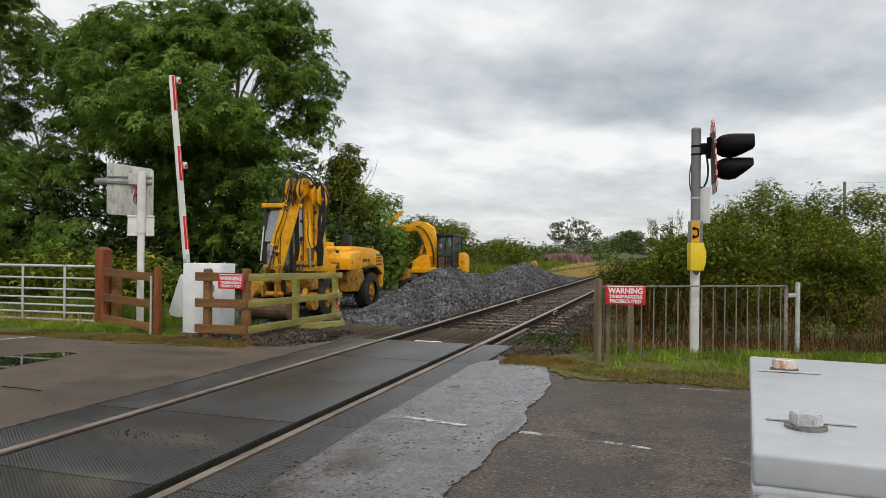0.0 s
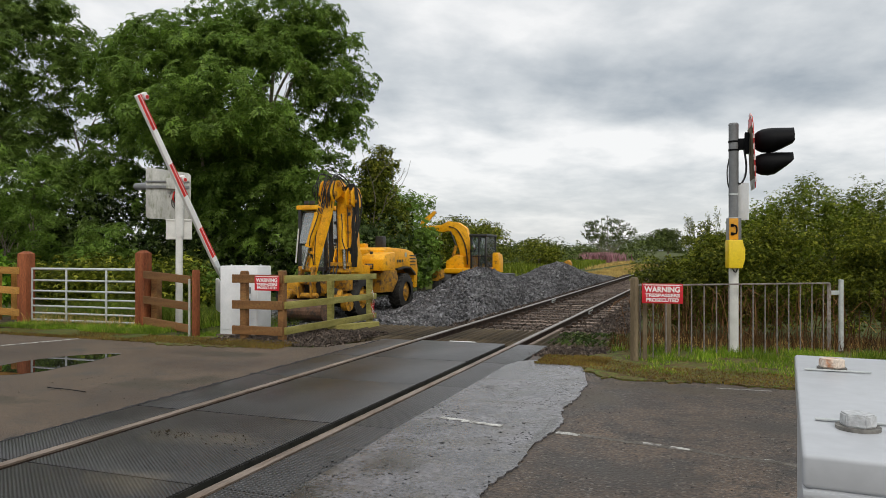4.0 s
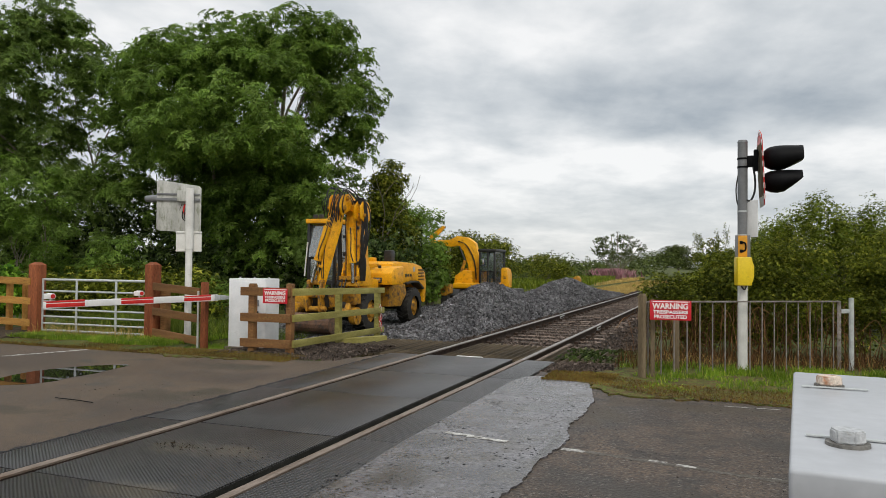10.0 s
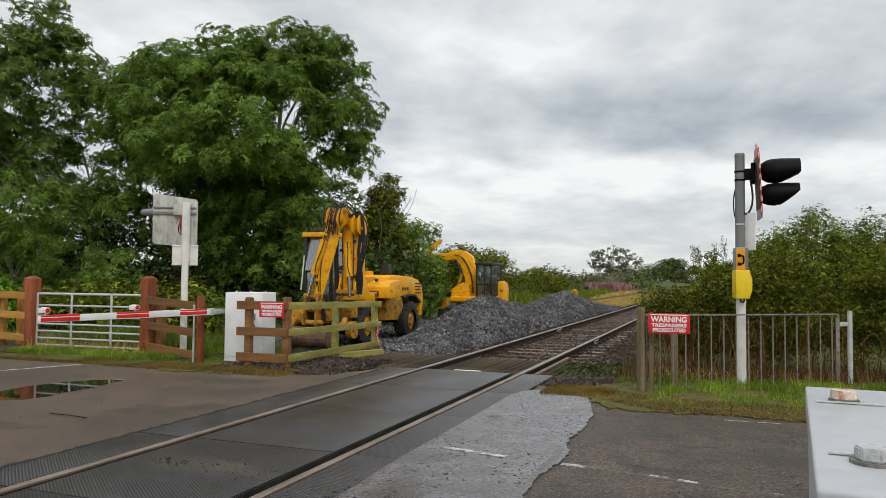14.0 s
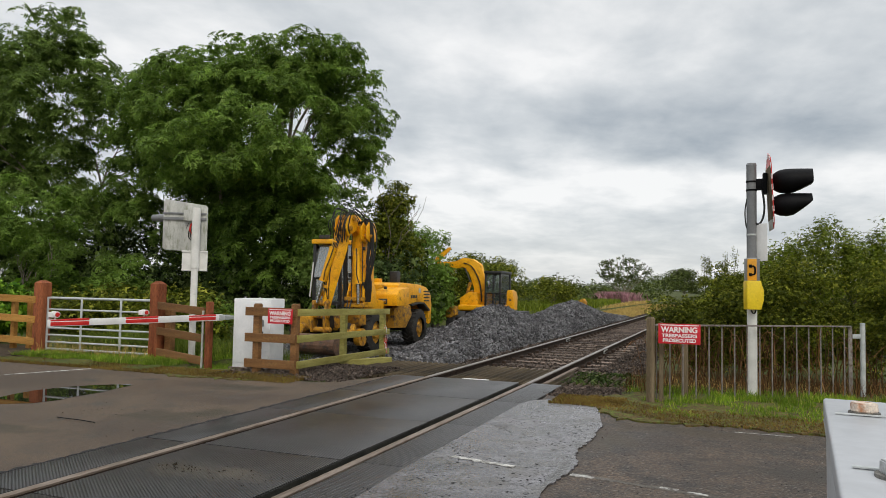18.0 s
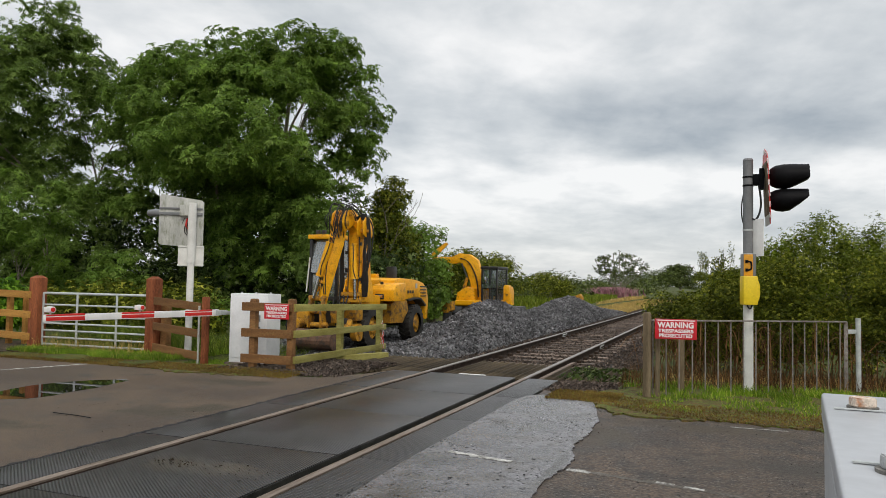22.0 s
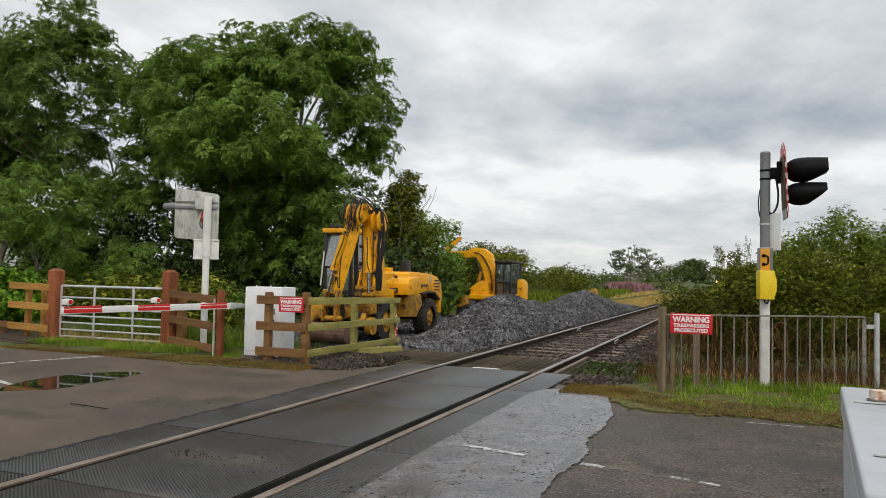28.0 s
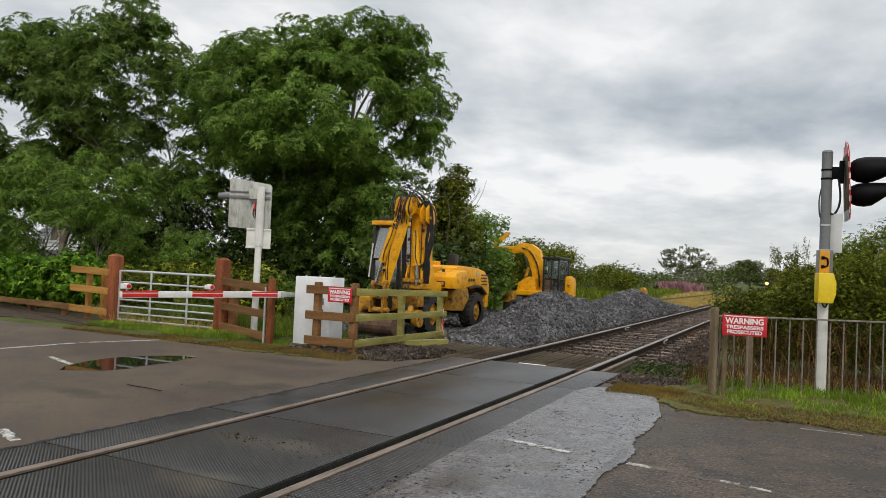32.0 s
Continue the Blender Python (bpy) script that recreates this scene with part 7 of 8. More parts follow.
def woods():
    r = random.Random(21)
    ash = crown_lumps(r, -16.7, 23.5, 7.4, 5.8, 4.2, 4.1, 230, 0.85) + crown_lumps(r, -13.4, 23.5, 6.9, 2.5, 3.0, 3.2, 60, 0.75) + crown_lumps(r, -16.6, 22.5, 3.4, 5.6, 3.0, 3.2, 100, 0.85)
    ash = [u for u in ash if not (abs(u[0] + 13.6) < 0.28 and abs(u[2] - 7.3) < 0.28)]
    ash += crown_lumps(r, -21.5, 22.3, 5.4, 1.3, 1.5, 1.8, 30, 0.6) + crown_lumps(r, -14.2, 23.5, 9.7, 2.3, 2.2, 1.6, 44, 0.7) + crown_lumps(r, -14.0, 19.0, 5.6, 3.6, 2.2, 1.5, 60, 0.75)
    ash += crown_lumps(random.Random(64), -15.6, 21.0, 4.9, 4.6, 1.5, 2.6, 84, 0.6) + crown_lumps(random.Random(65), -18.2, 21.4, 7.9, 3.4, 1.8, 2.3, 44, 0.65)
    ash += crown_lumps(random.Random(63), -22.3, 22.9, 7.6, 1.6, 1.4, 2.1, 26, 0.55)
    ash += crown_lumps(random.Random(61), -13.7, 20.9, 3.4, 3.0, 1.5, 2.9, 84, 0.6) + crown_lumps(random.Random(62), -16.6, 20.4, 6.6, 3.0, 1.4, 2.2, 40, 0.65)
    ash = [u for u in ash if not (u[1] < 22.4 and u[2] < 4.7 and -0.97 < (u[0] - 0.4) / (u[1] - 0.3) < -0.80)]
    a = tree("ash_tree", (-14.4, 24, 0), "tall dense green ash tree with gaps showing pale limbs", 3.4, 0.24, ash, "ash", ash_leaf, 6.4, 0.31, 31, gap=((-0.654, 0.255, 0.04), (-0.637, 0.275, 0.03), (-0.74, 0.247, 0.025), (-0.575, 0.222, 0.018), (-0.545, 0.208, 0.012), (-0.595, 0.285, 0.012), (-0.60, 0.20, 0.018), (-0.70, 0.215, 0.016), (-0.765, 0.18, 0.014), (-0.615, 0.235, 0.02)))
    for pts, w in ((((-0.5, -0.6, 4.2), (-0.45, -0.8, 5.8), (-0.3, -0.9, 7.0), (-0.15, -0.9, 8.6)), 0.07), (((-0.4, -0.8, 6.3), (-0.6, -0.9, 7.2), (-0.7, -0.9, 8.3)), 0.05), (((-0.35, -0.8, 6.6), (0.0, -0.9, 7.3), (0.5, -0.8, 8.2)), 0.045), (((-1.9, -2.5, 3.8), (-2.0, -2.7, 5.1), (-1.8, -2.7, 5.8), (-2.05, -2.6, 6.7)), 0.055), (((-0.2, -0.9, 5.6), (0.3, -1.2, 6.4), (0.7, -1.2, 7.4), (1.3, -1.1, 8.2)), 0.04), (((-0.6, -0.8, 5.4), (-1.1, -1.0, 6.6), (-1.7, -1.0, 7.4)), 0.04)):
        bm = bmesh.new()
        tube(bm, pts, w, 8)
        part("limb", bm, lit_pale_bark, a, "pale bare limb with a sunlit look in its bark colour")
    b = crown_lumps(r, -26.2, 22.5, 8.4, 3.4, 3.6, 4.3, 108, 0.74) + crown_lumps(r, -25.0, 21.5, 3.5, 4.0, 3, 3.2, 64, 0.85)
    more = random.Random(77)
    b += crown_lumps(more, -29.2, 22.6, 8.9, 2.3, 2.4, 3.6, 62, 0.66) + crown_lumps(more, -26.6, 22.6, 12.0, 2.6, 1.8, 1.3, 26, 0.5)
    b = [u for u in b if not seen_past(u)]
    left_ash = tree("ash_tree", (-26.0, 23, 0), "tall dark green ash tree over the field hedge", 3.6, 0.26, b, "ash", dark_leaf, 7.0, 0.32, 32)
    for pts, w in ((((-0.5, -3, -0.1), (-0.3, -3, 1.5), (-0.2, -3, 2.0), (0.5, -3.1, 3.2)), 0.15), (((-0.22, -3, 1.7), (-0.5, -3, 2.4), (-0.7, -2.9, 3.4)), 0.11)):
        bm = bmesh.new()
        tube(bm, pts, w, 8)
        part("limb", bm, bark, left_ash, "dark leaning stem")
    c = crown_lumps(r, -32.6, 23, 7.4, 3.9, 4, 4.6, 84, 0.8) + crown_lumps(r, -37.5, 22, 5.6, 4, 3, 4.5, 50, 1.0) + crown_lumps(r, -41.5, 29, 2.8, 3.4, 2, 3.0, 40, 0.8)
    c += crown_lumps(more, -32.8, 23, 10.6, 3.6, 2.6, 2.3, 60, 0.7)
    tree("ash_tree", (-32.5, 24, 0), "broad dark green tree beyond the roadside hedge", 3.4, 0.28, c, "ash", dark_leaf, 5.5, 0.42, 33)
    spec = ((-18.9, 16.0, 2.3, 2.8, 1.6, 2.6, 46, 0.6, ash_leaf), (-22.6, 16.0, 2.5, 2.6, 1.6, 2.7, 60, 0.62, ash_leaf), (-16.6, 17.4, 1.2, 1.5, 1.2, 1.4, 24, 0.5, ash_leaf), (-12.2, 15.6, 0.5, 2.2, 0.8, 0.75, 22, 0.4, ash_leaf), (-11.0, 20.5, 2.0, 1.6, 2.0, 2.5, 26, 0.6, dark_leaf), (-11.9, 25.8, 2.4, 1.75, 2.0, 2.5, 120, 0.5, hedge_leaf), (-11.5, 25.6, 4.5, 0.75, 0.8, 1.15, 56, 0.34, hedge_leaf), (-13.6, 30.8, 2.6, 2.5, 2.0, 2.6, 60, 0.62, ash_leaf), (-10.05, 26.6, 1.4, 0.75, 0.8, 1.5, 60, 0.34, ash_leaf), (-12.2, 36.5, 1.7, 2.3, 2.6, 1.9, 50, 0.62, hedge_leaf), (-13.6, 43, 1.7, 2.4, 3.4, 1.9, 30, 0.75, hedge_leaf), (-15.4, 52, 1.8, 2.6, 3.4, 2.1, 30, 0.8, hedge_leaf), (-12.6, 58, 1.3, 2.6, 3.0, 1.4, 26, 0.7, hedge_leaf))
    for i, (x, y, z, rx, ry, rz, n, s, lf) in enumerate(spec):
        lumps = [u for u in crown_lumps(r, x, y, z, rx, ry, rz, n, s) if not seen_past(u)]
        b = thing("shrub", pose(x, y, 0), "dense green ash and elder regrowth by the gate" if i < 3 else "dense green hawthorn shrub at the field edge", "shrub", "field edge shrubs")
        bm = bmesh.new()
        for k in range(3):
            limbs(bm, (r.uniform(-0.1, 0.1), r.uniform(-0.1, 0.1), -0.3), (r.uniform(-0.4, 0.4), r.uniform(-0.4, 0.4), 1), z * 0.55, 0.06, 2, r, 6)
        part("woody_frame", bm, bark, b)
        own = [(a - x, bb - y, cc, d, e, f) for a, bb, cc, d, e, f in lumps]
        part("foliage", fronds("foliage", own, 8.5, 0.27, 5, 3, lf, 50 + i) if i < 3 else foliage("foliage", own, 120 if s < 0.5 else 100, 0.4 if s < 0.5 else 0.45, "broad", lf, 50 + i, 0.5), None, b)


    lumps = [(r.uniform(-30, -9.6), r.uniform(20.5, 24.5), r.uniform(0.2, 2.2), r.uniform(0.8, 1.4), 0.9, r.uniform(0.6, 1.0)) for _ in range(150)]
    lumps += [(r.uniform(-31, -14), r.uniform(24.5, 27), r.uniform(2.0, 5.2), r.uniform(0.9, 1.4), 0.9, r.uniform(0.7, 1.1)) for _ in range(70)]
    lumps = [u for u in lumps if not seen_past(u)]
    low = [(r.uniform(-18, -11.8), r.uniform(14.6, 16.2), r.uniform(0.15, 1.0), r.uniform(0.5, 0.8), 0.5, r.uniform(0.35, 0.55)) for _ in range(60)]
    structure("undergrowth", foliage("undergrowth", low, 95, 0.45, "broad", hedge_leaf, 121, 0.4), "yellow-green weeds and brambles behind the gate", "undergrowth", "stuff")
    # the darker leaf colour carries the shade under the crowns
    structure("undergrowth", foliage("undergrowth", lumps, 34, 0.62, "broad", ivy_leaf, 120, 0.3), "tangled undergrowth below the trees, its leaves darkened as their shade", "undergrowth", "stuff")


woods()


def right_hedge():
    r = random.Random(5)
    spec = [(-0.32, 13.25, 0.74, 0.52, 0.6, 0.95, 40, 0.24), (0.4, 13.15, 0.95, 0.8, 0.7, 1.15, 48, 0.27), (1.5, 13.3, 1.0, 1.0, 0.8, 1.2, 50, 0.3), (2.9, 13.4, 0.98, 1.0, 0.8, 1.2, 44, 0.32), (4.4, 13.3, 1.0, 1.0, 0.8, 1.25, 40, 0.32), (6.2, 13.1, 1.0, 1.3, 0.8, 1.25, 40, 0.34)]
    for x, y, z, rx, ry, rz, n, s in spec:
        lumps = crown_lumps(r, x, y, z, rx, ry, rz, n, s) + [(x + r.uniform(-rx, rx), y - 0.1 + r.uniform(-0.3, 0.4), r.uniform(0.35, 0.8), 0.3, 0.25, 0.22) for _ in range(9)]
        if x == 0.4:
            lumps += crown_lumps(random.Random(41), 0.56, 13.2, 1.45, 0.42, 0.4, 0.5, 26, 0.2)
        lumps = [(a, bb + (0.25 if cc < 0.75 else 0), cc, d, e, f) for a, bb, cc, d, e, f in lumps if cc > 0.72 or r.random() < 0.7]
        b = thing("bramble_hedge", pose(x, y, 0), "tangled green bramble hedge behind the bar fence", "hedge", "verge hedge")
        bm = bmesh.new()
        for k in range(int(90 * rx)):
            x0, y0, h = r.uniform(-rx, rx), r.uniform(-0.95, -0.45), r.uniform(0.2, 0.95)
            lean = r.uniform(-0.35, 0.35)
            tube(bm, [(x0, y0, -0.02), (x0 + lean * 0.25, y0 + r.uniform(-0.1, 0.1), h * 0.55), (x0 + lean * 0.7, y0 + r.uniform(-0.15, 0.15), h), (x0 + lean * 1.3, y0 + r.uniform(-0.25, 0.1), h * r.uniform(0.6, 1.0))], r.uniform(0.003, 0.006), 4)
        tangle = part("dry_stem_tangle", bm, brown_stem, b, "dry brown bramble stems")
        tagged(tangle, kind="stuff")
        part("foliage", foliage("foliage", [(a - x, bb - y, cc, d, e, f) for a, bb, cc, d, e, f in lumps], (900 if x < 3.5 else 260), 0.15, "broad", hedge_leaf, int(60 + x * 3), gap=(x, y, DOWN_THE_LINE)), None, b)
    wil = crown_lumps(r, 2.75, 19.6, 1.72, 1.75, 1.5, 1.6, 150, 0.3) + crown_lumps(r, 4.9, 20, 1.7, 1.8, 1.5, 1.5, 50, 0.3) + crown_lumps(r, 1.5, 19.4, 1.4, 0.8, 0.8, 1.2, 40, 0.28)
    wil = [(a, b, c, r.uniform(0.16, 0.3), 0.2, r.uniform(0.25, 0.5)) for a, b, c, *_ in wil]
    heart = [(a - 2.9, b + 0.1 - 19.6, c - 0.06, d * 1.45, e * 1.4, f * 1.05) for a, b, c, d, e, f in wil] + [(a - 2.9, b - 19.6, c, d, e, f) for a, b, c, d, e, f in crown_lumps(r, 3.4, 19.8, 1.3, 2.4, 1.2, 1.5, 60, 0.42)]
    t = thing("willow_bush", pose(2.9, 19.6, 0), "olive-green willow bush rising above the hedge", "bush")
    bm = bmesh.new()
    for k in range(4):
        limbs(bm, (r.uniform(-0.1, 0.1), r.uniform(-0.1, 0.1), -0.3), (r.uniform(-0.5, 0.5), r.uniform(-0.5, 0.5), 1), 0.9, 0.05, 2, r, 6)
    part("woody_frame", bm, bark, t)
    part("foliage", foliage("foliage", [(a - 2.9, bb - 19.6, cc, d, e, f) for a, bb, cc, d, e, f in wil], 300, 0.21, "narrow", sallow_leaf, 71, 0.3, 0.9), None, t)
    part("inner_foliage", foliage("inner_foliage", heart, 230, 0.25, "broad", sallow_leaf, 72, 0.1, 0.8), None, t)
    # thin upright shoots on the hedge top
    for k in range(12):
        x, y = (r.uniform(0.05, 0.6) if k < 9 else r.uniform(0.8, 2.6)), r.uniform(12.9, 13.5)
        z = 1.72 + 0.2 * min(x, 1.5)
        h = r.uniform(0.16, 0.36)
        sh = thing("hedge_shoot", pose(x, y, z), "thin leafy shoot standing above the hedge", "shoot", "hedge shoots")
        bm = bmesh.new()
        tube(bm, [(0, 0, -0.3), (0.02, 0, 0), (r.uniform(-0.08, 0.08), 0, h)], 0.003, 4)
        part("stem", bm, hedge_leaf, sh)
        part("foliage", foliage("foliage", [(0, 0, h * (0.15 + 0.17 * q), 0.03, 0.03, 0.05) for q in range(6)], 400, 0.1, "narrow", hedge_leaf, 300 + k), None, sh)
    lumps = [(-0.75 - 1.35 * r.random() ** 1.3, 11.6 + 1.9 * r.random(), -0.06 + 0.03 * r.random(), 0.16, 0.16, 0.05) for _ in range(46)]
    structure("ground_ivy", foliage("ground_ivy", lumps, 420, 0.2, "broad", ivy_leaf, 77), "low ivy creeping over the cattle guard", "ivy", "stuff")
    # laurel hedge behind the low rail
    for k, x in enumerate((-15.1, -17.0, -18.9, -20.8, -22.7, -24.6)):
        y = 12.15 - (x + 15) * 0.1
        lumps = crown_lumps(r, x, y, 0.74, 1.25, 0.6, 0.74, 44, 0.3)
        b = thing("laurel_hedge", pose(x, y, 0), "glossy green laurel hedge by the road", "hedge", "laurel hedge")
        bm = bmesh.new()
        for q in range(3):
            limbs(bm, (0.3 * (q - 1), 0, -0.2), (0.3 * (q - 1), 0, 1), 0.45, 0.03, 2, r, 6)
        part("woody_frame", bm, bark, b)
        part("foliage", foliage("foliage", [(a - x, bb - y, cc, d, e, f) for a, bb, cc, d, e, f in lumps], 170, 0.52, "broad", laurel_leaf, 400 + k), None, b)


right_hedge()


def lineside():
    """Bushes along the far railway and the wooded skyline."""
    r = random.Random(12)
    for i, (x, y, z, rx, ry, rz, n, s) in enumerate(((0.45, 17.2, 0.75, 0.85, 1.8, 0.9, 34, 0.38), (0.5, 21.5, 0.8, 1.0, 2.2, 0.95, 34, 0.42), (0.4, 27, 0.85, 1.2, 2.8, 0.95, 34, 0.5), (0.5, 34, 0.9, 1.5, 3.4, 1.1, 34, 0.6), (0.9, 43, 1.0, 1.9, 4, 1.25, 34, 0.7), (1.9, 54, 1.3, 2.6, 4, 1.9, 30, 0.85), (0.3, 61, 0.7, 2.0, 2.5, 0.68, 30, 0.5))):
        lumps = crown_lumps(r, x, y, z, rx, ry, rz, n, s)
        if y == 61:
            lumps += [(r.uniform(-1.5, 1.6), r.uniform(59.5, 62.5), r.uniform(1.85, 2.6), r.uniform(0.3, 0.5), 0.5, r.uniform(0.14, 0.24)) for _ in range(34)]
        b = thing("lineside_bush", pose(x, y, 0), "low green bush crowding the railway", "bush", "lineside bushes")
        part("foliage", foliage("foliage", [(a - x, bb - y, cc, d, e, f) for a, bb, cc, d, e, f in lumps], 110, 0.42, "broad", hedge_leaf, 80 + i, gap=(x, y, DOWN_THE_LINE)), None, b)
    lumps = []
    for k in range(130):
        x, y = r.uniform(-66, 24), r.uniform(125, 190)
        if -12 < x < 2:
            continue
        h = r.uniform(1.6, 3.0)
        lumps.append((x, y, h * 0.55, r.uniform(2, 4), 2.5, h))
    for k in range(90):
        x, y = r.uniform(-45, -15), r.uniform(60, 120)
        h = r.uniform(0.9, 1.7)
        lumps.append((x, y, h * 0.5, r.uniform(1.5, 3), 2, h))
    for k in range(46):
        x, y = r.uniform(3, 22), r.uniform(60, 120)
        h = r.uniform(1.0, 2.3)
        lumps.append((x, y, h * 0.5, r.uniform(1.5, 3), 2.5, h))
    for k in range(40):
        lumps.append((r.uniform(-26, 12), r.uniform(426, 431), r.uniform(0.5, 3.5), 3, 2, 2))
    for k in range(70):
        lumps.append((r.uniform(-60, 70), r.uniform(432, 450), r.uniform(3, 9), 6, 4, 4))
    for k in range(24):
        lumps.append((r.choice((r.uniform(1, 9), r.uniform(-20, -9))), r.uniform(150, 175), r.uniform(2, 4.2), 2.4, 2, 1.6))
    structure("far_woods", foliage("far_woods", lumps, 3.3, 1.6, "broad", far_leaf, 90, 0.6), "distant dark green hedges and woods on the skyline", "woods", "stuff")
    oak = crown_lumps(r, -9.6, 200, 4.6, 4.6, 4, 3.6, 60, 1.3) + crown_lumps(r, -13.6, 200, 3.2, 2.6, 3, 2.8, 26, 1.0)
    tree("round_tree", (-9.8, 200, 1.2), "round dark green tree far along the line", 2.2, 0.3, oak, "broad", far_leaf, 26, 1.0, 94, depth=2)
    lone = crown_lumps(r, -12.4, 100, 4.3, 4.0, 2.2, 2.1, 150, 0.32)
    t = tree("lone_tree", (-12.5, 100, 0.4), "thin-crowned lone tree on the skyline", 1.2, 0.1, lone, "broad", far_leaf, 90, 0.5, 93, depth=2)
    for k in range(11):
        a = -1.2 + 0.24 * k
        bm = bmesh.new()
        tip = Vector((3.9 * math.sin(a), r.uniform(-0.8, 0.8), 1.4 + 4.3 * math.cos(a * 0.8)))
        tube(bm, [(0.1 * a, 0, 0.3), (tip.x * 0.35, tip.y * 0.3, 1.6), (tip.x * 0.75, tip.y * 0.7, tip.z * 0.72), tip], 0.04, 5)
        part("limb", bm, bark, t, "thin bare stem")


lineside()


def blades(name, n, place, h, w, mat, label, seed):
    rs = np.random.RandomState(seed)
    c = np.array([place(rs) for _ in range(n)])
    a = rs.uniform(0, 2 * np.pi, n)
    hh = h * rs.uniform(0.4, 1.2, n)
    lean = rs.normal(size=(n, 2)) * 0.35 * hh[:, None]
    d = np.stack([np.cos(a), np.sin(a), 0 * a], 1) * w / 2
    mid = c + np.column_stack([lean * 0.35, hh * 0.6])
    tip = c + np.column_stack([lean, hh])
    v = np.stack([c - d, c + d, mid + d * 0.7, mid - d * 0.7, tip], 1)
    k = 5 * np.arange(n)[:, None]
    f = np.concatenate([np.array([[0, 1, 2]]) + k, np.array([[0, 2, 3]]) + k, np.array([[3, 2, 4]]) + k])
    return structure(name, bulk(name, v.reshape(-1, 3), f, mat), label, "grass", "stuff")


def verges():
    def left(rs):
        while True:
            x = rs.uniform(-12.2, -7.2)
            y = 10.2 + 2.0 * rs.rand() ** 1.2
            if noise.noise((x * 1.1, y * 1.6, 3)) > -0.12 - 0.5 * max(0, y - 10.7):
                return (x, y, ground_height(x, y) - 0.02)

    def right(rs):
        while True:
            x = rs.uniform(-0.9, 7)
            y = 8.95 + 0.09 * x + 2.9 * rs.rand()
            if noise.noise((x * 2.0, y * 2.2, 7)) + 0.5 * noise.noise((x * 0.7, y, 9)) > 0.16 - 0.13 * (y - 9.2):
                return (x, y, ground_height(x, y) - 0.01)
    blades("verge_grass", 20000, left, 0.115, 0.009, grass_blade, "bright green grass on the far verge", 1)
    blades("verge_grass", 20000, right, 0.078, 0.01, grass_blade, "bright green grass below the bar fence", 2)

    def dry(rs):
        x = rs.uniform(-1.0, 6.5)
        y = 11.1 + 0.3 * x + 1.6 * rs.rand()
        return (x, y, 0.0)
    blades("dry_grass", 3600, dry, 0.27, 0.007, brown_stem, "dry brown grass stems under the hedge", 3)

    def gold(rs):
        x = rs.uniform(-0.6, 6.0)
        return (x + 0.08 * rs.normal(), 11.7 + 0.3 * max(x, 0) + 0.5 * rs.rand(), 0.0)
    blades("dry_grass", 900, gold, 0.17, 0.006, dry_grass, "golden dead grass at the hedge foot", 13)

    def rank(rs):
        x = rs.uniform(-12.4, -7.9)
        y = 11.35 + 3.0 * rs.rand()
        return (x, y, ground_height(x, y) - 0.02)
    blades("rank_grass", 9000, rank, 0.4, 0.011, willow_leaf, "rank grass and weeds behind the field gate", 9)

    def straw(rs):
        x = rs.uniform(-12.2, -9.6)
        return (x, 10.75 + 0.5 * rs.rand(), 0.0)
    blades("dry_grass", 450, straw, 0.3, 0.007, dry_grass, "pale dry grass under the field gate", 10)

    def edge(rs):
        k = rs.rand()
        if k < 0.14:
            x, y = rs.uniform(-1.7, -0.8), rs.uniform(9.5, 10.3)
        elif k < 0.55:
            x = rs.uniform(-1.3, 6)
            y = 8.78 + 0.9 * rs.rand() + (0.7 * max(0, -0.2 - x))
        else:
            x = rs.uniform(-12.0, -5.6)
            y = 9.5 + 0.75 * rs.rand()
        return (x, y, 0.0)
    blades("edge_moss", 38000, edge, 0.034, 0.011, moss_blade, "short brown moss and grass along the road edge", 6)

    def clumps(rs):
        k = rs.randint(12)
        x, y = -0.1 + 0.42 * k + 0.09 * rs.normal(), 10.35 + 0.16 * k + 0.5 * ((k * 7) % 5) / 5 + 0.09 * rs.normal()
        return (x, y, 0.0)
    blades("grass_tufts", 2000, clumps, 0.125, 0.008, grass_blade, "longer green grass tufts along the fence foot", 8)

    def far(rs):
        y = rs.uniform(46, 96)
        x = -5.0 - rs.uniform(0, 3.0) - 0.06 * (y - 46) * rs.rand()
        return (x, y, ground_height(x, y))
    blades("dry_grass", 15000, far, 0.3, 0.055, dry_grass, "tall pale dry grass beside the far track", 4)

    def lush(rs):
        y = rs.uniform(44, 95)
        x = -8.0 - (y - 40) * 0.07 - rs.uniform(0, 7)
        return (x, y, ground_height(x, y))
    blades("tall_grass", 14000, lush, 0.5, 0.07, sallow_leaf, "rank green grass beside the far track", 7)

    def bloom(rs):
        x, y = rs.normal(-12.6, 1.05), rs.uniform(92, 98)
        return (x, y, ground_height(x, y))
    blades("willowherb", 2800, bloom, 1.2, 0.16, pink_bloom, "bank of pink willowherb in flower", 5)


verges()


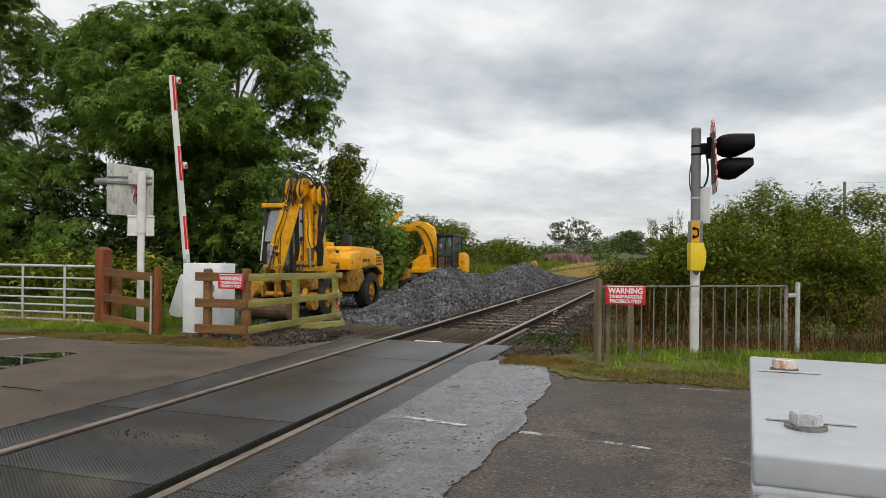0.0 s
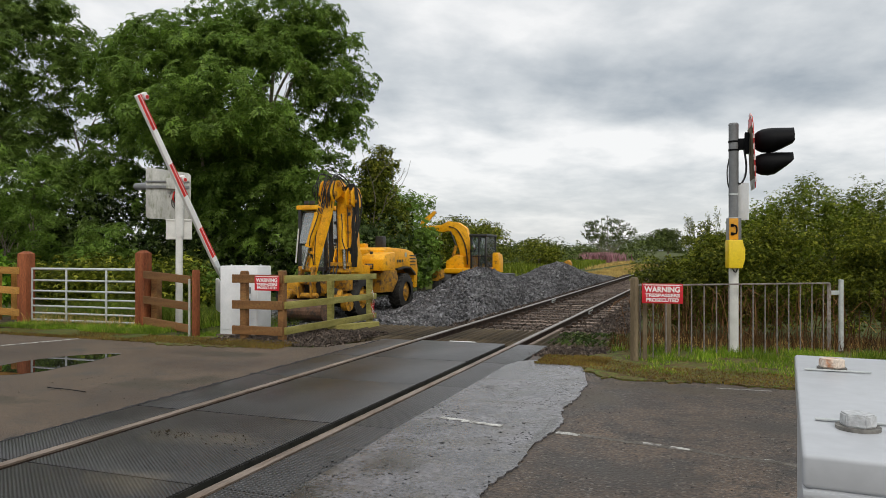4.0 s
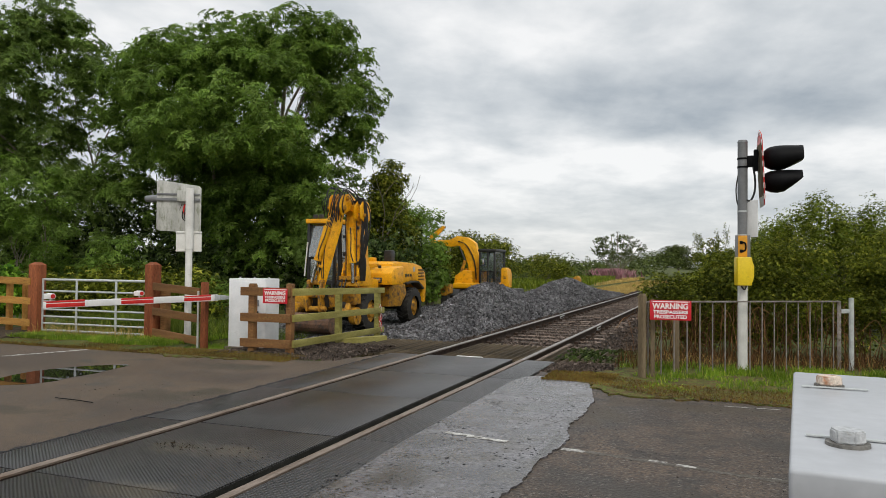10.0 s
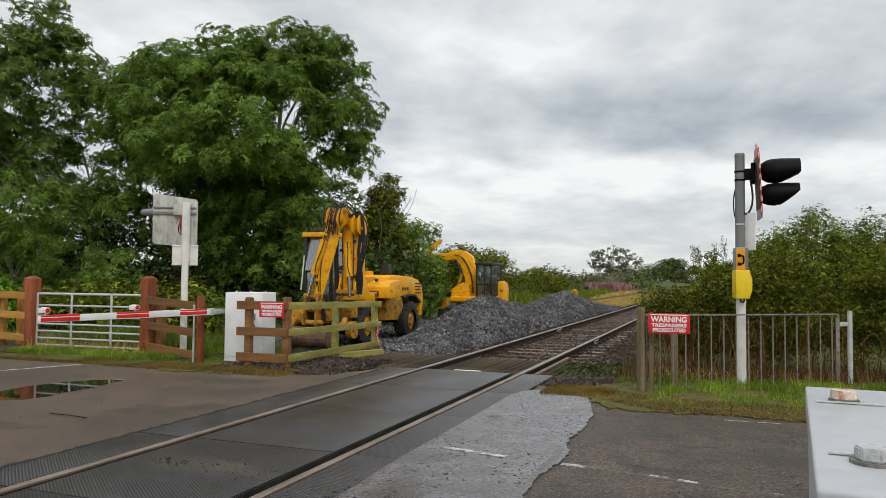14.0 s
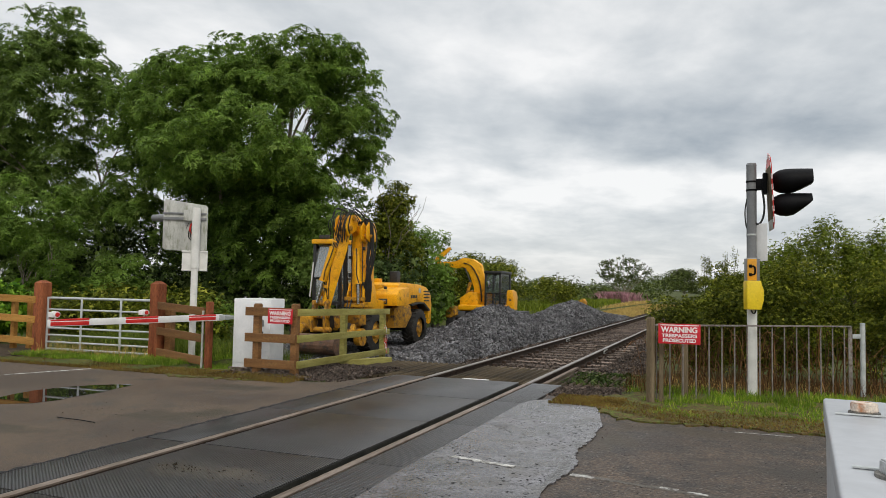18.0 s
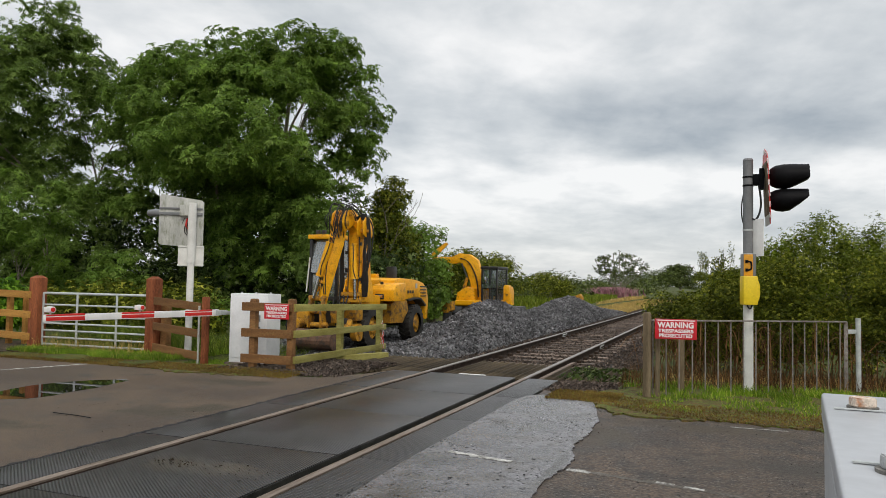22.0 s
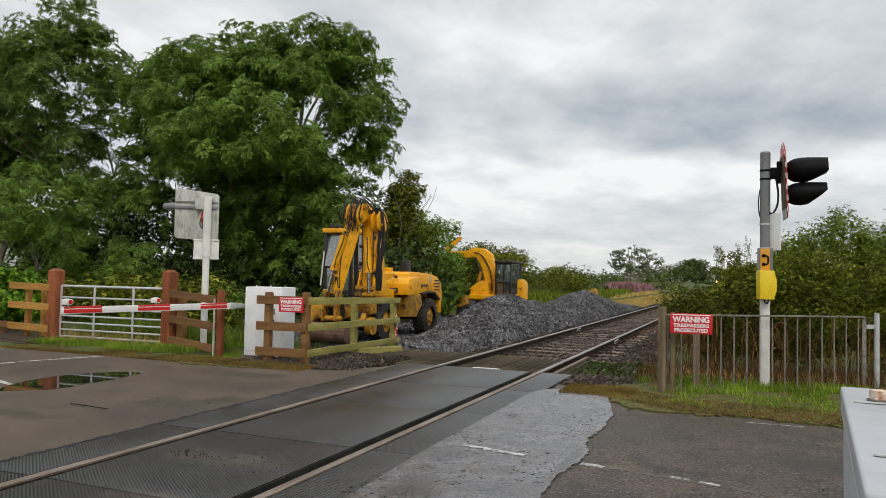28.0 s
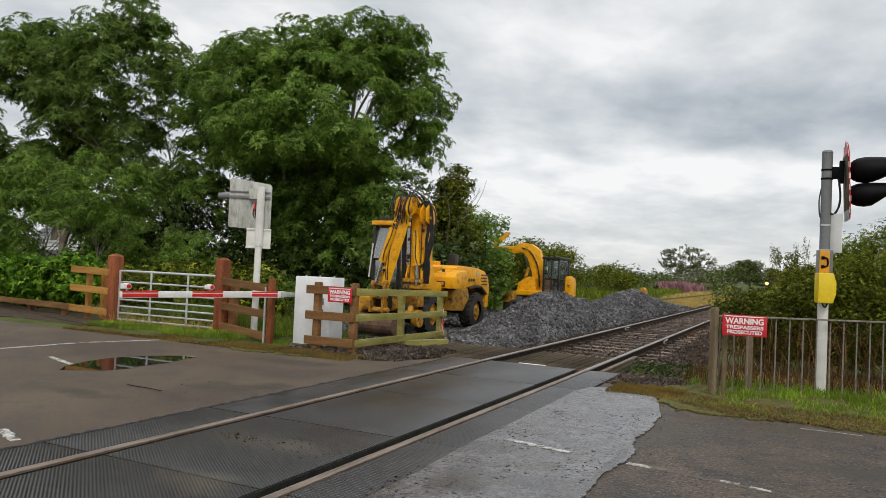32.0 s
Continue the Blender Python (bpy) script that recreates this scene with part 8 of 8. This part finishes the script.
def edge_strip(name, outline, mat, label, z):
    rnd = random.Random(len(outline))
    rough = []
    for p, q in zip(outline, outline[1:] + outline[:1]):
        n = max(1, int(math.hypot(q[0] - p[0], q[1] - p[1]) / 0.07)) if abs(p[0]) < 20 else 1
        rough += [(p[0] + (q[0] - p[0]) * i / n + rnd.uniform(-0.04, 0.04), p[1] + (q[1] - p[1]) * i / n + rnd.uniform(-0.08, 0.08) + 0.2 * noise.noise((3 * p[0] + 3 * (q[0] - p[0]) * i / n, p[1], 4))) for i in range(n)]
    outline = rough
    bm = bmesh.new()
    slab(bm, outline, "z", z - 0.06, z)
    structure(name, bm, mat, label, "verge")


edge_strip("verge", [(-1.66, 10.28), (-1.68, 10.12), (-1.5, 9.95), (-1.2, 9.6), (-0.96, 9.1), (-0.7, 8.8), (-0.2, 8.72), (1.0, 8.78), (3, 8.78), (8, 8.5), (8, 12.6), (2, 12.2), (-0.5, 11.9), (-0.8, 10.95), (-1.15, 10.38)], moss, "mossy brown edge of the verge", 0.012)
edge_strip("verge", [(-12.3, 10.0), (-11.2, 10.0), (-9.7, 9.75), (-8.6, 9.62), (-7.3, 9.45), (-6.4, 9.5), (-6.0, 9.65), (-6.2, 10.1), (-7, 10.4), (-9, 10.3), (-12.0, 10.4)], moss, "mossy brown edge of the verge", 0.010)
edge_strip("verge", [(-60, 10.6), (-26, 10.4), (-16, 10.1), (-12.0, 10.02), (-11.6, 10.5), (-12.1, 11.5), (-16, 12.0), (-26, 13.2), (-60, 16)], soil_mat, "bare brown soil under the laurel hedge", 0.034)

# ---- what moves ----


def motions():
    yaw = ARM_YAW
    rows = []
    back = machine.matrix_basis.inverted()
    for t, a in ARM_ANGLES:
        rows.append((t, back @ pose(*ARM_ROOT, 0, 0, yaw) @ pose(0, 0, 0, 0, a, 0)))
    walk(arm, rows)
    walk(weight, rows)
    walk(train, [(t, pose(-3.25, y, 0)) for t, y in ((0, 415), (13, 308), (20, 250), (25, 208), (28, 183), (32, 150))])


ARM_ANGLES = ((0, 82.9), (1.0, 83.3), (2.0, 83.1), (2.5, 82.8), (3, 74.5), (3.5, 66.0), (4.0, 57.8), (4.5, 49.5), (5.0, 41.8), (5.5, 34.7), (6, 27.4), (6.5, 20.0), (7, 11.6), (7.5, 8.7), (8, 5.8), (8.5, 3.3), (9, 0.2), (9.5, 0.1), (10, 0.1), (13, 0.1), (32, 0.2))
motions()
